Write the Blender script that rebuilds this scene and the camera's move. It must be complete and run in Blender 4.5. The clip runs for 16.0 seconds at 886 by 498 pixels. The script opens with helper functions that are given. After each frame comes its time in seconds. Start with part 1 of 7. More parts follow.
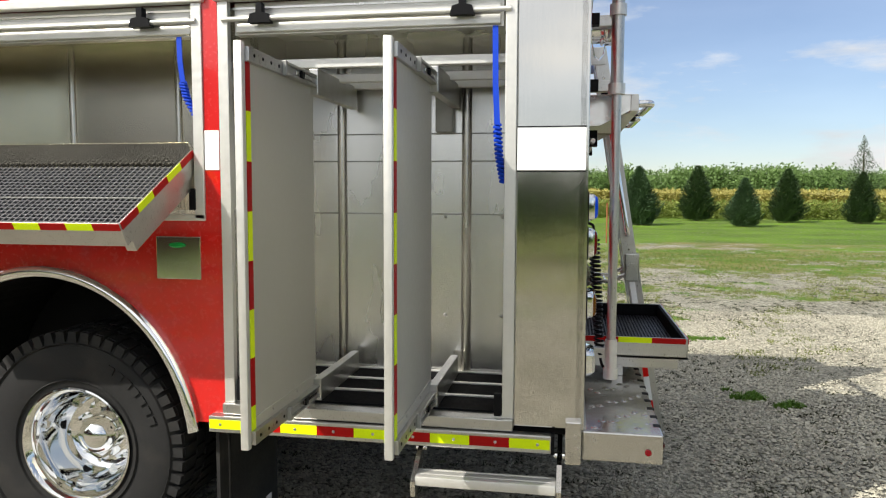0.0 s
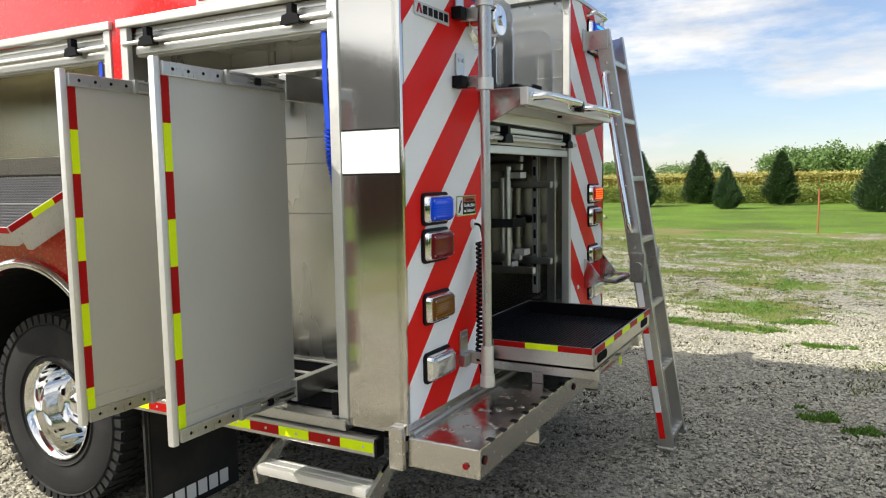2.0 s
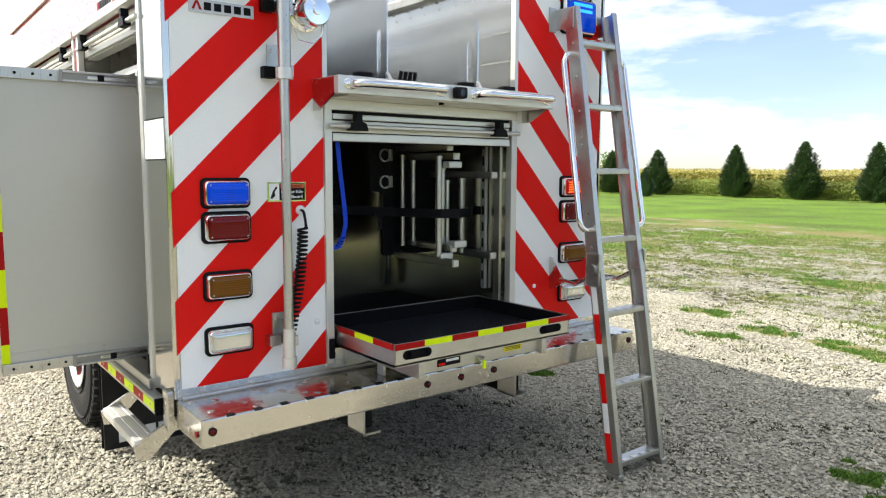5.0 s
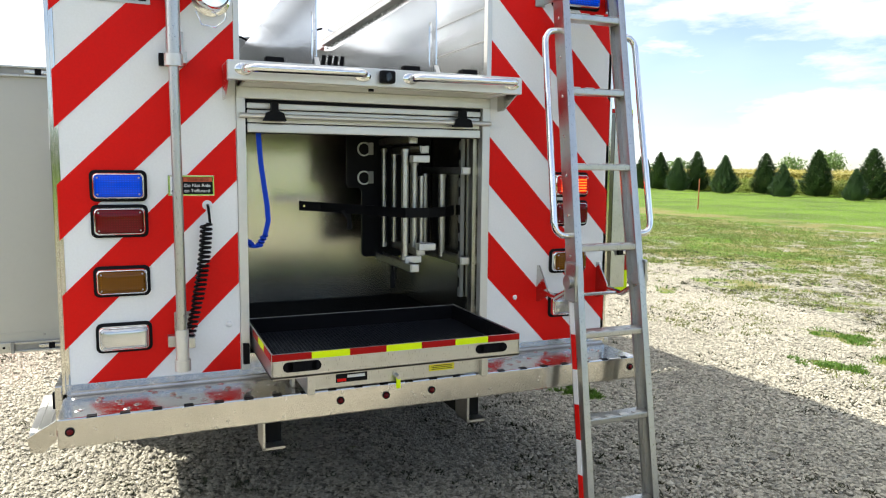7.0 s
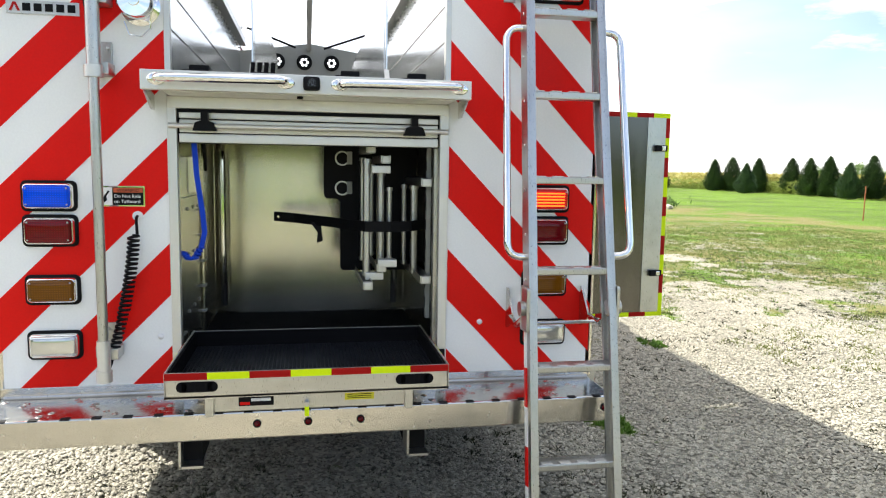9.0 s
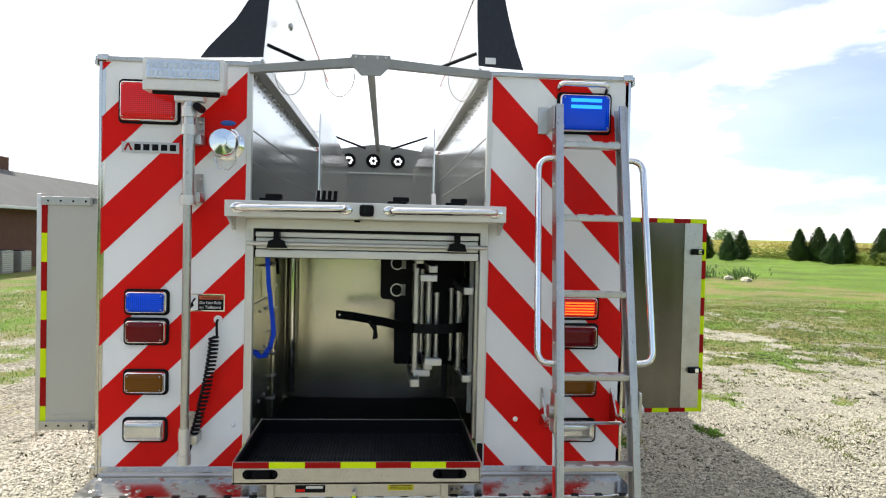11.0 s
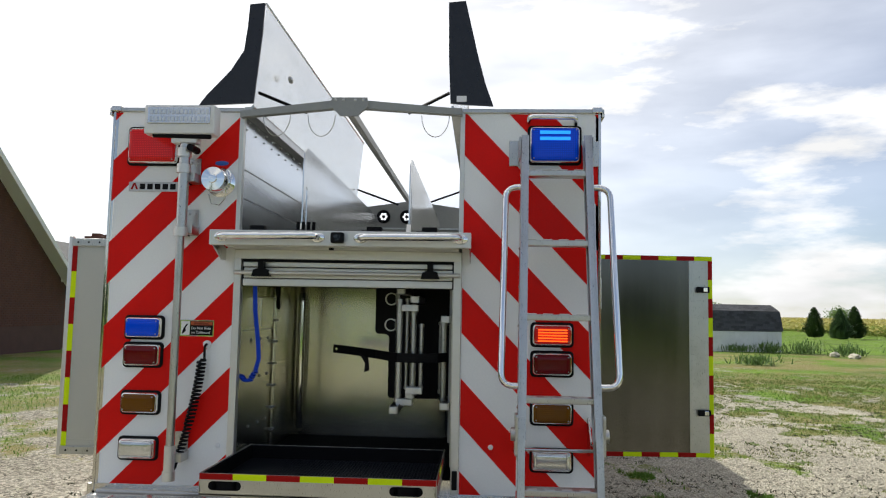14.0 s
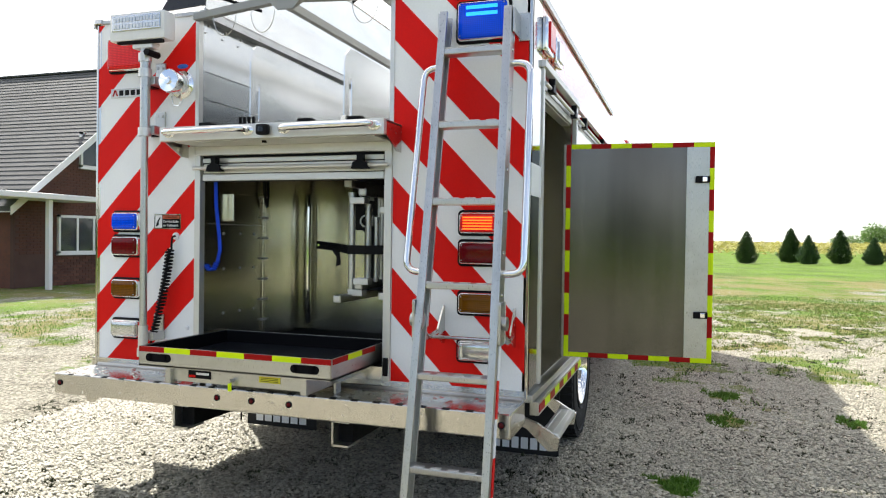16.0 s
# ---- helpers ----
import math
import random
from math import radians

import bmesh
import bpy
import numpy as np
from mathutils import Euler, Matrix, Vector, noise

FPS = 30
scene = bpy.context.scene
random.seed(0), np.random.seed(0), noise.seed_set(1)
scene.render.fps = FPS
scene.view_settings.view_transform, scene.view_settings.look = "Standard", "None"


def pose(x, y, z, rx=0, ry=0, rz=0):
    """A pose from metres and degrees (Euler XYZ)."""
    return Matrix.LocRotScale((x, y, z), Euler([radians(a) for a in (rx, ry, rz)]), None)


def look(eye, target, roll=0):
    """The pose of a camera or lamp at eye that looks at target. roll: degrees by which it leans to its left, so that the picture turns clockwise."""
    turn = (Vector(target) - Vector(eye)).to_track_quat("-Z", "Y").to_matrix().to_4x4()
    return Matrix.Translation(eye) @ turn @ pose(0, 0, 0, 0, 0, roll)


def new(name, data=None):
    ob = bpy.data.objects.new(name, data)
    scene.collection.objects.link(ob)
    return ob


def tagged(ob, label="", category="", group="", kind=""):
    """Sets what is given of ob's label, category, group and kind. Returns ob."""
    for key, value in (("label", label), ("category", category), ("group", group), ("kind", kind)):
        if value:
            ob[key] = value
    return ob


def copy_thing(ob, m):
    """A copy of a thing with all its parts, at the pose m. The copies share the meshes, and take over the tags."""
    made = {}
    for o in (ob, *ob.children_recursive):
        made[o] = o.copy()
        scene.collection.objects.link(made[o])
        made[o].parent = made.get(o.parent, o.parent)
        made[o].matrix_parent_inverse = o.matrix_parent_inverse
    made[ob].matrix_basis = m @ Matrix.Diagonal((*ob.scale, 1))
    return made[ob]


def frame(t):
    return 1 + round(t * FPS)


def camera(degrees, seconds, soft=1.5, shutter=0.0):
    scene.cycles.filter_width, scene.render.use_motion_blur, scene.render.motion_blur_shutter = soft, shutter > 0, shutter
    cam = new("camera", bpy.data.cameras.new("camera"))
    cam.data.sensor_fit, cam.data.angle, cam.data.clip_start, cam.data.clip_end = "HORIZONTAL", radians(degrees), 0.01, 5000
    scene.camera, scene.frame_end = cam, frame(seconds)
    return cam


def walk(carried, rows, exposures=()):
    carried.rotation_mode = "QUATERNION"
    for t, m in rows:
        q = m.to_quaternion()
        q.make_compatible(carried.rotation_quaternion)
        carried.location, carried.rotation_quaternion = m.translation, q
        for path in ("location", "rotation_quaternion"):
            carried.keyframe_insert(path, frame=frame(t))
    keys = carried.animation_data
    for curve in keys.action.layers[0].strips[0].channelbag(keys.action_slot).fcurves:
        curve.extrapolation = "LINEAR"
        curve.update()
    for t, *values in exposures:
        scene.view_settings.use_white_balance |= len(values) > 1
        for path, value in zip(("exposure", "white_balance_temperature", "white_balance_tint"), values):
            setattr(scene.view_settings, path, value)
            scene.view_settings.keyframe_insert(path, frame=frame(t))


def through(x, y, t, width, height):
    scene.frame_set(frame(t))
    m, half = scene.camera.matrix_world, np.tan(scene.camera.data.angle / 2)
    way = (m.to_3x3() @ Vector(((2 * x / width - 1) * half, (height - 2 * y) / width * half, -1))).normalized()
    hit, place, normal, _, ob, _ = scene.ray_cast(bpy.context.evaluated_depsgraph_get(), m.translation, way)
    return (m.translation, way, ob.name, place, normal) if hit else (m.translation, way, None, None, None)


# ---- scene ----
cam = camera(62.9, 16.0, soft=1.15)
PATH = [
    (0, (-0.054, -0.237, 1.572), (-0.401, 1.726, 1.41), 0.2),
    (0.5, (0.282, -0.141, 1.573), (-0.214, 1.789, 1.41), 0.2),
    (1, (0.603, 0.0, 1.567), (-0.048, 1.883, 1.398), -0.1),
    (1.5, (0.943, 0.148, 1.592), (0.14, 1.97, 1.408), -0.3),
    (2, (1.326, 0.236, 1.624), (0.382, 1.988, 1.429), -0.9),
    (2.5, (1.570, 0.373, 1.616), (0.551, 2.082, 1.426), -0.6),
    (3, (1.832, 0.541, 1.632), (0.716, 2.189, 1.426), -0.5),
    (3.5, (2.103, 0.724, 1.620), (0.886, 2.300, 1.418), -0.4),
    (4, (2.368, 0.900, 1.595), (1.045, 2.388, 1.403), -0.3),
    (4.2, (2.468, 1.008, 1.610), (1.100, 2.454, 1.408), -0.2),
    (6.3, (3.137, 2.340, 1.605), (1.347, 3.225, 1.393), 0.5),
    (6.5, (3.112, 2.432, 1.592), (1.315, 3.293, 1.378), 0.4),
    (7, (3.090, 2.705, 1.592), (1.250, 3.474, 1.368), 0.55),
    (7.5, (3.000, 3.005, 1.565), (1.120, 3.672, 1.337), 0.5),
    (8, (2.990, 3.250, 1.535), (1.082, 3.812, 1.322), 0.55),
    (8.2, (2.995, 3.350, 1.545), (1.077, 3.866, 1.333), 0.55),
    (10.3, (3.368, 3.742, 1.827), (1.386, 3.95, 1.657), 1.4),
    (10.5, (3.405, 3.738, 1.847), (1.42, 3.93, 1.707), 1.4),
    (11, (3.471, 3.726, 1.864), (1.478, 3.887, 1.819), 1.3),
    (11.5, (3.512, 3.722, 1.912), (1.517, 3.86, 1.941), 1.3),
    (12, (3.521, 3.762, 1.906), (1.527, 3.868, 2.003), 1.3),
    (12.5, (3.511, 3.839, 1.847), (1.517, 3.912, 1.975), 1.4),
    (13, (3.5, 3.986, 1.784), (1.506, 4.004, 1.938), 1.4),
    (13.5, (3.539, 4.147, 1.7), (1.547, 4.105, 1.876), 1.4),
    (14, (3.599, 4.324, 1.618), (1.609, 4.216, 1.79), 1.1),
    (14.5, (3.617, 4.666, 1.569), (1.637, 4.42, 1.712), 1.1),
    (15, (3.571, 5.002, 1.522), (1.61, 4.617, 1.615), 0.9),
    (15.5, (3.419, 5.28, 1.452), (1.487, 4.767, 1.494), 0.9),
    (16, (3.286, 5.596, 1.439), (1.391, 4.958, 1.41), 0.8),
]
EXPOSURES = [(0, -0.18), (1.5, -0.05), (3.5, 0.3), (6.5, 0.52), (7.3, 0.58), (8.2, 0.7), (10.5, 0.4), (12, -0.15), (13, -0.52), (13.5, -0.52), (14, -0.3), (14.5, 0.02), (15, 0.25), (16, 0.5)]
walk(cam, [(t, look(eye, target, roll)) for t, eye, target, roll in PATH], EXPOSURES)

# ---- world, sun and exposure ----
SUN_FROM = Vector((-2.3, -2.14, 2.75)).normalized()
world = bpy.data.worlds.new("sky")
scene.world = world
world.use_nodes = True
wn, wl = world.node_tree.nodes, world.node_tree.links
wn.clear()
w_out, w_bg = wn.new("ShaderNodeOutputWorld"), wn.new("ShaderNodeBackground")
w_sky = wn.new("ShaderNodeTexSky")
w_sky.sky_type, w_sky.sun_disc = "NISHITA", False
w_sky.sun_elevation, w_sky.sun_rotation = math.asin(SUN_FROM.z), math.atan2(SUN_FROM.x, SUN_FROM.y)
w_sky.air_density, w_sky.dust_density, w_sky.ozone_density = 1.0, 0.25, 2.0
w_tc, w_map = wn.new("ShaderNodeTexCoord"), wn.new("ShaderNodeMapping")
w_map.inputs["Scale"].default_value = (1.0, 1.0, 3.8)
w_n1 = wn.new("ShaderNodeTexNoise")
w_n1.inputs["Scale"].default_value, w_n1.inputs["Detail"].default_value = 3.4, 10.0
w_n1.inputs["Roughness"].default_value = 0.58
w_ramp = wn.new("ShaderNodeValToRGB")
w_ramp.color_ramp.elements[0].position, w_ramp.color_ramp.elements[1].position = 0.47, 0.65
w_dot = wn.new("ShaderNodeVectorMath")
w_dot.operation = "DOT_PRODUCT"
w_dot.inputs[1].default_value = SUN_FROM
w_near = wn.new("ShaderNodeMapRange")
w_near.inputs["From Min"].default_value, w_near.inputs["From Max"].default_value = 0.2, 0.82
w_near.inputs["To Min"].default_value, w_near.inputs["To Max"].default_value = 0.14, 0.92
w_max = wn.new("ShaderNodeMath")
w_max.operation = "MAXIMUM"
w_cb = wn.new("ShaderNodeMapRange")
w_cb.inputs["From Min"].default_value, w_cb.inputs["From Max"].default_value = -0.3, 0.9
w_cb.inputs["To Min"].default_value, w_cb.inputs["To Max"].default_value = 8.0, 13.0
w_cc = wn.new("ShaderNodeCombineColor")
w_mix = wn.new("ShaderNodeMix")
w_mix.data_type = "RGBA"
wl.new(w_tc.outputs["Generated"], w_map.inputs["Vector"])
wl.new(w_map.outputs["Vector"], w_n1.inputs["Vector"])
w_bias = wn.new("ShaderNodeMath")
w_bias.operation = "MULTIPLY_ADD"
w_bias.inputs[1].default_value = 0.05
wl.new(w_dot.outputs["Value"], w_bias.inputs[0])
wl.new(w_n1.outputs["Fac"], w_bias.inputs[2])
wl.new(w_bias.outputs["Value"], w_ramp.inputs["Fac"])
wl.new(w_tc.outputs["Generated"], w_dot.inputs[0])
wl.new(w_dot.outputs["Value"], w_near.inputs["Value"])
wl.new(w_dot.outputs["Value"], w_cb.inputs["Value"])
wl.new(w_ramp.outputs["Color"], w_max.inputs[0])
wl.new(w_near.outputs["Result"], w_max.inputs[1])
# grey bellies of the clouds
w_n2, w_g, w_mul = wn.new("ShaderNodeTexNoise"), wn.new("ShaderNodeMapRange"), wn.new("ShaderNodeMath")
w_n2.inputs["Scale"].default_value, w_n2.inputs["Detail"].default_value = 5.5, 6.0
wl.new(w_map.outputs["Vector"], w_n2.inputs["Vector"])
w_g.inputs["From Min"].default_value, w_g.inputs["From Max"].default_value = 0.35, 0.65
w_g.inputs["To Min"].default_value, w_g.inputs["To Max"].default_value = 0.84, 1.1
wl.new(w_n2.outputs["Fac"], w_g.inputs["Value"])
w_mul.operation = "MULTIPLY"
wl.new(w_cb.outputs["Result"], w_mul.inputs[0])
wl.new(w_g.outputs["Result"], w_mul.inputs[1])
for c in ("Red", "Green", "Blue"):
    wl.new(w_mul.outputs["Value"], w_cc.inputs[c])
wl.new(w_max.outputs["Value"], w_mix.inputs["Factor"])
w_tint = wn.new("ShaderNodeMix")
w_tint.data_type, w_tint.blend_type = "RGBA", "MULTIPLY"
w_tint.inputs["Factor"].default_value = 1.0
w_tint.inputs["B"].default_value = (0.95, 1.0, 1.14, 1)
wl.new(w_sky.outputs["Color"], w_tint.inputs["A"])
wl.new(w_tint.outputs["Result"], w_mix.inputs["A"])
wl.new(w_cc.outputs["Color"], w_mix.inputs["B"])
wl.new(w_mix.outputs["Result"], w_bg.inputs["Color"])
w_bg.inputs["Strength"].default_value = 0.125
wl.new(w_bg.outputs["Background"], w_out.inputs["Surface"])

sun_data = bpy.data.lights.new("sun", "SUN")
sun_data.energy, sun_data.angle, sun_data.color = 6.8, radians(0.6), (1.0, 0.95, 0.86)
sun = new("sun", sun_data)
sun.matrix_world = look(SUN_FROM * 40, (0, 0, 0))

# ---- materials ----


def surf(name, color, rough=0.5, metal=0.0, vary=0.12, big=1.5, fine=40.0, bump=0.0, bump_scale=80.0, stretch=(1, 1, 1), coat=0.0, dirt=None,
         dirt_amount=0.0, dirt_scale=2.0, rough_vary=0.1, per_piece=0.0, spec=0.5):
    """A surface with colour that varies at two scales, worn gloss and fine relief."""
    m = bpy.data.materials.new(name)
    m.use_nodes = True
    nt = m.node_tree
    n, l = nt.nodes, nt.links
    b = n["Principled BSDF"]
    tc, mp = n.new("ShaderNodeTexCoord"), n.new("ShaderNodeMapping")
    mp.inputs["Scale"].default_value = stretch
    l.new(tc.outputs["Object"], mp.inputs["Vector"])
    n1, n2 = n.new("ShaderNodeTexNoise"), n.new("ShaderNodeTexNoise")
    n1.inputs["Scale"].default_value, n1.inputs["Detail"].default_value = big, 5
    n2.inputs["Scale"].default_value, n2.inputs["Detail"].default_value = fine, 4
    l.new(tc.outputs["Object"], n1.inputs["Vector"])
    l.new(mp.outputs["Vector"], n2.inputs["Vector"])
    add = n.new("ShaderNodeMath")
    add.operation = "ADD"
    l.new(n1.outputs["Fac"], add.inputs[0])
    l.new(n2.outputs["Fac"], add.inputs[1])
    rg = n.new("ShaderNodeMapRange")
    rg.inputs["From Min"].default_value, rg.inputs["From Max"].default_value = 0.6, 1.4
    rg.inputs["To Min"].default_value, rg.inputs["To Max"].default_value = 1 - vary, 1 + vary
    l.new(add.outputs[0], rg.inputs["Value"])
    value = rg.outputs["Result"]
    if per_piece:
        oi, pr, mu = n.new("ShaderNodeObjectInfo"), n.new("ShaderNodeMapRange"), n.new("ShaderNodeMath")
        pr.inputs["To Min"].default_value, pr.inputs["To Max"].default_value = 1 - per_piece, 1 + per_piece
        mu.operation = "MULTIPLY"
        l.new(oi.outputs["Random"], pr.inputs["Value"])
        l.new(pr.outputs["Result"], mu.inputs[0])
        l.new(value, mu.inputs[1])
        value = mu.outputs[0]
    sc = n.new("ShaderNodeVectorMath")
    sc.operation = "SCALE"
    sc.inputs[0].default_value = color[:3]
    l.new(value, sc.inputs["Scale"])
    out = sc.outputs["Vector"]
    if dirt:
        dn, dr, dm = n.new("ShaderNodeTexNoise"), n.new("ShaderNodeMapRange"), n.new("ShaderNodeMix")
        dn.inputs["Scale"].default_value, dn.inputs["Detail"].default_value = dirt_scale, 8
        dr.inputs["From Min"].default_value, dr.inputs["From Max"].default_value = 0.5, 0.75
        dr.inputs["To Max"].default_value = dirt_amount
        dm.data_type = "RGBA"
        l.new(tc.outputs["Object"], dn.inputs["Vector"])
        l.new(dn.outputs["Fac"], dr.inputs["Value"])
        l.new(dr.outputs["Result"], dm.inputs["Factor"])
        l.new(out, dm.inputs["A"])
        dm.inputs["B"].default_value = (*dirt, 1)
        out = dm.outputs["Result"]
    l.new(out, b.inputs["Base Color"])
    rr = n.new("ShaderNodeMapRange")
    rr.inputs["From Min"].default_value, rr.inputs["From Max"].default_value = 0.3, 0.7
    rr.inputs["To Min"].default_value, rr.inputs["To Max"].default_value = max(0.02, rough - rough_vary * rough), min(1, rough + rough_vary * rough)
    l.new(n2.outputs["Fac"], rr.inputs["Value"])
    l.new(rr.outputs["Result"], b.inputs["Roughness"])
    b.inputs["Metallic"].default_value = metal
    b.inputs["Specular IOR Level"].default_value = spec
    b.inputs["Coat Weight"].default_value = coat
    b.inputs["Coat Roughness"].default_value = 0.04
    if bump:
        bn, bp = n.new("ShaderNodeTexNoise"), n.new("ShaderNodeBump")
        bn.inputs["Scale"].default_value, bn.inputs["Detail"].default_value = bump_scale, 4
        bp.inputs["Strength"].default_value, bp.inputs["Distance"].default_value = bump, 0.01
        l.new(mp.outputs["Vector"], bn.inputs["Vector"])
        l.new(bn.outputs["Fac"], bp.inputs["Height"])
        l.new(bp.outputs["Normal"], b.inputs["Normal"])
    return m


M = {
    "red": surf("red_paint", (0.56, 0.007, 0.005), 0.25, 0, 0.04, 1.2, 60, coat=1.0, rough_vary=0.2, spec=0.4),
    "steel": surf("brushed_stainless", (0.62, 0.60, 0.55), 0.09, 1.0, 0.03, 1.4, 14, stretch=(12, 12, 0.4), bump=0.015, bump_scale=30, rough_vary=0.15),
    "steel_v": surf("brushed_stainless_upright", (0.60, 0.58, 0.53), 0.26, 1.0, 0.05, 1.6, 7, stretch=(2, 2, 0.1), rough_vary=0.15),
    "inner": surf("dull_compartment_steel", (0.72, 0.685, 0.58), 0.21, 1.0, 0.06, 1.3, 3, stretch=(1.6, 1.6, 0.3), rough_vary=0.12, dirt=(0.42, 0.40, 0.34), dirt_amount=0.25, dirt_scale=1.6),
    "alu": surf("satin_aluminium", (0.52, 0.515, 0.49), 0.34, 1.0, 0.09, 2.0, 50, stretch=(8, 8, 1), rough_vary=0.25, dirt=(0.30, 0.285, 0.25), dirt_amount=0.3, dirt_scale=9),
    "alu_w": surf("pale_aluminium_trim", (0.68, 0.67, 0.63), 0.4, 0.65, 0.05, 2.0, 50, rough_vary=0.2),
    "panel": surf("matt_aluminium_sheet", (0.52, 0.515, 0.465), 0.5, 0.55, 0.06, 1.3, 45, bump=0.02, bump_scale=160, rough_vary=0.2),
    "plate": surf("tread_steel", (0.60, 0.58, 0.54), 0.2, 1.0, 0.08, 2.5, 40, rough_vary=0.4, dirt=(0.4, 0.38, 0.33), dirt_amount=0.25, dirt_scale=6),
    "chrome": surf("polished_chrome", (0.82, 0.82, 0.80), 0.05, 1.0, 0.02, 2, 30),
    "white": surf("white_reflective_sheeting", (0.85, 0.86, 0.85), 0.45, 0, 0.04, 2.5, 120, rough_vary=0.2, spec=0.25),
    "redtape": surf("red_reflective_sheeting", (0.72, 0.009, 0.006), 0.4, 0, 0.06, 2.5, 120, rough_vary=0.2, spec=0.12),
    "lime": surf("lime_reflective_tape", (0.66, 0.84, 0.004), 0.45, 0, 0.05, 6, 120, spec=0.15),
    "darkred": surf("dark_red_reflective_tape", (0.34, 0.005, 0.004), 0.45, 0, 0.06, 6, 120, spec=0.12),
    "black": surf("black_plastic", (0.005, 0.005, 0.006), 0.5, 0, 0.2, 4, 60, spec=0.12),
    "rubber": surf("black_tyre_rubber", (0.020, 0.020, 0.020), 0.75, 0, 0.25, 3, 60, bump=0.1, bump_scale=120, spec=0.2, dirt=(0.06, 0.055, 0.045), dirt_amount=0.35, dirt_scale=5),
    "chassis": surf("black_chassis_paint", (0.005, 0.005, 0.005), 0.7, 0, 0.3, 3, 40, spec=0.15, dirt=(0.02, 0.018, 0.016), dirt_amount=0.3, dirt_scale=5),
    "vinyl": surf("black_vinyl_fabric", (0.008, 0.009, 0.013), 0.36, 0, 0.2, 3, 60, bump=0.7, bump_scale=5, rough_vary=0.3, spec=0.5),
    "blue": surf("blue_nylon_webbing", (0.006, 0.05, 0.50), 0.6, 0, 0.15, 6, 200, spec=0.2),
    "grey": surf("grey_painted_steel", (0.30, 0.30, 0.28), 0.45, 0.3, 0.08, 3, 50),
    "lens_white": surf("clear_lens_housing", (0.62, 0.64, 0.64), 0.12, 0.4, 0.1, 9, 90, coat=0.6),
    "lamp_body": surf("white_lamp_casting", (0.76, 0.76, 0.74), 0.4, 0, 0.04, 4, 60),
    "label": surf("silver_label", (0.55, 0.55, 0.54), 0.3, 0.3, 0.05, 5, 70),
    "paper": surf("white_print", (0.8, 0.8, 0.8), 0.5, 0, 0.03, 5, 70),
    "orange": surf("orange_print", (0.55, 0.10, 0.03), 0.5, 0, 0.03, 5, 70),
    "yellow": surf("yellow_print", (0.70, 0.62, 0.02), 0.5, 0, 0.03, 5, 70),
    "brick": surf("red_brown_brick", (0.105, 0.042, 0.026), 0.85, 0, 0.25, 3, 12, per_piece=0.3, bump=0.3, bump_scale=60),
    "mortar": surf("brown_mortar", (0.085, 0.045, 0.034), 0.9, 0, 0.2, 3, 20),
    "shingle": surf("grey_roof_shingle", (0.072, 0.073, 0.074), 0.85, 0, 0.25, 1.0, 14, bump=0.4, bump_scale=60, per_piece=0.18),
    "shingle_d": surf("dark_shed_shingle", (0.045, 0.048, 0.055), 0.85, 0, 0.3, 2, 14, bump=0.4, bump_scale=60, per_piece=0.35),
    "trim": surf("white_house_trim", (0.72, 0.72, 0.70), 0.5, 0, 0.05, 1.5, 30),
    "siding": surf("white_shed_siding", (0.74, 0.75, 0.74), 0.55, 0, 0.05, 1.5, 30, dirt=(0.35, 0.36, 0.33), dirt_amount=0.4, dirt_scale=1.2),
    "curtain": surf("pale_curtain", (0.45, 0.47, 0.47), 0.8, 0, 0.2, 3, 9, stretch=(6, 6, 0.4)),
    "sign_blue": surf("blue_sign", (0.01, 0.16, 0.50), 0.4, 0, 0.05, 4, 60),
    "bark": surf("bark", (0.09, 0.065, 0.045), 0.9, 0, 0.3, 5, 30, bump=0.5, bump_scale=40),
    "stake": surf("orange_stake", (0.30, 0.09, 0.03), 0.6, 0, 0.1, 4, 60),
}


def leafy(name, color, vary=0.35, through=0.25):
    m = bpy.data.materials.new(name)
    m.use_nodes = True
    n, l = m.node_tree.nodes, m.node_tree.links
    b = n["Principled BSDF"]
    geo, rg, tc, nz = n.new("ShaderNodeNewGeometry"), n.new("ShaderNodeMapRange"), n.new("ShaderNodeTexCoord"), n.new("ShaderNodeTexNoise")
    nz.inputs["Scale"].default_value = 0.7
    l.new(tc.outputs["Object"], nz.inputs["Vector"])
    ad = n.new("ShaderNodeMath")
    ad.operation = "ADD"
    l.new(geo.outputs["Random Per Island"], ad.inputs[0])
    l.new(nz.outputs["Fac"], ad.inputs[1])
    rg.inputs["From Max"].default_value = 1.6
    rg.inputs["To Min"].default_value, rg.inputs["To Max"].default_value = 1 - vary, 1 + vary
    l.new(ad.outputs[0], rg.inputs["Value"])
    sc = n.new("ShaderNodeVectorMath")
    sc.operation = "SCALE"
    sc.inputs[0].default_value = color
    l.new(rg.outputs["Result"], sc.inputs["Scale"])
    l.new(sc.outputs["Vector"], b.inputs["Base Color"])
    b.inputs["Roughness"].default_value = 0.65
    tr, mx, o = n.new("ShaderNodeBsdfTranslucent"), n.new("ShaderNodeMixShader"), n["Material Output"]
    l.new(sc.outputs["Vector"], tr.inputs["Color"])
    mx.inputs["Fac"].default_value = through
    l.new(b.outputs["BSDF"], mx.inputs[1])
    l.new(tr.outputs["BSDF"], mx.inputs[2])
    l.new(mx.outputs["Shader"], o.inputs["Surface"])
    return m


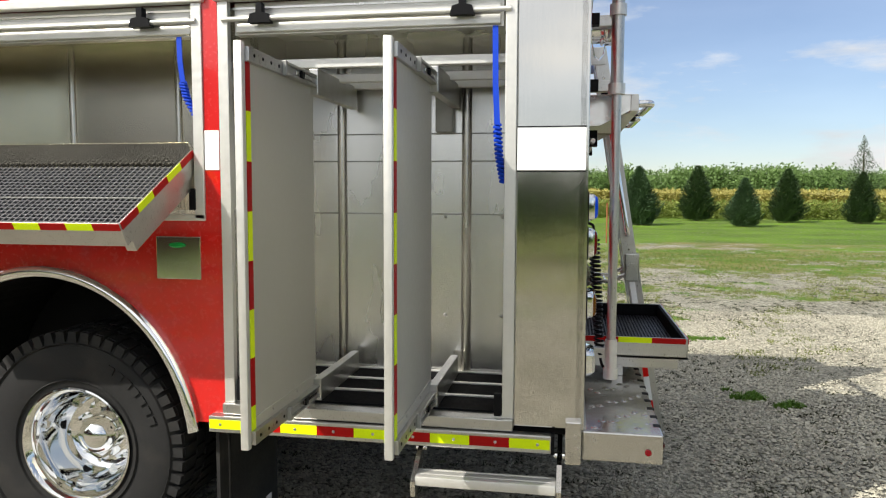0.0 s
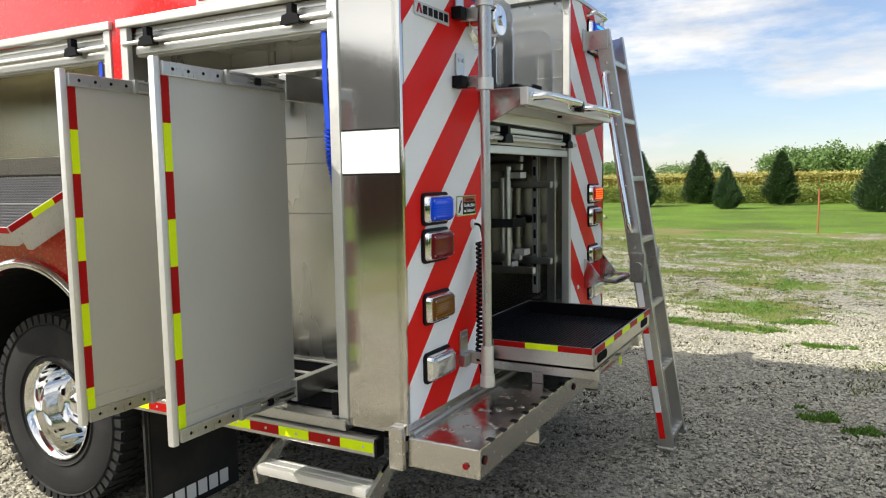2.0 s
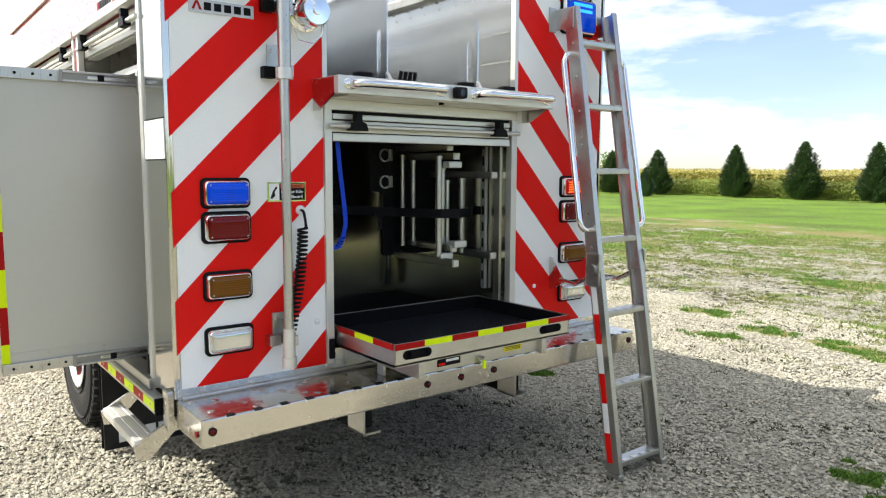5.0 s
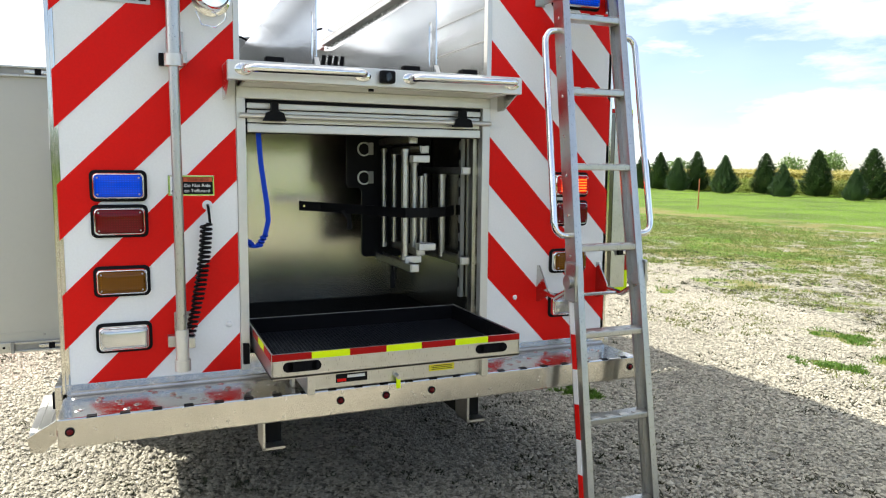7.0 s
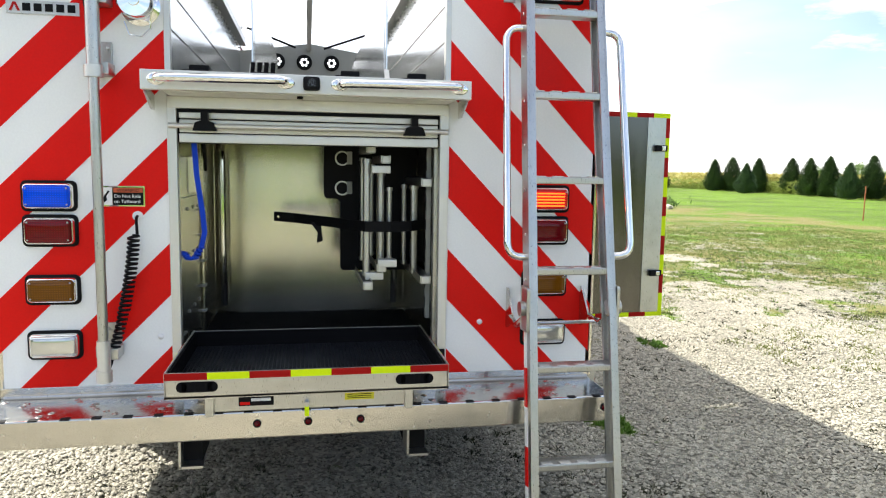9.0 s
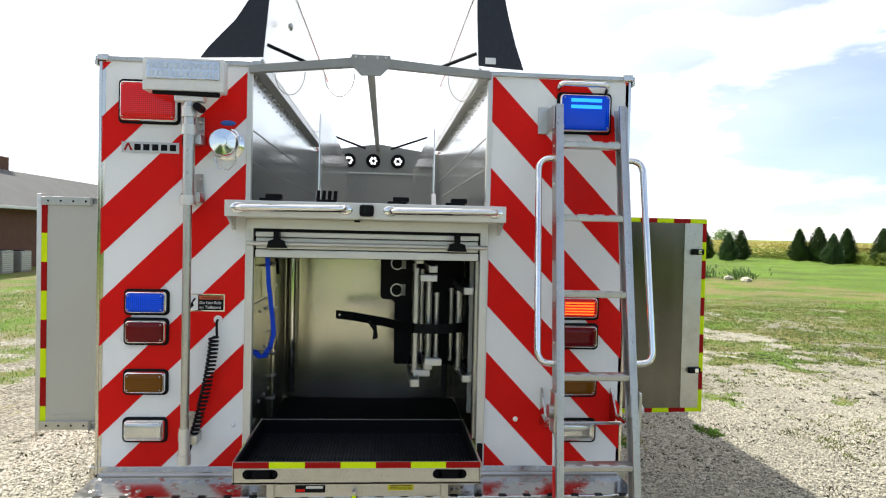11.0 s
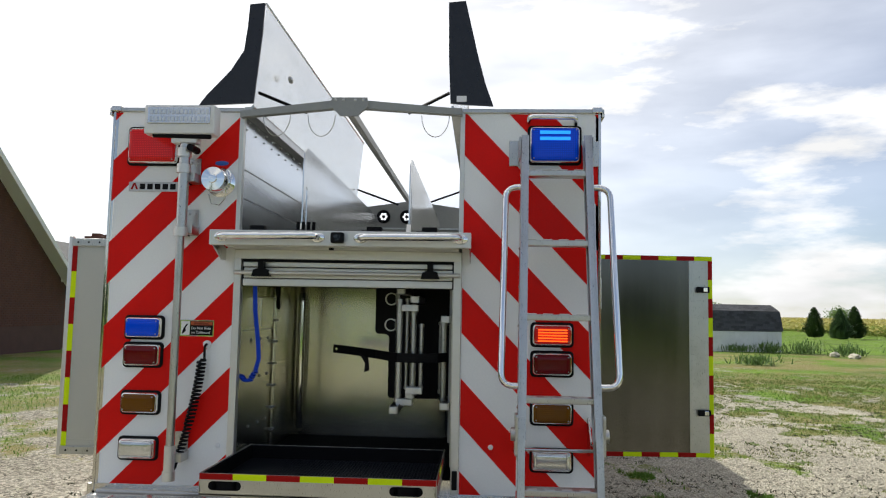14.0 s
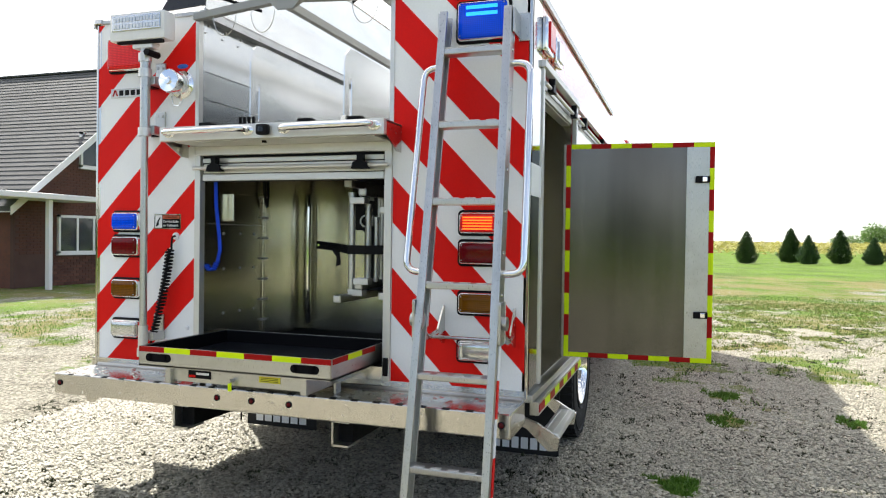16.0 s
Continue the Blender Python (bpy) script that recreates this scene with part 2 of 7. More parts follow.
M["conifer"] = leafy("dark_conifer_foliage", (0.042, 0.080, 0.024))
M["conifer_b"] = leafy("blue_green_spruce_foliage", (0.060, 0.110, 0.045))
M["wood"] = leafy("far_woodland_foliage", (0.13, 0.21, 0.06))
M["corn"] = leafy("ripening_corn", (0.34, 0.305, 0.085), 0.45, 0.35)
M["corn_green"] = leafy("green_corn_base", (0.24, 0.30, 0.07), 0.3, 0.35)
M["blade"] = leafy("grass_blades", (0.095, 0.190, 0.022), 0.4, 0.3)
M["stone"] = leafy("limestone_gravel", (0.305, 0.286, 0.222), 0.8, 0.0)
M["moss"] = leafy("dead_dark_weeds", (0.040, 0.045, 0.018), 0.6, 0.1)
M["dry"] = leafy("sparse_olive_grass", (0.16, 0.185, 0.045), 0.4, 0.25)
M["weed"] = leafy("weeds", (0.09, 0.16, 0.04), 0.4, 0.3)


def glass(name, color, rough=0.02, alpha=0.25):
    m = bpy.data.materials.new(name)
    m.use_nodes = True
    b = m.node_tree.nodes["Principled BSDF"]
    b.inputs["Base Color"].default_value = (*color, 1)
    b.inputs["Roughness"].default_value = rough
    b.inputs["Alpha"].default_value = alpha
    b.inputs["Specular IOR Level"].default_value = 0.8
    return m


# stainless darkened and streaked in its colour to imitate dark surroundings mirrored in it
M["dark_reflection_steel"] = surf("brushed_steel_with_dark_reflection", (0.12, 0.116, 0.108), 0.15, 1.0, 0.4, 1.6, 5, stretch=(1.6, 1.6, 0.10), rough_vary=0.25)
M["inner_side"] = surf("pale_compartment_steel", (0.70, 0.69, 0.665), 0.27, 1.0, 0.05, 1.3, 3, stretch=(1.2, 1.2, 0.4), rough_vary=0.08, dirt=(0.44, 0.43, 0.39), dirt_amount=0.25, dirt_scale=1.6)
M["bed"] = surf("bright_bare_aluminium", (0.70, 0.71, 0.71), 0.18, 0.95, 0.06, 1.3, 5, stretch=(0.5, 1, 2), rough_vary=0.15)
M["mesh"] = surf("grey_black_mesh", (0.10, 0.10, 0.105), 0.5, 0, 0.2, 4, 60)
M["pane"] = glass("window_glass", (0.03, 0.035, 0.04), 0.03, 0.45)


def lens(name, color, glow=0.0):
    m = bpy.data.materials.new(name)
    m.use_nodes = True
    n, l = m.node_tree.nodes, m.node_tree.links
    b = n["Principled BSDF"]
    tc, vo, rp, mx = n.new("ShaderNodeTexCoord"), n.new("ShaderNodeTexVoronoi"), n.new("ShaderNodeMapRange"), n.new("ShaderNodeVectorMath")
    vo.inputs["Scale"].default_value, vo.inputs["Randomness"].default_value = 110, 0.0
    l.new(tc.outputs["Object"], vo.inputs["Vector"])
    rp.inputs["From Min"].default_value, rp.inputs["From Max"].default_value = 0.2, 0.42
    rp.inputs["To Min"].default_value, rp.inputs["To Max"].default_value = 1.55, 0.82
    l.new(vo.outputs["Distance"], rp.inputs["Value"])
    mx.operation = "SCALE"
    mx.inputs[0].default_value = color
    l.new(rp.outputs["Result"], mx.inputs["Scale"])
    l.new(mx.outputs["Vector"], b.inputs["Base Color"])
    b.inputs["Roughness"].default_value = 0.1
    b.inputs["Specular IOR Level"].default_value = 0.22
    b.inputs["Coat Weight"].default_value = 0.12
    b.inputs["Coat Roughness"].default_value = 0.03
    if glow:
        l.new(mx.outputs["Vector"], b.inputs["Emission Color"])
        b.inputs["Emission Strength"].default_value = glow
    return m


M["lens_blue"] = lens("blue_lens", (0.001, 0.05, 0.55), 0.2)
M["lens_blue_lit"] = lens("lit_blue_lens", (0.02, 0.30, 0.9), 1.6)
M["lens_red"] = lens("red_lens", (0.13, 0.002, 0.005))
M["lens_red_lit"] = lens("lit_red_lens", (1.0, 0.11, 0.012), 2.6)
M["lens_red_b"] = lens("bright_red_lens", (0.40, 0.010, 0.010), 0.35)
M["lens_amber"] = lens("amber_lens", (0.14, 0.050, 0.002))
M["lens_clear"] = surf("clear_lens_over_reflector", (0.62, 0.63, 0.62), 0.16, 0.85, 0.1, 14, 60, stretch=(1, 9, 1), coat=0.5)
M["led"] = lens("lit_white_led", (0.9, 0.92, 0.95), 2.2)


def grid_mat(name, color, cell, rough=0.6):
    """A black ribbed mat: raised ribs by bump."""
    m = surf(name, color, rough, 0, 0.3, 4, 60, spec=0.08)
    n, l = m.node_tree.nodes, m.node_tree.links
    tc, bk, bp = n.new("ShaderNodeTexCoord"), n.new("ShaderNodeTexBrick"), n.new("ShaderNodeBump")
    bk.offset = 0.0
    bk.inputs["Scale"].default_value = 1.0
    bk.inputs["Brick Width"].default_value = bk.inputs["Row Height"].default_value = cell
    bk.inputs["Mortar Size"].default_value = cell * 0.18
    bk.inputs["Color1"].default_value = bk.inputs["Color2"].default_value = (0, 0, 0, 1)
    bk.inputs["Mortar"].default_value = (1, 1, 1, 1)
    l.new(tc.outputs["Object"], bk.inputs["Vector"])
    l.new(bk.outputs["Color"], bp.inputs["Height"])
    bp.inputs["Strength"].default_value, bp.inputs["Distance"].default_value = 1.0, 0.006
    l.new(bp.outputs["Normal"], n["Principled BSDF"].inputs["Normal"])
    return m


M["rib"] = surf("black_mat_ribs", (0.010, 0.011, 0.014), 0.4, 0, 0.2, 4, 60, spec=0.35)
M["mat"] = grid_mat("black_ribbed_mat", (0.005, 0.005, 0.006), 0.016, 0.75)

# ---- building helpers ----
ORG = {}


def thing(name, at, label, category, group="", kind=""):
    ob = new(name)
    ob.empty_display_size = 0.1
    ob.location = at
    ORG[ob] = Vector(at)
    return tagged(ob, label, category, group, kind)


def part(name, bm, material, parent=None, label="", smooth=False):
    """Links a bmesh, built at its place in the world, as one mesh under a thing or a part."""
    org = ORG[parent] if parent else Vector((0, 0, 0))
    bm.transform(Matrix.Translation(-org))
    bmesh.ops.recalc_face_normals(bm, faces=bm.faces)
    me = bpy.data.meshes.new(name)
    bm.to_mesh(me)
    bm.free()
    me.materials.append(M[material] if isinstance(material, str) else material)
    if smooth:
        for p in me.polygons:
            p.use_smooth = True
        me.set_sharp_from_angle(angle=radians(38))
    ob = new(name, me)
    if parent:
        ob.parent = parent
        ORG[ob] = org
    if label:
        ob["label"] = label
    return ob


def solo(name, bm, material, label, category, group="", kind="", smooth=False):
    """A thing of one mesh."""
    lo = Vector([min(v.co[i] for v in bm.verts) for i in range(3)])
    hi = Vector([max(v.co[i] for v in bm.verts) for i in range(3)])
    at = Vector(((lo.x + hi.x) / 2, (lo.y + hi.y) / 2, lo.z))
    bm.transform(Matrix.Translation(-at))
    ob = part(name, bm, material, None, "", smooth)
    ob.location = at
    ORG[ob] = at
    return tagged(ob, label, category, group, kind)


def box(x0, x1, y0, y1, z0, z1, bevel=0.0, bm=None, m=None):
    own = bmesh.new()
    bmesh.ops.create_cube(own, size=1)
    bmesh.ops.transform(own, matrix=Matrix.Translation(((x0 + x1) / 2, (y0 + y1) / 2, (z0 + z1) / 2)) @ Matrix.Diagonal((x1 - x0, y1 - y0, z1 - z0, 1)), verts=own.verts)
    if bevel:
        bmesh.ops.bevel(own, geom=own.edges[:], offset=bevel, segments=2, affect="EDGES", profile=0.6)
    if m:
        own.transform(m)
    return join(bm, own)


def join(bm, own):
    if bm is None:
        return own
    me = bpy.data.meshes.new("tmp")
    own.to_mesh(me)
    own.free()
    bm.from_mesh(me)
    bpy.data.meshes.remove(me)
    return bm


def rod(p0, p1, r, n=12, bm=None, r2=None):
    p0, p1 = Vector(p0), Vector(p1)
    own = bmesh.new()
    bmesh.ops.create_cone(own, cap_ends=True, segments=n, radius1=r, radius2=r if r2 is None else r2, depth=(p1 - p0).length)
    own.transform(Matrix.Translation((p0 + p1) / 2) @ (p1 - p0).to_track_quat("Z", "Y").to_matrix().to_4x4())
    return join(bm, own)


def ball(c, r, bm=None, squash=(1, 1, 1), u=14, v=8):
    own = bmesh.new()
    bmesh.ops.create_uvsphere(own, u_segments=u, v_segments=v, radius=r)
    own.transform(Matrix.Translation(c) @ Matrix.Diagonal((*squash, 1)))
    return join(bm, own)


def pipe(points, r, n=8, bm=None, closed=False):
    """A tube along a line of points."""
    own = bm or bmesh.new()
    pts = [Vector(p) for p in points]
    rings, up = [], None
    for i, p in enumerate(pts):
        a = pts[i - 1] if i or closed else p
        b = pts[(i + 1) % len(pts)] if i + 1 < len(pts) or closed else p
        d = (b - a).normalized()
        if up is None:
            up = d.orthogonal().normalized()
        up = (up - d * up.dot(d)).normalized()
        side = d.cross(up)
        rings.append([own.verts.new(p + r * (math.cos(k * math.tau / n) * up + math.sin(k * math.tau / n) * side)) for k in range(n)])
    for i in range(len(rings) if closed else len(rings) - 1):
        a, b = rings[i], rings[(i + 1) % len(rings)]
        for k in range(n):
            own.faces.new((a[k], a[(k + 1) % n], b[(k + 1) % n], b[k]))
    if not closed:
        own.faces.new(rings[0][::-1])
        own.faces.new(rings[-1])
    return own


def bend(points, r=0.05, n=5):
    """Rounds the corners of a line of points."""
    pts = [Vector(p) for p in points]
    out = [pts[0]]
    for a, b, c in zip(pts, pts[1:], pts[2:]):
        u, v = (a - b).normalized(), (c - b).normalized()
        p, q = b + u * r, b + v * r
        out += [p.lerp(b, t).lerp(b.lerp(q, t), t) for t in [k / n for k in range(n + 1)]]
    return out + [pts[-1]]


def prism(poly, axis, a0, a1, bm=None):
    """A flat polygon given by the two other coordinates, made thick from a0 to a1 along the axis."""
    own = bm or bmesh.new()

    def at(p, a):
        return {"x": (a, p[0], p[1]), "y": (p[0], a, p[1]), "z": (p[0], p[1], a)}[axis]

    lo, hi = [own.verts.new(at(p, a0)) for p in poly], [own.verts.new(at(p, a1)) for p in poly]
    own.faces.new(lo)
    own.faces.new(hi[::-1])
    for i in range(len(poly)):
        j = (i + 1) % len(poly)
        own.faces.new((lo[i], lo[j], hi[j], hi[i]))
    return own


def clip(poly, rect):
    """Cuts a convex polygon to the rectangle (u0, u1, v0, v1)."""
    for axis, limit, sign in ((0, rect[0], 1), (0, rect[1], -1), (1, rect[2], 1), (1, rect[3], -1)):
        out = []
        for i, p in enumerate(poly):
            q = poly[(i + 1) % len(poly)]
            dp, dq = sign * (p[axis] - limit), sign * (q[axis] - limit)
            if dp >= 0:
                out.append(p)
            if (dp >= 0) != (dq >= 0):
                t = dp / (dp - dq)
                out.append((p[0] + t * (q[0] - p[0]), p[1] + t * (q[1] - p[1])))
        poly = out
        if len(poly) < 3:
            return []
    return poly


def writing(name, body, size, m, material, parent, label=""):
    cu = bpy.data.curves.new(name, "FONT")
    cu.body, cu.size, cu.extrude = body, size, 0.0008
    tmp = bpy.data.objects.new("tmp", cu)
    scene.collection.objects.link(tmp)
    bpy.context.view_layer.update()
    me = bpy.data.meshes.new_from_object(tmp.evaluated_get(bpy.context.evaluated_depsgraph_get()))
    bpy.data.objects.remove(tmp)
    bpy.data.curves.remove(cu)
    me.transform(Matrix.Translation(-ORG[parent]) @ m)
    me.materials.clear()
    me.materials.append(M[material])
    ob = new(name, me)
    ob.parent = parent
    ORG[ob] = ORG[parent]
    if label:
        ob["label"] = label
    return ob


def taped(parent, p0, p1, wide, out, piece=0.125, first=0, colours=("lime", "darkred"), thick=0.0025):
    """Pieces of reflective tape in turn from p0 to p1; wide: the tape's width as a vector, out: the way it faces."""
    p0, p1, wide, out = Vector(p0), Vector(p1), Vector(wide), Vector(out).normalized() * thick
    d = p1 - p0
    count = max(1, round(d.length / piece))
    for i in range(count):
        a, b = p0 + d * (i / count), p0 + d * ((i + 1) / count)
        bm = bmesh.new()
        lo = [bm.verts.new(v) for v in (a, b, b + wide, a + wide)]
        hi = [bm.verts.new(v.co + out) for v in lo]
        bm.faces.new(lo)
        bm.faces.new(hi[::-1])
        for k in range(4):
            j = (k + 1) % 4
            bm.faces.new((lo[k], lo[j], hi[j], hi[k]))
        part("reflective_tape", bm, colours[(i + first) % 2], parent, ("lime" if colours[(i + first) % 2] == "lime" else "red") + " reflective tape")

# ---- ground, fields and distance ----


# grass patches in the yard: x, y, half length, half width
PATCHES = [(0.48, 9.65, 0.85, 0.6), (0.47, 8.33, 0.5, 0.24), (-0.02, 8.46, 0.36, 0.2), (-0.77, 8.5, 0.3, 0.2), (0.95, 8.9, 0.45, 0.22), (0.7, 11.8, 0.8, 0.5),
           (-0.96, 12.6, 1.5, 0.35), (-1.7, 12.2, 0.6, 0.3), (1.29, 7.75, 0.25, 0.1), (-2.94, 5.94, 0.24, 0.15), (-4.0, 5.94, 0.25, 0.13), (-1.17, 5.58, 0.2, 0.12),
           (-3.23, 6.87, 0.16, 0.1), (1.29, 5.51, 0.14, 0.11), (1.52, 5.31, 0.12, 0.08), (-15.4, 8.3, 0.9, 0.5), (-10.0, 8.35, 0.5, 0.4), (-7.8, 9.9, 0.5, 0.3), (-12.2, 10.6, 1.2, 0.5),
           (-1.7, 8.9, 0.4, 0.2), (-1.0, 7.9, 0.25, 0.16)]


def grass_at(x, y):
    """How far the gravel yard is grown over at a place, from 0 to 1."""
    r = math.hypot((x - 1.0) / 1.05, (y - 3.0) / 1.0)
    west = max(0.0, min(1.0, (-2.0 - x) / 4.0))
    g = (0.40 - 0.16 * west) * (r - 12.5 - 1.0 * west) / 4.0 - 0.02 * x * (1 - 0.6 * west)
    a = noise.noise(Vector((x * 0.16, y * 0.42, 3.1)))
    b = noise.noise(Vector((x * 1.1, y * 1.5, 9.7)))
    c = noise.noise(Vector((x * 3.1, y * 3.7, 1.3)))
    g += 0.7 * a + 0.95 * b + 0.8 * c
    g += 0.10 * west + 0.3 * max(0.0, min(1.0, (1.0 - y) / 2.0))
    near = max(0.0, min(1.0, (r - 2.5) / 4.5))
    out = max(0.0, min(1.0, (g * 1.3 + 0.5) * near))
    for u, v, a, b in PATCHES:
        d = ((x - u) / a) ** 2 + ((y - v) / b) ** 2 + 0.9 * noise.noise(Vector((x * 4, y * 6, 4.4)))
        if d < 4:
            out = max(out, 1.25 * math.exp(-0.8 * max(0.0, d) ** 2))
    return min(1.0, out)


def axis_lines(lo, hi, step, far):
    mid = list(np.arange(lo, hi + step / 2, step))
    out, s = [], step
    a = mid[-1]
    while a < far:
        s *= 1.35
        a += s
        out.append(a)
    back, s, a = [], step, mid[0]
    while a > -far:
        s *= 1.35
        a -= s
        back.append(a)
    return back[::-1] + mid + out


gx, gy = axis_lines(-22, 18, 0.125, 2500), axis_lines(-8, 24, 0.125, 2500)
gverts, gmask, glawn = [], [], []
for yy in gy:
    for xx in gx:
        flat = abs(xx) < 30 and abs(yy) < 30
        gverts.append((xx, yy, 0.012 * noise.noise(Vector((xx * 0.9, yy * 0.9, 5))) if flat else 0.0))
        lawn = max(0.0, min(1.0, (yy - 22.3 - 0.02 * xx + 1.2 * noise.noise(Vector((xx * 0.35, yy * 0.35, 8.0)))) / 0.8)) if flat else 1.0
        gmask.append(max(lawn, grass_at(xx, yy)) if flat else 1.0)
        glawn.append(lawn)
nx = len(gx)
gfaces = [(j * nx + i, j * nx + i + 1, (j + 1) * nx + i + 1, (j + 1) * nx + i) for j in range(len(gy) - 1) for i in range(nx - 1)]
gme = bpy.data.meshes.new("ground")
gme.from_pydata(gverts, [], gfaces)
gme.attributes.new("grown", "FLOAT", "POINT").data.foreach_set("value", gmask)
gme.attributes.new("lawn", "FLOAT", "POINT").data.foreach_set("value", glawn)
ground = tagged(new("ground", gme), "pale limestone gravel yard grown over with grass, running into lawn", "ground", kind="structure")
gm = bpy.data.materials.new("gravel_and_lawn")
gm.use_nodes = True
gn, gl = gm.node_tree.nodes, gm.node_tree.links
gb = gn["Principled BSDF"]
g_tc, g_at = gn.new("ShaderNodeTexCoord"), gn.new("ShaderNodeAttribute")
g_at.attribute_name = "grown"
g_v = gn.new("ShaderNodeTexVoronoi")
g_v.inputs["Scale"].default_value = 42
g_v2 = gn.new("ShaderNodeTexVoronoi")
g_v2.inputs["Scale"].default_value = 95
g_n = gn.new("ShaderNodeTexNoise")
g_n.inputs["Scale"].default_value, g_n.inputs["Detail"].default_value = 1.6, 9
g_n2 = gn.new("ShaderNodeTexNoise")
g_n2.inputs["Scale"].default_value, g_n2.inputs["Detail"].default_value = 11, 10
g_l = gn.new("ShaderNodeTexNoise")
g_l.inputs["Scale"].default_value, g_l.inputs["Detail"].default_value = 0.35, 6
for nd in (g_v, g_v2, g_n, g_n2, g_l):
    gl.new(g_tc.outputs["Object"], nd.inputs["Vector"])
g_r1 = gn.new("ShaderNodeValToRGB")
g_r1.color_ramp.elements[0].color, g_r1.color_ramp.elements[1].color = (0.02, 0.019, 0.015, 1), (0.68, 0.645, 0.52, 1)
g_sep = gn.new("ShaderNodeSeparateColor")
gl.new(g_v.outputs["Color"], g_sep.inputs["Color"])
gl.new(g_sep.outputs["Red"], g_r1.inputs["Fac"])
g_r2 = gn.new("ShaderNodeValToRGB")
g_r2.color_ramp.elements[0].color, g_r2.color_ramp.elements[1].color = (0.15, 0.138, 0.085, 1), (0.50, 0.475, 0.38, 1)
g_r2.color_ramp.elements[0].position, g_r2.color_ramp.elements[1].position = 0.35, 0.6
gl.new(g_n.outputs["Fac"], g_r2.inputs["Fac"])
g_m1 = gn.new("ShaderNodeMix")
g_m1.data_type = "RGBA"
g_m1.inputs["Factor"].default_value = 0.32
gl.new(g_r1.outputs["Color"], g_m1.inputs["A"])
gl.new(g_r2.outputs["Color"], g_m1.inputs["B"])
g_r3 = gn.new("ShaderNodeValToRGB")
g_r3.color_ramp.elements[0].color, g_r3.color_ramp.elements[1].color = (0.092, 0.150, 0.018, 1), (0.165, 0.300, 0.018, 1)
g_r3.color_ramp.elements[0].position, g_r3.color_ramp.elements[1].position = 0.32, 0.68
g_ad = gn.new("ShaderNodeMath")
g_ad.operation = "MULTIPLY_ADD"
g_ad.inputs[1].default_value = 0.45
gl.new(g_n2.outputs["Fac"], g_ad.inputs[0])
gl.new(g_l.outputs["Fac"], g_ad.inputs[2])
g_sb = gn.new("ShaderNodeMath")
g_sb.operation = "SUBTRACT"
g_sb.inputs[1].default_value = 0.22
gl.new(g_ad.outputs[0], g_sb.inputs[0])
gl.new(g_sb.outputs[0], g_r3.inputs["Fac"])
g_fz = gn.new("ShaderNodeMath")
g_fz.operation = "MULTIPLY_ADD"
g_fz.inputs[1].default_value, g_fz.inputs[2].default_value = 2.2, -1.1
gl.new(g_n2.outputs["Fac"], g_fz.inputs[0])
g_sum = gn.new("ShaderNodeMath")
g_sum.operation = "ADD"
gl.new(g_at.outputs["Fac"], g_sum.inputs[0])
gl.new(g_fz.outputs[0], g_sum.inputs[1])
g_st = gn.new("ShaderNodeMapRange")
g_st.inputs["From Min"].default_value, g_st.inputs["From Max"].default_value = 0.28, 0.95
gl.new(g_sum.outputs[0], g_st.inputs["Value"])
g_m2 = gn.new("ShaderNodeMix")
g_m2.data_type = "RGBA"
gl.new(g_st.outputs["Result"], g_m2.inputs["Factor"])
gl.new(g_m1.outputs["Result"], g_m2.inputs["A"])
# rough grass short of the lawn: dry straw and olive stretches between the green
g_lw, g_dry, g_dn, g_dr, g_inv, g_df = (gn.new("ShaderNodeAttribute"), gn.new("ShaderNodeMix"), gn.new("ShaderNodeTexNoise"), gn.new("ShaderNodeMapRange"),
                                        gn.new("ShaderNodeMath"), gn.new("ShaderNodeMath"))
g_lw.attribute_name = "lawn"
g_dn.inputs["Scale"].default_value, g_dn.inputs["Detail"].default_value = 0.55, 8
gl.new(g_tc.outputs["Object"], g_dn.inputs["Vector"])
g_dr.inputs["From Min"].default_value, g_dr.inputs["From Max"].default_value = 0.40, 0.58
gl.new(g_dn.outputs["Fac"], g_dr.inputs["Value"])
g_inv.operation, g_df.operation = "SUBTRACT", "MULTIPLY"
g_inv.inputs[0].default_value = 0.95
gl.new(g_lw.outputs["Fac"], g_inv.inputs[1])
gl.new(g_inv.outputs[0], g_df.inputs[0])
gl.new(g_dr.outputs["Result"], g_df.inputs[1])
g_df.use_clamp = True
g_dry.data_type = "RGBA"
g_dry.inputs["B"].default_value = (0.27, 0.235, 0.085, 1)
gl.new(g_df.outputs[0], g_dry.inputs["Factor"])
gl.new(g_r3.outputs["Color"], g_dry.inputs["A"])
gl.new(g_dry.outputs["Result"], g_m2.inputs["B"])
gl.new(g_m2.outputs["Result"], gb.inputs["Base Color"])
gb.inputs["Roughness"].default_value = 0.9
gb.inputs["Specular IOR Level"].default_value = 0.2
g_bp = gn.new("ShaderNodeBump")
g_bp.inputs["Strength"].default_value, g_bp.inputs["Distance"].default_value = 1.0, 0.022
g_h = gn.new("ShaderNodeMath")
g_h.operation = "ADD"
gl.new(g_v.outputs["Distance"], g_h.inputs[0])
gl.new(g_v2.outputs["Distance"], g_h.inputs[1])
gl.new(g_h.outputs[0], g_bp.inputs["Height"])
gl.new(g_bp.outputs["Normal"], gb.inputs["Normal"])
gme.materials.append(gm)


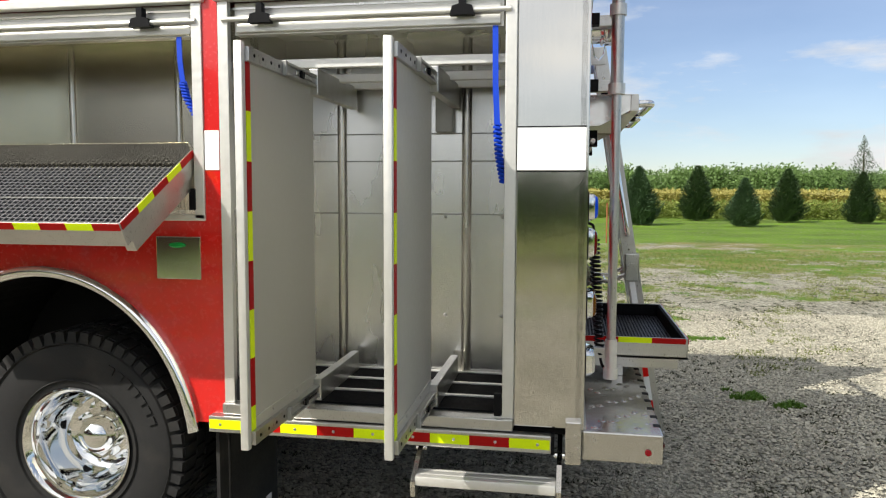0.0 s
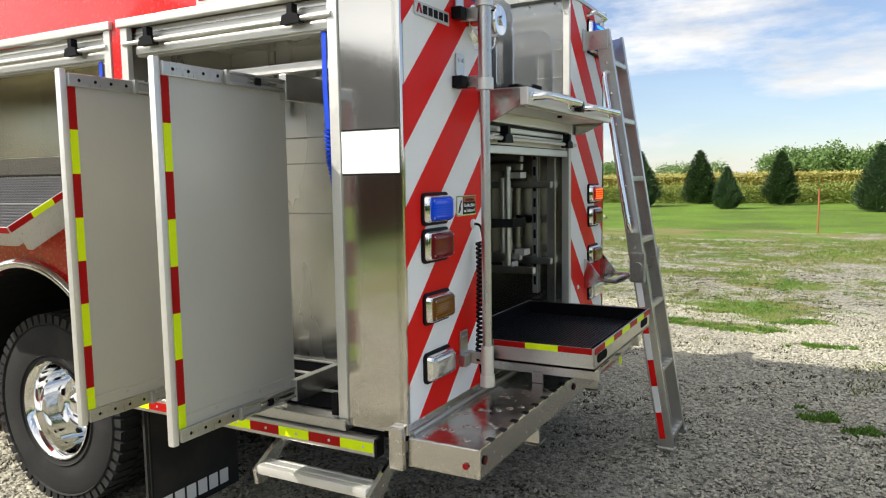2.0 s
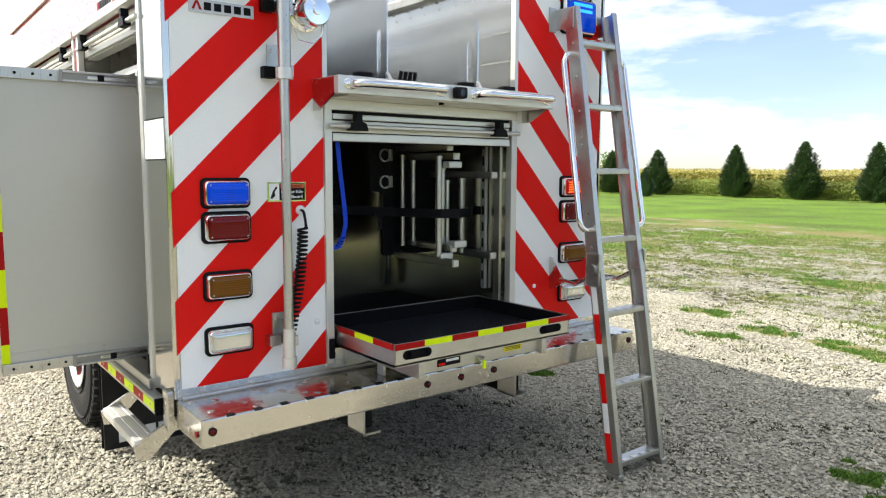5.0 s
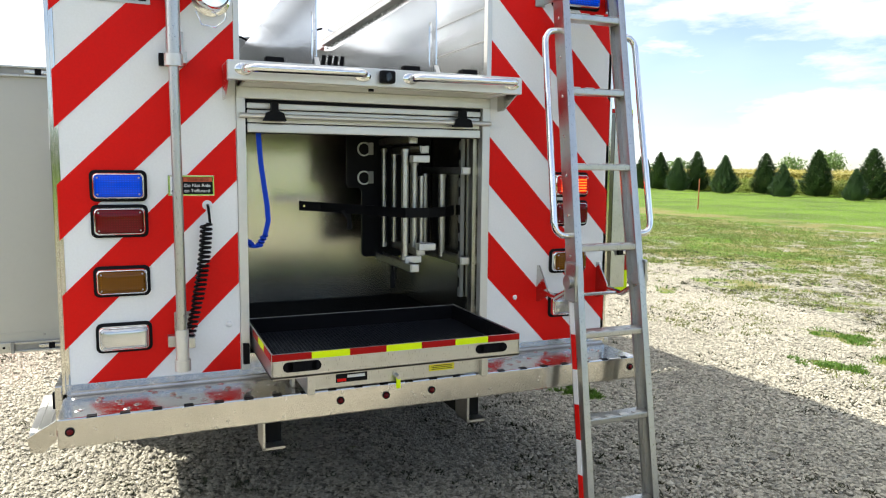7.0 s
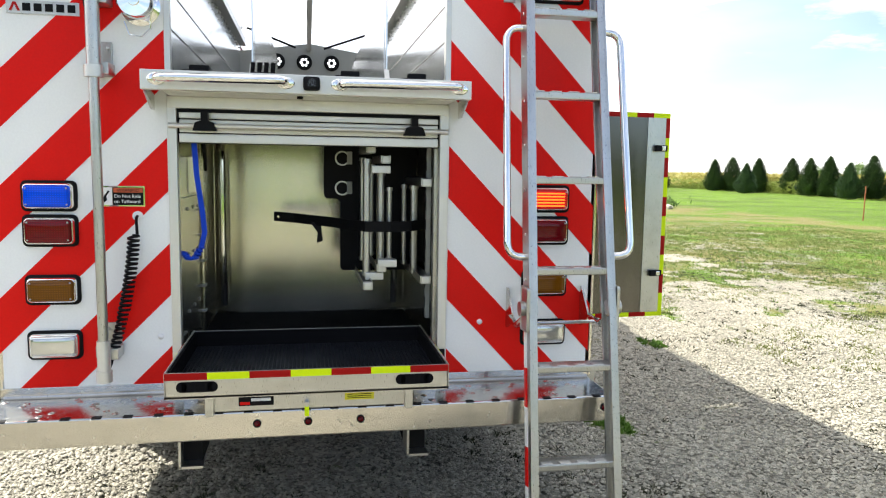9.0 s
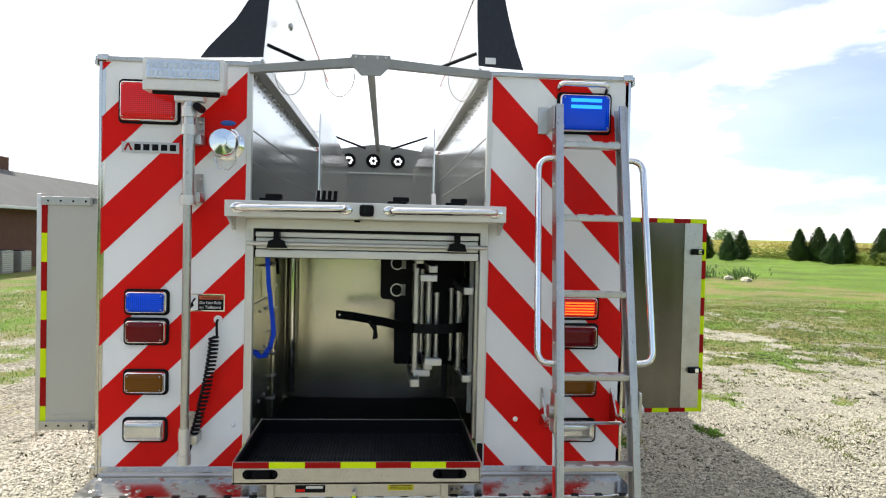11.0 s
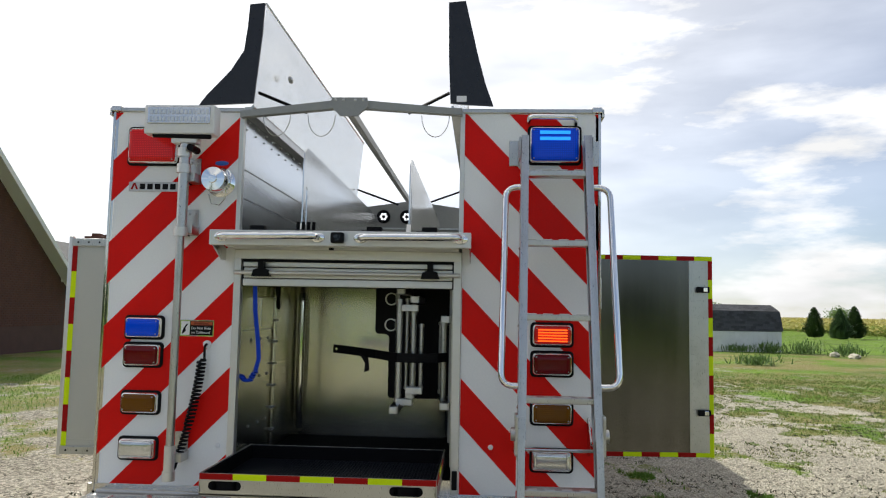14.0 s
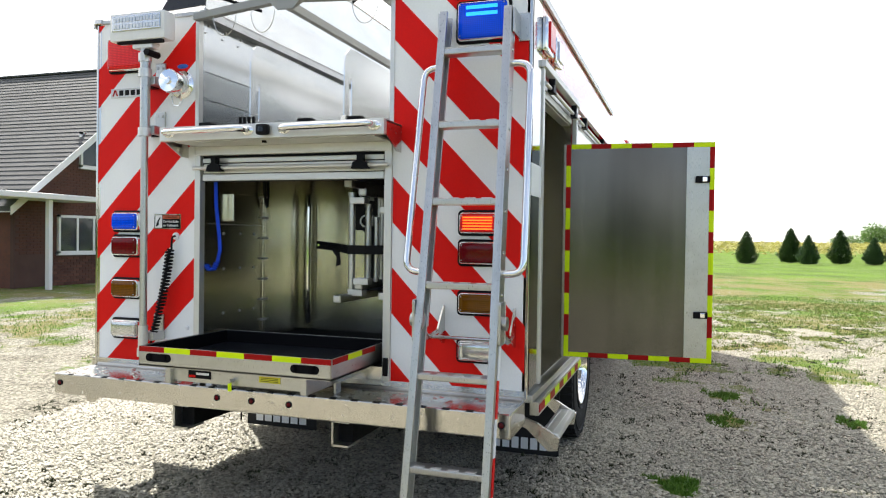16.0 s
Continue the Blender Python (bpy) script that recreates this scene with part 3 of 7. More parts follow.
def scattered(name, verts, faces, material, label, category):
    me = bpy.data.meshes.new(name)
    me.vertices.add(len(verts))
    me.vertices.foreach_set("co", np.asarray(verts, dtype=np.float32).ravel())
    k = faces.shape[1]
    me.loops.add(faces.size)
    me.loops.foreach_set("vertex_index", faces.astype(np.int32).ravel())
    me.polygons.add(len(faces))
    me.polygons.foreach_set("loop_start", np.arange(0, faces.size, k, dtype=np.int32))
    me.update(calc_edges=True)
    me.validate()
    me.materials.append(M[material])
    return tagged(new(name, me), label, category, kind="stuff")


rng = np.random.default_rng(7)

# loose stones of the yard near the truck
COUNT = 230000
sx, sy = rng.uniform(-5, 4.2, COUNT), rng.uniform(0.8, 9.6, COUNT)
sx, sy = np.concatenate([sx, rng.uniform(-11, -5, 110000)]), np.concatenate([sy, rng.uniform(4.5, 11, 110000)])
keep = np.array([grass_at(a, b) < 0.6 for a, b in zip(sx, sy)])
sx, sy = sx[keep], sy[keep]
size = rng.uniform(0.0055, 0.0145, len(sx)) * np.where(rng.random(len(sx)) < 0.05, 1.5, 1.0)
octa = np.array([(1, 0, 0), (0, 1, 0), (-1, 0, 0), (0, -1, 0), (0, 0, 0.75), (0, 0, -0.5)])
octf = np.array([(0, 1, 4), (1, 2, 4), (2, 3, 4), (3, 0, 4)])
turn = rng.uniform(0, math.tau, len(sx))
shape = octa[None] * (size[:, None, None] * rng.uniform(0.65, 1.25, (len(sx), 6, 3)))
c, s = np.cos(turn)[:, None], np.sin(turn)[:, None]
px, py = shape[..., 0] * c - shape[..., 1] * s, shape[..., 0] * s + shape[..., 1] * c
sv = np.stack([px + sx[:, None], py + sy[:, None], shape[..., 2] + rng.uniform(-0.004, 0.012, (len(sx), 1)) + 0 * px], -1).reshape(-1, 3)
sv[:, 2] = np.maximum(sv[:, 2], -0.012)
sf = (octf[None] + 6 * np.arange(len(sx))[:, None, None]).reshape(-1, 3)
scattered("gravel", sv, sf, "stone", "loose pale limestone gravel lying over the yard", "gravel")


def tufts(name, count, x0, x1, y0, y1, tall, least, material, label):
    ax, ay = rng.uniform(x0, x1, count), rng.uniform(y0, y1, count)
    ok = np.array([grass_at(a, b) > least for a, b in zip(ax, ay)])
    ax, ay = ax[ok], ay[ok]
    h = rng.uniform(0.4, 1.0, len(ax)) * tall
    t = rng.uniform(0, math.tau, len(ax))
    w = rng.uniform(0.10, 0.22, len(ax)) * h
    lean = rng.uniform(-0.5, 0.5, (len(ax), 2)) * h[:, None]
    v = np.empty((len(ax), 3, 3))
    v[:, 0] = np.stack([ax - w * np.cos(t), ay - w * np.sin(t), 0 * h], -1)
    v[:, 1] = np.stack([ax + w * np.cos(t), ay + w * np.sin(t), 0 * h], -1)
    v[:, 2] = np.stack([ax + lean[:, 0], ay + lean[:, 1], h], -1)
    scattered(name, v.reshape(-1, 3), np.arange(3 * len(ax)).reshape(-1, 3), material, label, "grass")


tufts("grass", 190000, -18, 12, -6, 20, 0.05, 0.5, "blade", "short green grass growing through the gravel")


def clumps(name, spots, per, tall, material, label):
    """Small clumps of blades, each round its own spot: x, y, half length, half width."""
    spots = np.asarray(spots)
    k = np.repeat(np.arange(len(spots)), per)
    a, r = rng.uniform(0, math.tau, len(k)), np.sqrt(rng.random(len(k)))
    ax, ay = spots[k, 0] + spots[k, 2] * r * np.cos(a), spots[k, 1] + spots[k, 3] * r * np.sin(a)
    h = rng.uniform(0.35, 1.0, len(k)) * tall * (1.1 - 0.6 * r)
    t, w = rng.uniform(0, math.tau, len(k)), rng.uniform(0.10, 0.2, len(k)) * tall
    lean = rng.uniform(-0.9, 0.9, (len(k), 2)) * h[:, None]
    v = np.empty((len(k), 3, 3))
    v[:, 0] = np.stack([ax - w * np.cos(t), ay - w * np.sin(t), 0 * h], -1)
    v[:, 1] = np.stack([ax + w * np.cos(t), ay + w * np.sin(t), 0 * h], -1)
    v[:, 2] = np.stack([ax + lean[:, 0], ay + lean[:, 1], h], -1)
    scattered(name, v.reshape(-1, 3), np.arange(3 * len(k)).reshape(-1, 3), material, label, "grass")


inner = [(u + rng.normal() * a * 0.5, v + rng.normal() * b * 0.5, a * rng.uniform(0.12, 0.4), b * rng.uniform(0.15, 0.5)) for u, v, a, b in PATCHES[:15] + PATCHES[19:] for k in range(12)]
clumps("grass_patches", inner, 90, 0.045, "blade", "dense green grass patches standing in the gravel")
sprigs = [(x, y, rng.uniform(0.02, 0.08), rng.uniform(0.015, 0.05)) for x, y in zip(rng.uniform(-11, 5, 6000), rng.uniform(0.5, 13, 6000))
          if noise.noise(Vector((x * 1.3, y * 1.3, 2.2))) > -0.05]
clumps("dead_weeds", sprigs, 22, 0.034, "moss", "dark dead sprigs and moss dotted over the gravel")


thin = [(x, y, rng.uniform(0.03, 0.16), rng.uniform(0.03, 0.12)) for x, y in zip(rng.uniform(-16, 8, 13000), rng.uniform(5.5, 19, 13000))
        if noise.noise(Vector((x * 0.8, y * 0.9, 7.2))) + 0.035 * (y - 9) - 0.015 * (x + 2) > -0.10 and not (-7 < x < 1.5 and y < 7.6)]
clumps("sparse_grass", thin, 20, 0.045, "dry", "thin olive grass coming up through the gravel")


def conifer_mesh(name, h, r, seed, material, parent, leaves=6500, full=0.55):
    rs = np.random.default_rng(seed)
    z = rs.power(1.5, leaves)
    z = 1 - z
    prof = np.where(z < 0.2, 0.62 + 1.9 * z, np.power(np.clip((1 - z) / 0.8, 0, 1), full))
    a = rs.uniform(0, math.tau, leaves)
    lump = 1 + 0.16 * np.sin(3 * a + 9 * z + seed) + 0.13 * np.sin(7 * a - 15 * z) + 0.10 * rs.normal(size=leaves)
    rad = r * prof * lump * np.power(rs.random(leaves), 0.22)
    p = np.stack([rad * np.cos(a), rad * np.sin(a), 0.02 * h + z * 0.98 * h], -1)
    out = np.stack([np.cos(a), np.sin(a), 0.55 + 0.6 * rs.random(leaves)], -1)
    out /= np.linalg.norm(out, axis=1)[:, None]
    side = np.cross(out, [0, 0, 1.0])
    side /= np.linalg.norm(side, axis=1)[:, None]
    size = rs.uniform(0.05, 0.13, leaves) * (0.6 + 0.5 * prof)
    ln = size[:, None] * (1.4 + 0.8 * rs.random((leaves, 1)))
    v = np.empty((leaves, 4, 3))
    v[:, 0] = p - side * size[:, None] * 0.55
    v[:, 1] = p + out * ln * 0.5 - 0.1 * side * size[:, None] + rs.normal(scale=0.02, size=(leaves, 3))
    v[:, 2] = p + out * ln
    v[:, 3] = p + side * size[:, None] * 0.55
    f = np.arange(4 * leaves).reshape(-1, 4)
    me = bpy.data.meshes.new(name)
    me.from_pydata(v.reshape(-1, 3).tolist(), [], f.tolist())
    me.materials.append(M[material])
    ob = new(name, me)
    ob.parent = parent
    ORG[ob] = ORG[parent]
    return ob


def conifer(h, r, seed, material, label, full):
    t = thing("conifer_tree", (0, 0, 0), label, "tree", "conifers along the field")
    part("trunk", rod((0, 0, 0), (0, 0, h * 0.9), 0.05 * h / 2.6, 8, None, 0.008), "bark", t, smooth=True)
    bm = bmesh.new()
    rs = np.random.default_rng(seed + 50)
    for k in range(22):
        z, a = rs.uniform(0.08, 0.85) * h, rs.uniform(0, math.tau)
        ln = r * 0.85 * (1 - z / h) + 0.05
        rod((0, 0, z), (ln * math.cos(a), ln * math.sin(a), z + 0.25 * ln), 0.012, 5, bm, 0.004)
    tagged(part("limbs", bm, "bark", t), kind="stuff")
    conifer_mesh("crown", h, r, seed, material, t, full=full)
    return t


KINDS = [conifer(2.9, 0.84, 3, "conifer", "dark green dense conifer standing on the lawn before the field", 0.68),
         conifer(2.5, 0.80, 4, "conifer_b", "blue-green young spruce with a pointed top on the lawn", 0.85),
         conifer(2.7, 0.76, 5, "conifer", "tall dark conifer with an uneven outline on the lawn", 0.75)]
# x, y, height, kind
TREES = [(6.5, 40.0, 2.9, 0), (7.5, 33.8, 2.15, 1), (10.7, 39.0, 2.7, 0), (14.0, 38.5, 2.55, 0), (3.0, 34.4, 2.7, 1), (-1.0, 40.5, 2.7, 2),
         (-3.0, 36.0, 1.95, 1), (-5.1, 41.8, 2.9, 0), (-7.4, 37.8, 2.8, 1), (-13.0, 42.1, 3.05, 2), (-16.8, 42.2, 3.2, 0), (-20.8, 42.0, 3.1, 2),
         (-26.1, 41.7, 2.9, 0), (-24.5, 38.3, 1.75, 1), (-29.8, 41.7, 2.9, 2), (-29.7, 38.7, 2.0, 1), (-34.0, 41.8, 2.75, 0), (-35.4, 39.6, 2.6, 1),
         (-40.6, 41.8, 3.0, 0), (-40.6, 40.0, 2.5, 1), (-44.7, 41.7, 3.0, 2), (-46.2, 41.2, 2.9, 0), (-51.6, 43.6, 3.0, 0), (-54.7, 42.6, 3.0, 2),
         (-51.9, 39.6, 2.5, 1), (-57.6, 41.9, 3.1, 0), (-58.4, 40.6, 2.9, 2), (-59.0, 35.5, 2.7, 0), (-55.8, 32.8, 2.4, 1), (-60.3, 32.8, 2.6, 0),
         (-60.0, 28.4, 2.4, 2), (-49.6, 9.4, 2.2, 0), (-54.3, 12.7, 2.5, 2), (-51.1, 13.4, 2.0, 1), (-53.8, 15.8, 2.4, 0), (-53.4, 17.8, 1.9, 1),
         (-55.0, 19.6, 2.4, 0)]
placed = set()
for x, y, h, k in TREES:
    base = KINDS[k]
    scale = h / (2.9, 2.5, 2.7)[k]
    ob = base if k not in placed else copy_thing(base, Matrix.Identity(4))
    placed.add(k)
    ob.location, ob.rotation_euler, ob.scale = (x, y, 0), (0, 0, x * 1.7 + y), (scale * (0.94 + 0.12 * ((x * 3.3) % 1)), scale, scale)

# the tall spruce behind the field
spruce = thing("spruce_tree", (24.7, 68, 0), "tall dark spruce standing beyond the corn field", "tree")
part("trunk", rod((24.7, 68, 0), (24.7, 68, 6.0), 0.12, 8, None, 0.02), "bark", spruce, smooth=True)
crown = conifer_mesh("crown", 6.4, 1.7, 11, "conifer", spruce, 3200, 1.0)


# corn: rows of stalks with leaves
def corn(name, count, x0, x1, y0, y1, h0, h1, material, label, wide=0.05):
    ax, ay = rng.uniform(x0, x1, count), rng.uniform(y0, y1, count)
    z = rng.uniform(h0, h1, count)
    t, tilt = rng.uniform(0, math.tau, count), rng.uniform(-0.5, 0.9, count)
    ln = rng.uniform(0.14, 0.34, count)
    w = wide * rng.uniform(0.6, 1.4, count)
    d = np.stack([np.cos(t) * np.cos(tilt), np.sin(t) * np.cos(tilt), np.sin(tilt)], -1) * ln[:, None]
    sd = np.stack([-np.sin(t), np.cos(t), 0.4 + 0 * t], -1) * w[:, None]
    p = np.stack([ax, ay, z], -1)
    v = np.stack([p - sd, p + d * 0.6 - sd * 0.6, p + d, p + d * 0.5 + sd], 1)
    scattered(name, v.reshape(-1, 3), np.arange(4 * count).reshape(-1, 4), material, label, "crop")


corn("corn_field", 210000, -150, 50, 43.4, 56, 0.55, 1.62, "corn", "ripening golden corn standing in the field", 0.045)
corn("corn_edge", 70000, -110, 45, 42.6, 43.8, 0.0, 1.0, "corn_green", "green lower leaves along the edge of the corn", 0.04)
fx = np.linspace(-420, 90, 120)
fy = np.linspace(45, 130, 24)
FX, FY = np.meshgrid(fx, fy)
FZ = 1.42 + 0.08 * rng.normal(size=FX.shape)
fv = np.stack([FX, FY, FZ], -1).reshape(-1, 3)
fi = np.arange(FX.size).reshape(FX.shape)
ff = np.stack([fi[:-1, :-1], fi[:-1, 1:], fi[1:, 1:], fi[1:, :-1]], -1).reshape(-1, 4)
scattered("corn_tops", fv, ff, "corn", "golden tops of the far corn field", "crop")
# the field to the west, beyond the lawn
corn("west_field", 40000, -150, -62, -30, 44, 0.5, 1.5, "corn", "ripening golden field to the west", 0.16)


def woods(name, spots, material, label):
    """Broad trees far off: each a cloud of leaf clumps."""
    vs = []
    for x, y, h, w in spots:
        n = int(1900 * min(1.6, h / 6))
        u = rng.normal(size=(n, 3))
        u /= np.linalg.norm(u, axis=1)[:, None]
        lump = 0.75 + 0.25 * np.sin(5 * u[:, :1] + x) * np.sin(4 * u[:, 1:2] + y) + 0.12 * rng.normal(size=(n, 1))
        p = u * lump * np.array([w, w * 0.7, h * 0.52]) * np.power(rng.random((n, 1)), 0.25) + np.array([x, y, h * 0.5])
        p[:, 2] = np.maximum(p[:, 2], 0.2)
        a, b = rng.normal(size=(n, 3)), rng.normal(size=(n, 3))
        s = (0.024 * h + 0.04) * rng.uniform(0.7, 1.5, (n, 1))
        a *= s / np.linalg.norm(a, axis=1)[:, None]
        b *= s / np.linalg.norm(b, axis=1)[:, None]
        vs.append(np.stack([p - a, p + b, p + a, p - b], 1).reshape(-1, 3))
    v = np.concatenate(vs)
    return scattered(name, v, np.arange(len(v)).reshape(-1, 4), material, label, "trees")


woods("far_woods", [(-8 + 1.9 * i + rng.uniform(-1, 1), 150 + rng.uniform(-6, 6), rng.uniform(5.4, 7.2), rng.uniform(3.6, 5.2)) for i in range(58)]
      + [(-42 + 4.5 * i, 150 + rng.uniform(-8, 8), rng.uniform(3.4, 5.4), rng.uniform(2.6, 4.0)) for i in range(6)]
      + [(-152 + rng.uniform(-5, 5), 122 + 9 * i, rng.uniform(3.5, 6.5), 4) for i in range(3)]
      + [(-230 - 8 * i, 60 + rng.uniform(-30, 40), rng.uniform(4, 7), 6) for i in range(8)]
      + [(-95, 112, 4.6, 3.4), (-90, 116, 5.4, 3.6), (-175, 60, 5.5, 4.5), (-180, 45, 6.5, 5), (-150, 78, 4.5, 4)], "wood", "far line of broad green trees beyond the field")

# added out of view, to cut the sky mirrored in the truck's rear
woods("unseen_east_trees", [(44 + rng.uniform(-3, 3), -30 + 5.5 * i, rng.uniform(3.6, 5.6), 3.8) for i in range(14)], "conifer", "unseen dark trees added in the east to cut mirrored sky")
woods("south_trees", [(-7 + 2.0 * i, -12.5 + rng.uniform(-0.6, 0.6), rng.uniform(2.3, 2.9), 1.5) for i in range(20)], "conifer", "dark hedge of trees along the south side")

# the stake on the lawn
for x, y, h in ((-20.2, 23.7, 1.25), (1.0, 22.0, 1.2)):
    solo("marker_stake", rod((x, y, 0), (x, y + 0.02, h), 0.022, 8), "stake", "thin weathered orange marker stake standing in the lawn", "stake", "marker stakes")

# ---- the fire truck ----
# rear face at x = 0, near side at y = 2.40, far side at y = 4.91
NS, FS, TOP = 2.40, 4.91, 2.62
truck = thing("fire_truck", (-3.5, 3.655, 0), "red fire truck with open stainless compartments and striped rear", "fire truck")

# shell
bm = prism([(-3.6, TOP), (-3.6, 2.30), (-1.40, 2.30), (-0.25, 2.30), (-0.25, TOP)], "y", NS, NS + 0.03)
part("upper_side_panel", bm, "red", truck, "glossy red painted panel above the compartments")
arch = [(-2.2 + 0.66 * math.cos(a), 0.50 + 0.72 * math.sin(a)) for a in [radians(k) for k in range(8, 173, 6)]]
low = [(-1.40, 0.64), (-1.40, 1.455), (-3.6, 1.455), (-3.6, 0.64), (-2.866, 0.64)] + arch[::-1] + [(-1.534, 0.64)]
part("wheel_panel", prism(low, "y", NS, NS + 0.03), "red", truck, "glossy red panel round the wheel arch")
part("pillar", box(-1.464, -1.402, NS, NS + 0.03, 1.455, 2.30), "red", truck, "red pillar between two compartments")
part("front_side_panel", box(-3.6, -2.98, NS, NS + 0.03, 1.455, 2.30), "red", truck)
part("reflective_patch", box(-1.463, -1.403, NS - 0.003, NS, 1.647, 1.80), "white", truck, "white reflective patch")
part("corner_panel", box(-0.253, 0.0, NS, NS + 0.03, 0.70, TOP, 0.006), "steel", truck, "brushed stainless corner panel mirroring lawn and sky")
part("reflective_patch", box(-0.249, -0.006, NS - 0.003, NS, 1.645, 1.795), "white", truck, "white reflective patch")
for z in (1.64, 1.80):
    part("panel_joint", box(-0.25, -0.004, NS - 0.0015, NS, z - 0.002, z + 0.002), "black", truck)
ring = [(-2.2 + 0.675 * math.cos(a), NS - 0.012, 0.50 + 0.735 * math.sin(a)) for a in [radians(k) for k in range(8, 173, 4)]]
part("wheel_arch_trim", pipe([(-1.532, NS - 0.012, 0.62)] + ring + [(-2.868, NS - 0.012, 0.62)], 0.026, 10), "chrome", truck, "polished chrome wheel arch trim", True)
bm = bmesh.new()
for a, b in zip(arch, arch[1:]):
    v = [bm.verts.new(p) for p in ((a[0], NS + 0.03, a[1]), (b[0], NS + 0.03, b[1]), (b[0], NS + 0.62, b[1]), (a[0], NS + 0.62, a[1]))]
    bm.faces.new(v)
bmesh.ops.solidify(bm, geom=bm.faces[:], thickness=0.01)
bmesh.ops.remove_doubles(bm, verts=bm.verts, dist=0.002)
part("wheel_well", bm, "chassis", truck, "black wheel well liner")
part("wheel_well_back", box(-2.9, -1.5, NS + 0.62, NS + 0.64, 0.5, 1.24), "chassis", truck)

# rub rail with tape
rail = part("rub_rail", box(-1.45, -0.112, 2.355, 2.40, 0.617, 0.682, 0.004), "alu", truck, "aluminium rub rail under the compartment")
taped(rail, (-1.445, 2.355, 0.632), (-0.116, 2.355, 0.632), (0, 0, 0.036), (0, -1, 0), 0.145, 0)
part("sill", box(-1.40, -0.253, 2.375, 2.46, 0.685, 0.728, 0.004), "alu", truck, "bright aluminium sill below the compartment")
part("corner_gusset", box(-0.062, -0.004, 2.372, 2.40, 0.575, 0.735, 0.005), "plate", truck, "stainless end bracket of the tailboard")
far_rail = part("rub_rail", box(-1.45, -0.05, 4.91, 4.955, 0.617, 0.682, 0.004), "alu", truck)
taped(far_rail, (-1.445, 4.955, 0.632), (-0.055, 4.955, 0.632), (0, 0, 0.036), (0, 1, 0), 0.145, 0)
part("far_sill", box(-1.45, -0.0, 4.83, 4.935, 0.685, 0.72, 0.004), "alu", truck)


def roll_door(x0, x1, z0, z1, y, out, name="roll_up_door"):
    """A rolled-up shutter in its housing, seen from the side of the truck: slats, lift bar, two latches."""
    d = part(name, box(x0, x1, min(y, y - out * 0.05), max(y, y - out * 0.05), z0, z1), "alu_w", truck, "rolled-up aluminium shutter")
    for k in range(2):
        z = z0 + 0.006 + k * 0.042
        part("slat", box(x0 + 0.01, x1 - 0.01, *sorted((y + out * 0.004, y + out * 0.016)), z, z + 0.034, 0.004), "alu_w", d)
    zb = z0 + 0.05
    part("lift_bar", rod((x0 - 0.03, y + out * 0.045, zb), (x1 + 0.03, y + out * 0.045, zb), 0.010, 10), "alu_w", d, "bright lift bar", True)
    for f in (0.12, 0.86):
        x = x0 + (x1 - x0) * f
        part("latch", prism([(x - 0.045, zb - 0.018), (x + 0.045, zb - 0.018), (x + 0.036, zb + 0.014), (x + 0.012, zb + 0.02), (x + 0.012, zb + 0.055), (x - 0.012, zb + 0.055),
                             (x - 0.012, zb + 0.02), (x - 0.036, zb + 0.014)], "y", *sorted((y + out * 0.03, y + out * 0.062))), "black", d, "black plastic latch")
    return d


def frame_posts(x0, x1, z0, z1, y, out, w=0.042):
    f = part("door_frame", box(x0 - w, x0, *sorted((y - out * 0.02, y + out * 0.008)), z0, z1, 0.003), "alu_w", truck, "pale aluminium door frame")
    part("post", box(x1, x1 + w, *sorted((y - out * 0.02, y + out * 0.008)), z0, z1, 0.003), "alu_w", f)
    part("head", box(x0 - w - 0.012, x1 + w + 0.012, *sorted((y - out * 0.02, y + out * 0.02)), z1, z1 + 0.035, 0.004), "alu_w", f)
    return f


frame_posts(-1.355, -0.295, 0.728, 2.285, NS, -1)
roll_door(-1.345, -0.305, 2.165, 2.285, NS + 0.035, -1)
frame_posts(-2.93, -1.507, 1.456, 2.285, NS, -1)
roll_door(-2.92, -1.515, 2.165, 2.285, NS + 0.035, -1)
part("lower_frame", box(-2.98, -1.464, NS - 0.008, NS + 0.02, 1.448, 1.474, 0.003), "alu_w", truck)
for x, z in ((-1.345, 0.74), (-0.325, 0.735), (-1.53, 1.49)):
    part("track_stop", box(x, x + 0.028, NS - 0.012, NS + 0.012, z, z + 0.085, 0.004), "black", truck, "black plastic track stop")


def room(name, x0, x1, y0, y1, z0, z1, open_side, material, label, t=0.008):
    """The inside of a compartment: plates on all sides but the open one."""
    sides = {"x0": ("end_wall", x0 - t, x0, y0, y1, z0, z1), "x1": ("end_wall", x1, x1 + t, y0, y1, z0, z1), "y0": ("side_wall", x0, x1, y0 - t, y0, z0, z1),
             "y1": ("side_wall", x0, x1, y1, y1 + t, z0, z1), "z1": ("top_plate", x0, x1, y0, y1, z1, z1 + t)}
    r = part(name, box(x0, x1, y0, y1, z0 - t, z0), material, truck, label)
    for k, v in sides.items():
        if k != open_side:
            part(v[0], box(*v[1:]), material, r)
    return r


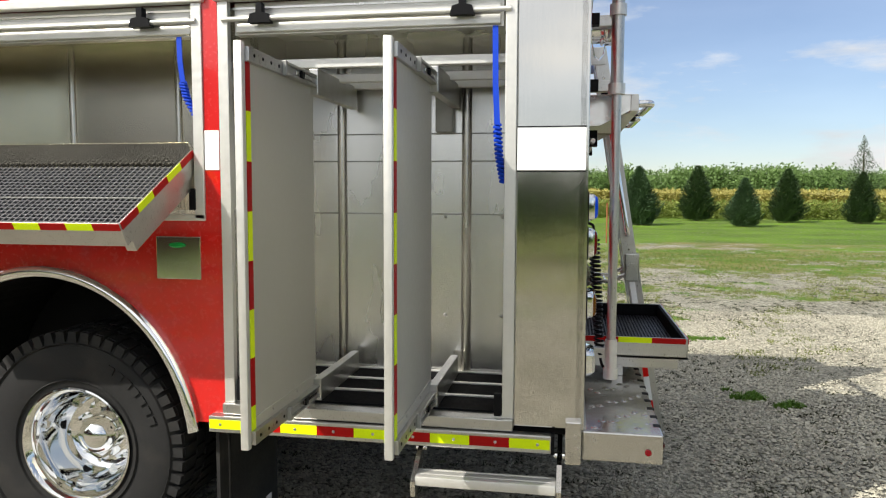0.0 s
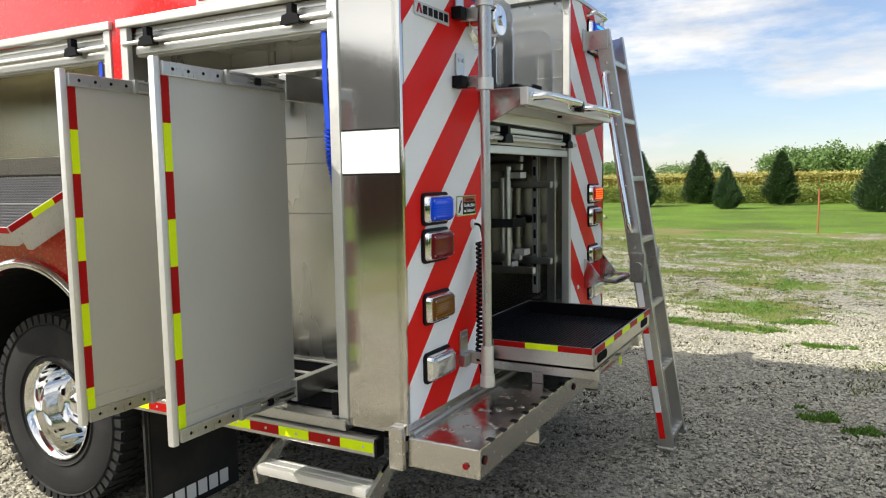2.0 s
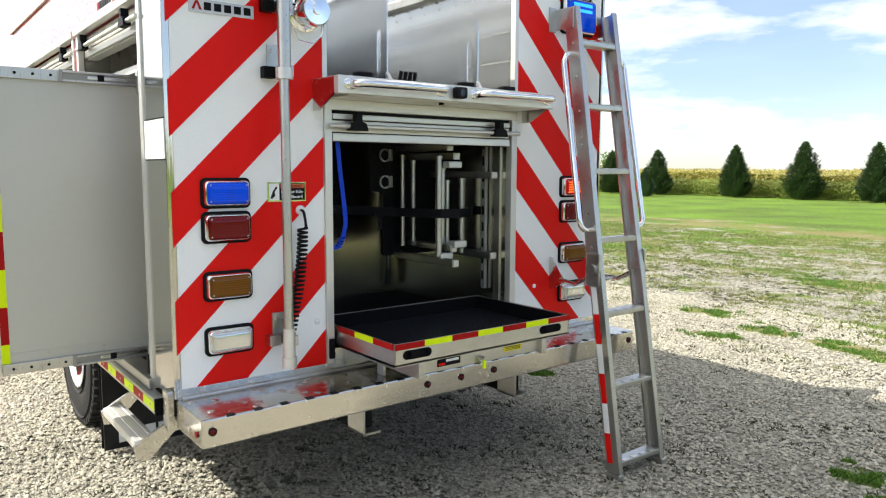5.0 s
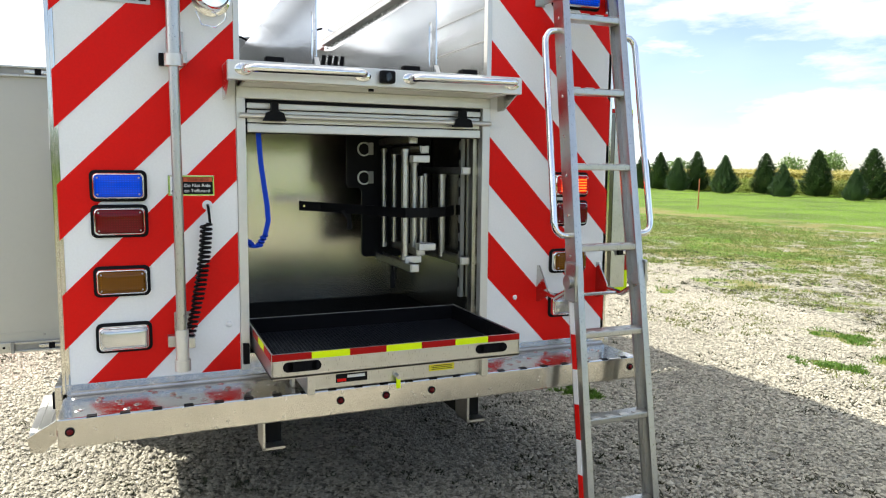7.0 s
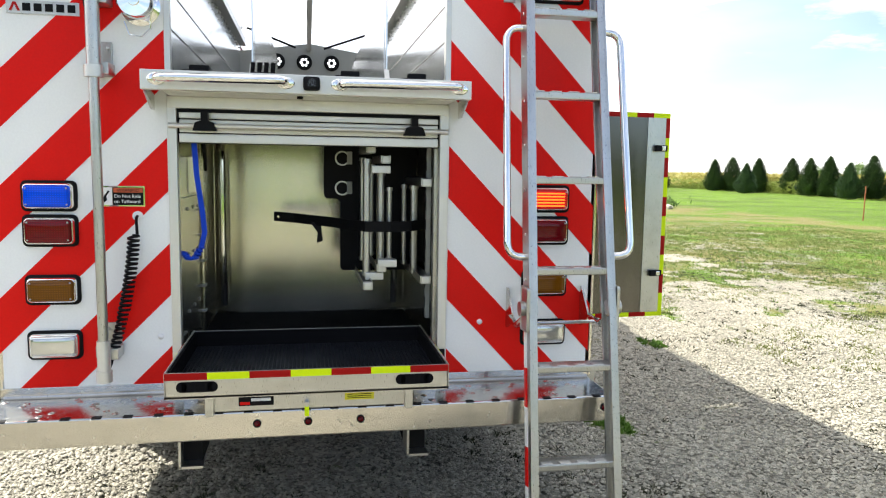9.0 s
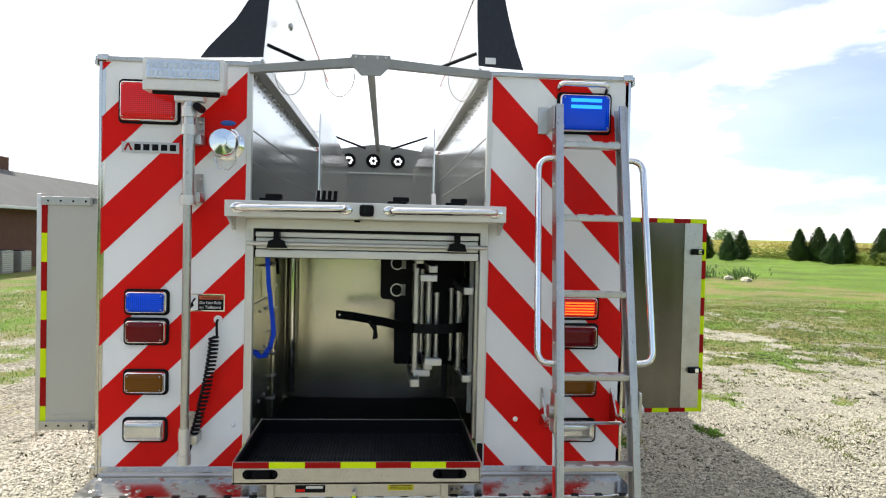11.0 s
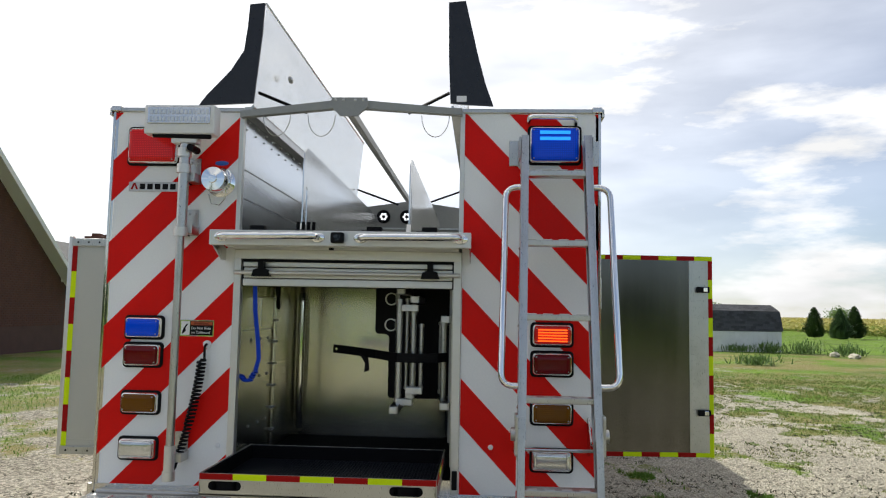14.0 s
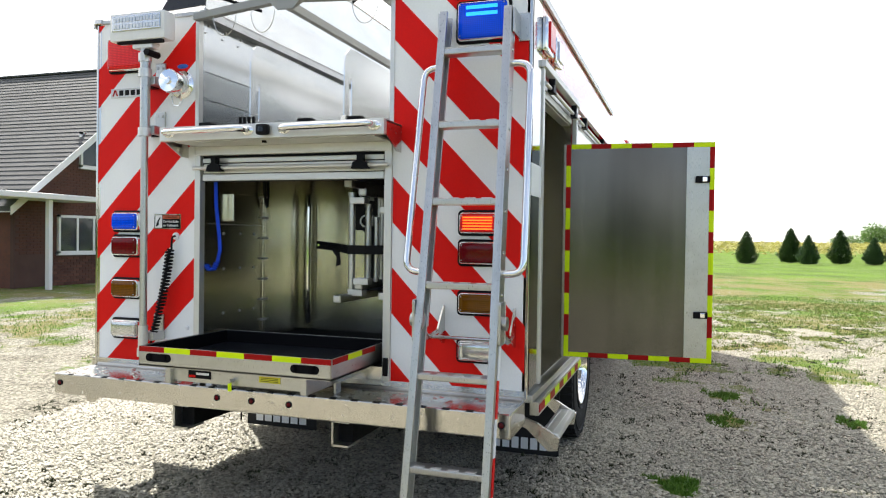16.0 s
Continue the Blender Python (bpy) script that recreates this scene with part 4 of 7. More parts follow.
side_room = room("side_compartment", -1.38, -0.27, NS + 0.03, 3.03, 0.722, 2.26, "y0", "inner_side", "tall bare stainless compartment with rounded seams")
for z in (1.463, 1.703, 1.827):
    part("seam", box(-1.375, -0.275, 3.026, 3.03, z - 0.003, z + 0.003), "grey", side_room)
for x in (-1.109, -0.523):
    part("pressed_rib", rod((x, 3.035, 0.725), (x, 3.035, 2.25), 0.024, 12), "steel_v", side_room, "rounded stainless rib", True)
for x in (-1.25, -0.62, -0.36):
    for z in (1.45, 1.0):
        part("rivet", ball((x, 3.027, z), 0.008, None, (1, 0.6, 1), 8, 5), "grey", side_room)
for k in range(8):
    part("rivet", ball((-0.33, 3.027, 0.85 + k * 0.15), 0.008, None, (1, 0.6, 1), 8, 5), "grey", side_room)
part("vent_box", box(-0.66, -0.58, 2.98, 3.03, 1.83, 2.1, 0.006), "grey", side_room, "small grey vent box")
for i in range(3):
    y0 = NS + 0.055 + i * 0.19
    part("floor_mat", box(-1.36, -0.29, y0, y0 + 0.165, 0.722, 0.736), "mat", side_room, "black ribbed sheet on the floor")
    part("floor_strip", box(-1.36, -0.29, y0 + 0.167, y0 + 0.187, 0.722, 0.742, 0.002), "alu_w", side_room, "bright aluminium strip")
for y, z in ((2.50, 2.045), (2.72, 2.02), (2.93, 2.02)):
    part("cross_rail", box(-1.37, -0.28, y, y + 0.035, z, z + 0.035, 0.003), "alu_w", side_room, "aluminium cross rail")

upper_room = room("upper_compartment", -2.95, -1.49, NS + 0.03, 3.03, 1.474, 2.26, "y0", "inner", "dim stainless compartment above the wheel")
part("pressed_rib", rod((-1.93, 3.035, 1.48), (-1.93, 3.035, 2.25), 0.02, 12), "steel_v", upper_room, "", True)
part("pressed_rib", rod((-2.5, 3.035, 1.48), (-2.5, 3.035, 2.25), 0.02, 12), "steel_v", upper_room, "", True)

part("flap_hanger", rod((-1.40, 2.43, 0.05), (-1.40, 2.43, 0.66), 0.006, 8), "chassis", truck, "thin black hanger rod")
side_plate = part("name_plate", box(-0.94, -0.66, NS - 0.004, NS, 2.325, 2.388, 0.001), "label", truck, "silver side plate with plain marks")
for k in range(6):
    part("mark", box(-0.925 + k * 0.043, -0.892 + k * 0.043, NS - 0.006, NS - 0.004, 2.34, 2.374), "darkred" if k == 0 else "black", side_plate)
for i in range(9):
    part("rail_screw", ball((-1.40 + i * 0.155, 2.352, 0.65), 0.006, None, (1, 0.5, 1), 8, 5), "alu", rail)
part("rail_cap", box(-0.112, -0.100, 2.353, 2.402, 0.615, 0.684, 0.002), "black", rail, "black plastic end cap")
# latch box on the red panel
fuel = part("filler_door", box(-1.677, -1.487, NS - 0.008, NS, 1.216, 1.386, 0.004), "steel", truck, "square stainless filler door")
part("indicator", ball((-1.585, NS - 0.012, 1.352), 0.036, None, (1, 0.25, 0.32)), lens("green_lens", (0.01, 0.35, 0.06)), fuel, "green oval lens", True)

# rear wheels: dual tyres on polished rims
TYRE = [(0.240, 0.135), (0.268, 0.15), (0.34, 0.158), (0.42, 0.155), (0.456, 0.142), (0.477, 0.125), (0.485, 0.10), (0.485, -0.10), (0.477, -0.125), (0.456, -0.142), (0.34, -0.155), (0.268, -0.148), (0.240, -0.135)]


def lathe(profile, centre, side, n=56, bm=None):
    """Turns a profile of (radius, offset) about the axle (the y axis)."""
    own = bm or bmesh.new()
    rings = []
    for k in range(n):
        a = math.tau * k / n
        rings.append([own.verts.new((centre[0] + r * math.cos(a), centre[1] + side * o, centre[2] + r * math.sin(a))) for r, o in profile])
    for k in range(n):
        p, q = rings[k], rings[(k + 1) % n]
        for i in range(len(profile) - 1):
            if profile[i][0] < 1e-6:
                if profile[i + 1][0] > 1e-6:
                    own.faces.new((p[i], q[i + 1], p[i + 1]))
            elif profile[i + 1][0] < 1e-6:
                own.faces.new((p[i], q[i], p[i + 1]))
            else:
                own.faces.new((p[i], q[i], q[i + 1], p[i + 1]))
    bmesh.ops.remove_doubles(own, verts=own.verts, dist=1e-5)
    return own


def wheel(cx, cy, side):
    """side: -1 faces the near side, 1 the far side."""
    c = (cx, cy, 0.483)
    w = part("wheel", lathe([(r, o) for r, o in TYRE], c, side), "rubber", truck, "large dirty black truck tyre on a polished rim", True)
    bm = bmesh.new()
    for k in range(52):
        a = math.tau * k / 52
        m = Matrix.Translation(c) @ Euler((0, -a, 0)).to_matrix().to_4x4()
        for o in (-0.088, 0.088):
            box(0.473, 0.494, o - 0.046, o + 0.046, -0.020, 0.020, 0, bm, m)
        box(0.473, 0.492, -0.034, 0.034, 0.008, 0.05, 0, bm, m)
        for o0, o1 in ((0.112, 0.1525), (-0.1525, -0.112)):
            box(0.438, 0.491, o0, o1, -0.019, 0.019, 0, bm, m)
    part("tread", bm, "rubber", w, "deep tread blocks")
    for r in (0.44, 0.285):
        part("sidewall_ring", lathe([(r - 0.006, 0.150), (r, 0.1605), (r + 0.006, 0.150)], c, side, 48), "rubber", w)
    bm = bmesh.new()
    for k in range(7):
        a = radians(62 - k * 7)
        m = Matrix.Translation(c) @ Euler((0, -a, 0)).to_matrix().to_4x4()
        box(0.365, 0.398, *sorted((side * 0.157, side * 0.163)), -0.016, 0.016, 0, bm, m)
    part("sidewall_marks", bm, "rubber", w, "raised marks on the sidewall")
    dish = [(0.285, 0.150), (0.288, 0.158), (0.280, 0.160), (0.268, 0.150), (0.250, 0.118), (0.244, 0.06), (0.232, 0.01), (0.205, -0.045), (0.175, -0.062), (0.12, -0.066), (0.105, -0.06), (0.0, -0.06)]
    rim = part("rim", lathe([(r * 0.88, o) for r, o in dish], c, side), "chrome", w, "polished deep-dish aluminium rim", True)
    part("hub_cap", lathe([(0.088, -0.062), (0.087, -0.02), (0.082, 0.02), (0.067, 0.045), (0.038, 0.062), (0.0, 0.068)], c, side, 36), "chrome", w, "chrome hub cap", True)
    for k in range(10):
        a = math.tau * k / 10 + 0.2
        p = Vector((c[0] + 0.128 * math.cos(a), c[1] - side * 0.066, c[2] + 0.128 * math.sin(a)))
        part("wheel_nut", rod(p, p + Vector((0, side * 0.05, 0)), 0.015, 6, None, 0.010), "chrome", w)
    for k in range(5):
        a = math.tau * k / 5 + 0.5
        p = Vector((c[0] + 0.19 * math.cos(a), c[1] - side * 0.034, c[2] + 0.19 * math.sin(a)))
        part("hand_hole", rod(p, p + Vector((0.012 * math.cos(a), side * 0.01, 0.012 * math.sin(a))), 0.023, 14), "black", w, "dark hand hole")
    return w


def inner_wheel(cx, cy):
    w = part("inner_wheel", lathe(TYRE, (cx, cy, 0.483), 1), "rubber", truck, "inner twin tyre", True)
    return w


wheel(-2.11, 2.60, -1)
inner_wheel(-2.13, 2.95)
wheel(-2.13, 4.72, 1)
inner_wheel(-2.13, 4.37)
part("axle", rod((-2.13, 2.9, 0.497), (-2.13, 4.4, 0.497), 0.10, 14), "chassis", truck, "", True)
part("differential", ball((-2.13, 3.66, 0.5), 0.24, None, (1, 1, 0.9)), "chassis", truck, "", True)
for y in (3.17, 4.07):
    part("frame_rail", box(-7.6, 0.17, y - 0.04, y + 0.04, 0.46, 0.60, 0.004), "chassis", truck, "black steel frame rail")
    bm = bmesh.new()
    box(0.10, 0.23, y - 0.045, y - 0.035, 0.455, 0.575, 0, bm)
    box(0.10, 0.23, y - 0.045, y + 0.045, 0.567, 0.577, 0, bm)
    box(0.10, 0.23, y - 0.045, y + 0.045, 0.453, 0.463, 0, bm)
    part("rail_end", bm, "alu", truck, "bright open end of the frame channel")
part("body_floor", box(-1.49, -0.01, 2.45, 4.86, 0.66, 0.70), "chassis", truck)
part("body_floor", box(-3.6, -2.91, 2.45, 4.86, 0.66, 0.70), "chassis", truck)
part("centre_floor", box(-2.91, -1.49, 3.14, 4.17, 0.66, 0.70), "chassis", truck)
for y0, y1 in ((2.45, 3.03), (4.30, 4.82)):
    flap = part("mud_flap", box(-1.47, -1.455, y0, y1, 0.012, 0.66), "rubber", truck, "black rubber mud flap with white marks")
    w = (y1 - y0 - 0.14) / 6
    for k in range(6):
        a = y0 + 0.07 + k * w
        part("flap_mark", box(-1.4548, -1.4518, a + 0.008, a + w - 0.008, 0.045, 0.12), "paper", flap, "plain white mark")

# cab and front body, ahead of the compartments
cab = part("cab", box(-8.0, -6.1, 2.42, 4.90, 0.6, 2.75, 0.12), "red", truck, "red cab")
part("cab_window", box(-7.6, -6.5, 2.405, 2.42, 1.75, 2.45, 0.03), "pane", cab)
part("pump_body", box(-6.1, -3.6, 2.42, 4.89, 0.66, 2.6, 0.01), "red", truck, "red forward body")
wheel(-6.9, 2.62, -1)
wheel(-6.9, 4.70, 1)

# ---- rear face ----
left = part("rear_panel", box(-0.03, 0.0, NS + 0.03, 3.075, 0.735, TOP), "white", truck, "white reflective rear panel with red diagonal stripes")
left_edge = part("corner_post", box(-0.03, 0.004, NS, NS + 0.014, 0.70, TOP, 0.003), "steel", truck, "thin stainless edge")
right = part("rear_panel", box(-0.03, 0.0, 4.225, FS - 0.014, 0.735, TOP), "white", truck, "white reflective rear panel with red diagonal stripes")
part("corner_post", box(-0.03, 0.004, FS - 0.014, FS, 0.70, TOP, 0.003), "steel", truck)


def stripes(panel, u0, u1, v0, v1, at_u, at_v, rise, half, x=0.0):
    """Red diagonal stripes, cut to the panel: red just above at_v where y = at_u."""
    for k in range(-12, 13):
        b = at_v + 2 * half * k
        poly = [(u0 - 0.1, b + rise * (u0 - 0.1 - at_u)), (u1 + 0.1, b + rise * (u1 + 0.1 - at_u)), (u1 + 0.1, b + half + rise * (u1 + 0.1 - at_u)), (u0 - 0.1, b + half + rise * (u0 - 0.1 - at_u))]
        poly = clip(poly, (u0, u1, v0, v1))
        if poly:
            part("red_stripe", prism(poly, "x", x, x + 0.0025), "redtape", panel, "red reflective stripe")


stripes(left, 2.416, 3.073, 0.737, TOP - 0.004, 2.41, 1.721, 1.0, 0.2128)
stripes(right, 4.228, FS - 0.016, 0.737, TOP - 0.004, 4.235, 2.399, -1.05, 0.2228)
for y0, y1 in ((2.385, 3.09), (4.215, 4.925)):
    part("roof_cap", box(-3.6, 0.012, y0, y1, TOP, TOP + 0.022, 0.004), "alu", truck, "aluminium roof cap")
    part("roof_edge", box(-3.6, 0.014, y0 if y0 < 3 else y1 - 0.012, y0 + 0.012 if y0 < 3 else y1, TOP - 0.02, TOP), "alu_w", truck)
for y in (2.395, 4.865):
    part("corner_cap", box(-0.05, 0.018, y, y + 0.05, TOP + 0.0, TOP + 0.03, 0.005), "plate", truck, "small cast corner cap")

# posts and head of the rear opening
for y0, y1 in ((3.076, 3.112), (4.185, 4.224)):
    part("door_post", box(-0.03, 0.012, y0, y1, 0.735, 1.90, 0.003), "alu_w", truck, "pale aluminium door post")
part("door_head", box(-0.03, 0.014, 3.076, 4.224, 1.865, 1.912, 0.004), "alu_w", truck, "pale aluminium door head")
for y in (3.082, 4.192):
    part("track_stop", box(0.012, 0.026, y, y + 0.026, 0.76, 0.85, 0.004), "black", truck)
rear_roll = part("roll_up_door", box(-0.06, -0.012, 3.112, 4.185, 1.728, 1.865), "black", truck, "rolled-up shutter over the rear compartment")
for z0, z1, d in ((1.730, 1.766, 0.0), (1.770, 1.822, -0.008), (1.826, 1.850, 0.0)):
    part("slat", box(-0.012, 0.004 + d, 3.12, 4.178, z0, z1, 0.004), "alu_w", rear_roll, "pale aluminium slat")
part("lift_bar", rod((0.036, 3.085, 1.795), (0.036, 4.215, 1.795), 0.0105, 12), "alu_w", rear_roll, "bright lift bar", True)
for y in (3.225, 4.07):
    part("latch", prism([(y - 0.046, 1.776), (y + 0.046, 1.776), (y + 0.036, 1.808), (y + 0.014, 1.816), (y + 0.014, 1.850), (y - 0.014, 1.850), (y - 0.014, 1.816), (y - 0.036, 1.808)], "x", 0.02, 0.058),
         "black", rear_roll, "black plastic latch")
part("maker_label", box(-0.004, -0.002, 3.275, 3.37, 1.79, 1.806), "paper", rear_roll, "small printed label")

# rear compartment
rear_room = room("rear_compartment", -1.15, -0.03, 3.112, 4.185, 0.80, 1.90, "x1", "inner", "deep bare stainless rear compartment")
bm = bmesh.new()
prof = [(3.115, -1.146), (3.15, -1.12), (3.2, -1.105), (3.3, -1.10), (3.95, -1.10), (4.05, -1.105), (4.13, -1.12), (4.18, -1.146)]
for a, b in zip(prof, prof[1:]):
    bm.faces.new([bm.verts.new(p) for p in ((a[1], a[0], 0.802), (b[1], b[0], 0.802), (b[1], b[0], 1.895), (a[1], a[0], 1.895))])
bmesh.ops.remove_doubles(bm, verts=bm.verts, dist=1e-5)
part("back_sheet", bm, "inner", rear_room, "bowed polished back sheet", True)
for y in (3.165, 4.12):
    part("pressed_rib", pipe(bend([(-1.08, y, 0.86), (-1.07, y, 1.3), (-1.08, y, 1.72)], 0.2), 0.022, 12), "chrome", rear_room, "rounded polished rib", True)
for x in (-0.615, -0.59):
    part("conduit", rod((x, 3.122, 0.82), (x, 3.122, 1.88), 0.007, 8), "inner", rear_room, "thin steel conduit clipped to the wall", True)
for k in range(7):
    part("conduit_clip", box(-0.63, -0.575, 3.113, 3.133, 0.92 + k * 0.125, 0.932 + k * 0.125, 0.002), "grey", rear_room)
part("wall_seam", box(-0.575, -0.06, 3.112, 3.1145, 1.50, 1.504), "grey", rear_room)
part("junction_box", box(-0.46, -0.24, 3.112, 3.15, 1.52, 1.68, 0.006), "inner", rear_room, "small steel cover box")
for x in (-0.62, -0.5, -0.36, -0.2):
    for z in (1.0, 1.25, 1.45):
        part("bolt", ball((x, 3.115, z), 0.009, None, (1, 0.5, 1), 8, 5), "grey", rear_room)
part("wire_bundle", pipe([(-0.58, 3.13, 1.88), (-0.57, 3.14, 1.7), (-0.60, 3.14, 1.62), (-0.63, 3.13, 1.7), (-0.62, 3.13, 1.88)], 0.009, 6), "black", rear_room, "", True)
part("lower_panel", box(-0.03, 0.0, 3.076, 4.224, 0.70, 0.80), "plate", truck)
# black sheet added over the steel floor to stand for its shade
part("floor_liner", box(-1.1, -0.04, 3.12, 4.18, 0.80, 0.812), "mat", rear_room, "black ribbed sheet on the floor")
for i in range(16):
    part("shelf_track_hole", box(-0.10, -0.085, 4.180, 4.184, 0.9 + i * 0.052, 0.925 + i * 0.052), "black", rear_room)
part("shelf_track", box(-0.115, -0.07, 4.176, 4.186, 0.85, 1.85), "alu", rear_room, "slotted shelf track")

# tailboard
part("rear_kick_strip", box(-0.02, 0.003, 2.414, 4.90, 0.694, 0.737, 0.002), "plate", truck, "stainless strip along the foot of the rear face")
tail = part("tailboard", box(0.0, 0.287, 2.405, 4.90, 0.585, 0.694, 0.006), "plate", truck, "wide stainless tailboard with raised grip dots")
dot_me = None
dots = [(0.045 + 0.065 * (i % 4), 2.45 + 0.062 * i + 0.02 * (i % 3)) for i in range(38)] + [(0.075 + 0.065 * ((i + 2) % 3), 2.47 + 0.066 * i) for i in range(36)]
for x, y in dots:
    if dot_me is None:
        b = lathe([(0.015, 0.0), (0.012, 0.0022), (0.008, 0.0028), (0.005, 0.0006), (0.0, 0.0006)], (0, 0, 0), 1, 12)
        b.transform(Euler((radians(90), 0, 0)).to_matrix().to_4x4())
        ob = part("grip_dot", b, "plate", None, "raised grip dot", True)
        ob.parent = tail
        dot_me = ob.data
    else:
        ob = new("grip_dot", dot_me)
        ob.parent = tail
        ORG[ob] = ORG[tail]
    ob.location = Vector((x, y, 0.694)) - ORG[tail]
for i in range(22):
    y = 2.50 + i * 0.11
    part("drain_slot", box(0.262, 0.2885, y, y + 0.034, 0.690, 0.6945), "black", tail)
for y, z in ((2.445, 0.645), (3.43, 0.645), (3.625, 0.645), (3.83, 0.645), (4.86, 0.645)):
    lamp = part("marker_lamp", rod((0.287, y, z), (0.292, y, z), 0.016, 14), "black", tail, "small red marker lamp in a black grommet", True)
    part("lens", ball((0.292, y, z), 0.011, None, (0.5, 1, 1), 10, 6), "lens_red", lamp, "", True)
part("marker_lamp", rod((0.235, 2.405, 0.628), (0.235, 2.399, 0.628), 0.012, 14), "lens_red", tail, "small red marker lamp", True)
part("board_seal", rod((0.006, 2.43, 0.70), (0.006, 4.89, 0.70), 0.009, 8), "alu", tail, "bright seam along the body", True)


def rounded(y0, y1, z0, z1, r, n=5):
    """Corners of a rounded rectangle in y and z."""
    out = []
    for cy, cz, a0 in ((y1 - r, z0 + r, -90), (y1 - r, z1 - r, 0), (y0 + r, z1 - r, 90), (y0 + r, z0 + r, 180)):
        for k in range(n + 1):
            a = radians(a0 + 90 * k / n)
            out.append((cy + r * math.cos(a), cz + r * math.sin(a)))
    return out


def loft(levels):
    """Skins outlines of equal count, each (x, outline), and caps the last."""
    bm = bmesh.new()
    rings = [[bm.verts.new((x, y, z)) for y, z in pts] for x, pts in levels]
    for p, q in zip(rings, rings[1:]):
        for k in range(len(p)):
            j = (k + 1) % len(p)
            bm.faces.new((p[k], p[j], q[j], q[k]))
    bm.faces.new(rings[-1])
    bm.faces.new(rings[0][::-1])
    return bm


def warning_light(y0, y1, z0, z1, lens_material, label, face=None, deep=0.034, name="warning_light"):
    """A light on the rear face: black gasket, tapered chrome bezel, domed lens with four screws."""
    h, w = z1 - z0, y1 - y0

    def ring(d, r):
        return rounded(y0 + d, y1 - d, z0 + d, z1 - d, r)
    g = part(name, loft([(0.0, ring(-0.009, 0.022)), (0.009, ring(-0.009, 0.022)), (0.012, ring(-0.005, 0.02))]), "black", truck, label, True)
    part("bezel", loft([(0.010, ring(0.0, 0.018)), (deep - 0.007, ring(0.003, 0.017)), (deep - 0.001, ring(0.006, 0.016)), (deep, ring(0.008, 0.015)), (deep - 0.004, ring(0.009, 0.014))]), "chrome", g, "chrome bezel", True)
    part("lens", loft([(deep - 0.006, ring(0.0085, 0.014)), (deep + 0.004, ring(0.0095, 0.014)), (deep + 0.009, ring(0.014, 0.013)), (deep + 0.0115, ring(0.022, 0.011)), (deep + 0.0125, ring(0.034, 0.009))]), lens_material, g, "", True)
    if face:
        for r in range(2):
            zz = z0 + h * (0.60 + 0.17 * r)
            part("diode_strip", box(deep + 0.011, deep + 0.0145, y0 + w * 0.2, y1 - w * 0.2, zz, zz + h * 0.09), face, g, "lit row of diodes")
    for a in (y0 + 0.020, y1 - 0.020):
        for b in (z0 + 0.020, z1 - 0.020):
            part("screw", rod((deep + 0.004, a, b), (deep + 0.012, a, b), 0.0035, 8), "grey", g)
    return g


for y0, y1, flip in ((2.535, 2.722, 0), (4.575, 4.768, 1)):
    if not flip:
        warning_light(y0, y1, 1.458, 1.562, "lens_blue", "blue rear warning light in a chrome bezel")
    else:
        lit = warning_light(y0, y1, 1.462, 1.566, "lens_red_b", "red rear warning light, lit, in a chrome bezel")
        for r in range(5):
            part("diode_strip", box(0.0445, 0.0485, y0 + 0.026, y1 - 0.026, 1.482 + r * 0.0135, 1.488 + r * 0.0135), "lens_red_lit", lit, "lit row of diodes")
    warning_light(y0, y1, 1.318, 1.428, "lens_red", "dark red brake light in a chrome bezel")
    warning_light(y0, y1, 1.085, 1.188, "lens_amber", "amber turn light in a chrome bezel")
    warning_light(y0, y1, 0.862, 0.962, "lens_clear", "clear reversing light in a chrome bezel")
warning_light(2.50, 2.76, 2.345, 2.53, "lens_red_b", "large red warning light in a chrome bezel")
warning_light(4.553, 4.803, 2.365, 2.548, "lens_blue", "large blue warning light, lit", M["lens_blue_lit"])

# name plate, badge, warning plate
plate = part("name_plate", box(0.0025, 0.006, 2.505, 2.765, 2.203, 2.253, 0.001), "label", truck, "silver plate with dark marks and a red one")
part("mark", prism([(2.515, 2.213), (2.525, 2.213), (2.535, 2.238), (2.545, 2.213), (2.555, 2.213), (2.54, 2.246), (2.53, 2.246)], "x", 0.006, 0.008), "darkred", plate, "red mark")
for k in range(5):
    a = 2.563 + k * 0.040
    part("mark", box(0.006, 0.008, a, a + 0.028, 2.214, 2.243), "black", plate, "dark mark")
part("maker_badge", ball((0.003, 2.986, 2.353), 0.036, None, (0.1, 1, 0.36)), surf("blue_badge", (0.02, 0.10, 0.42), 0.3), truck, "small blue oval badge", True)
warn = part("warning_plate", box(0.0025, 0.005, 2.808, 2.984, 1.470, 1.552, 0.001), "chrome", truck, "chrome-edged black warning plate")
part("plate_face", box(0.005, 0.0062, 2.862, 2.978, 1.476, 1.546), "black", warn)
part("picture_field", box(0.005, 0.0062, 2.816, 2.86, 1.476, 1.546), "paper", warn, "white field with a plain black shape")
part("picture_shape", prism([(2.826, 1.482), (2.842, 1.496), (2.838, 1.51), (2.852, 1.53), (2.846, 1.534), (2.83, 1.512), (2.82, 1.486)], "x", 0.0062, 0.0072), "black", warn)
part("orange_band", box(0.0062, 0.0072, 2.866, 2.976, 1.526, 1.544), "orange", warn)
stand = Matrix(((0, 0, 1, 0), (1, 0, 0, 0), (0, 1, 0, 0), (0, 0, 0, 1)))
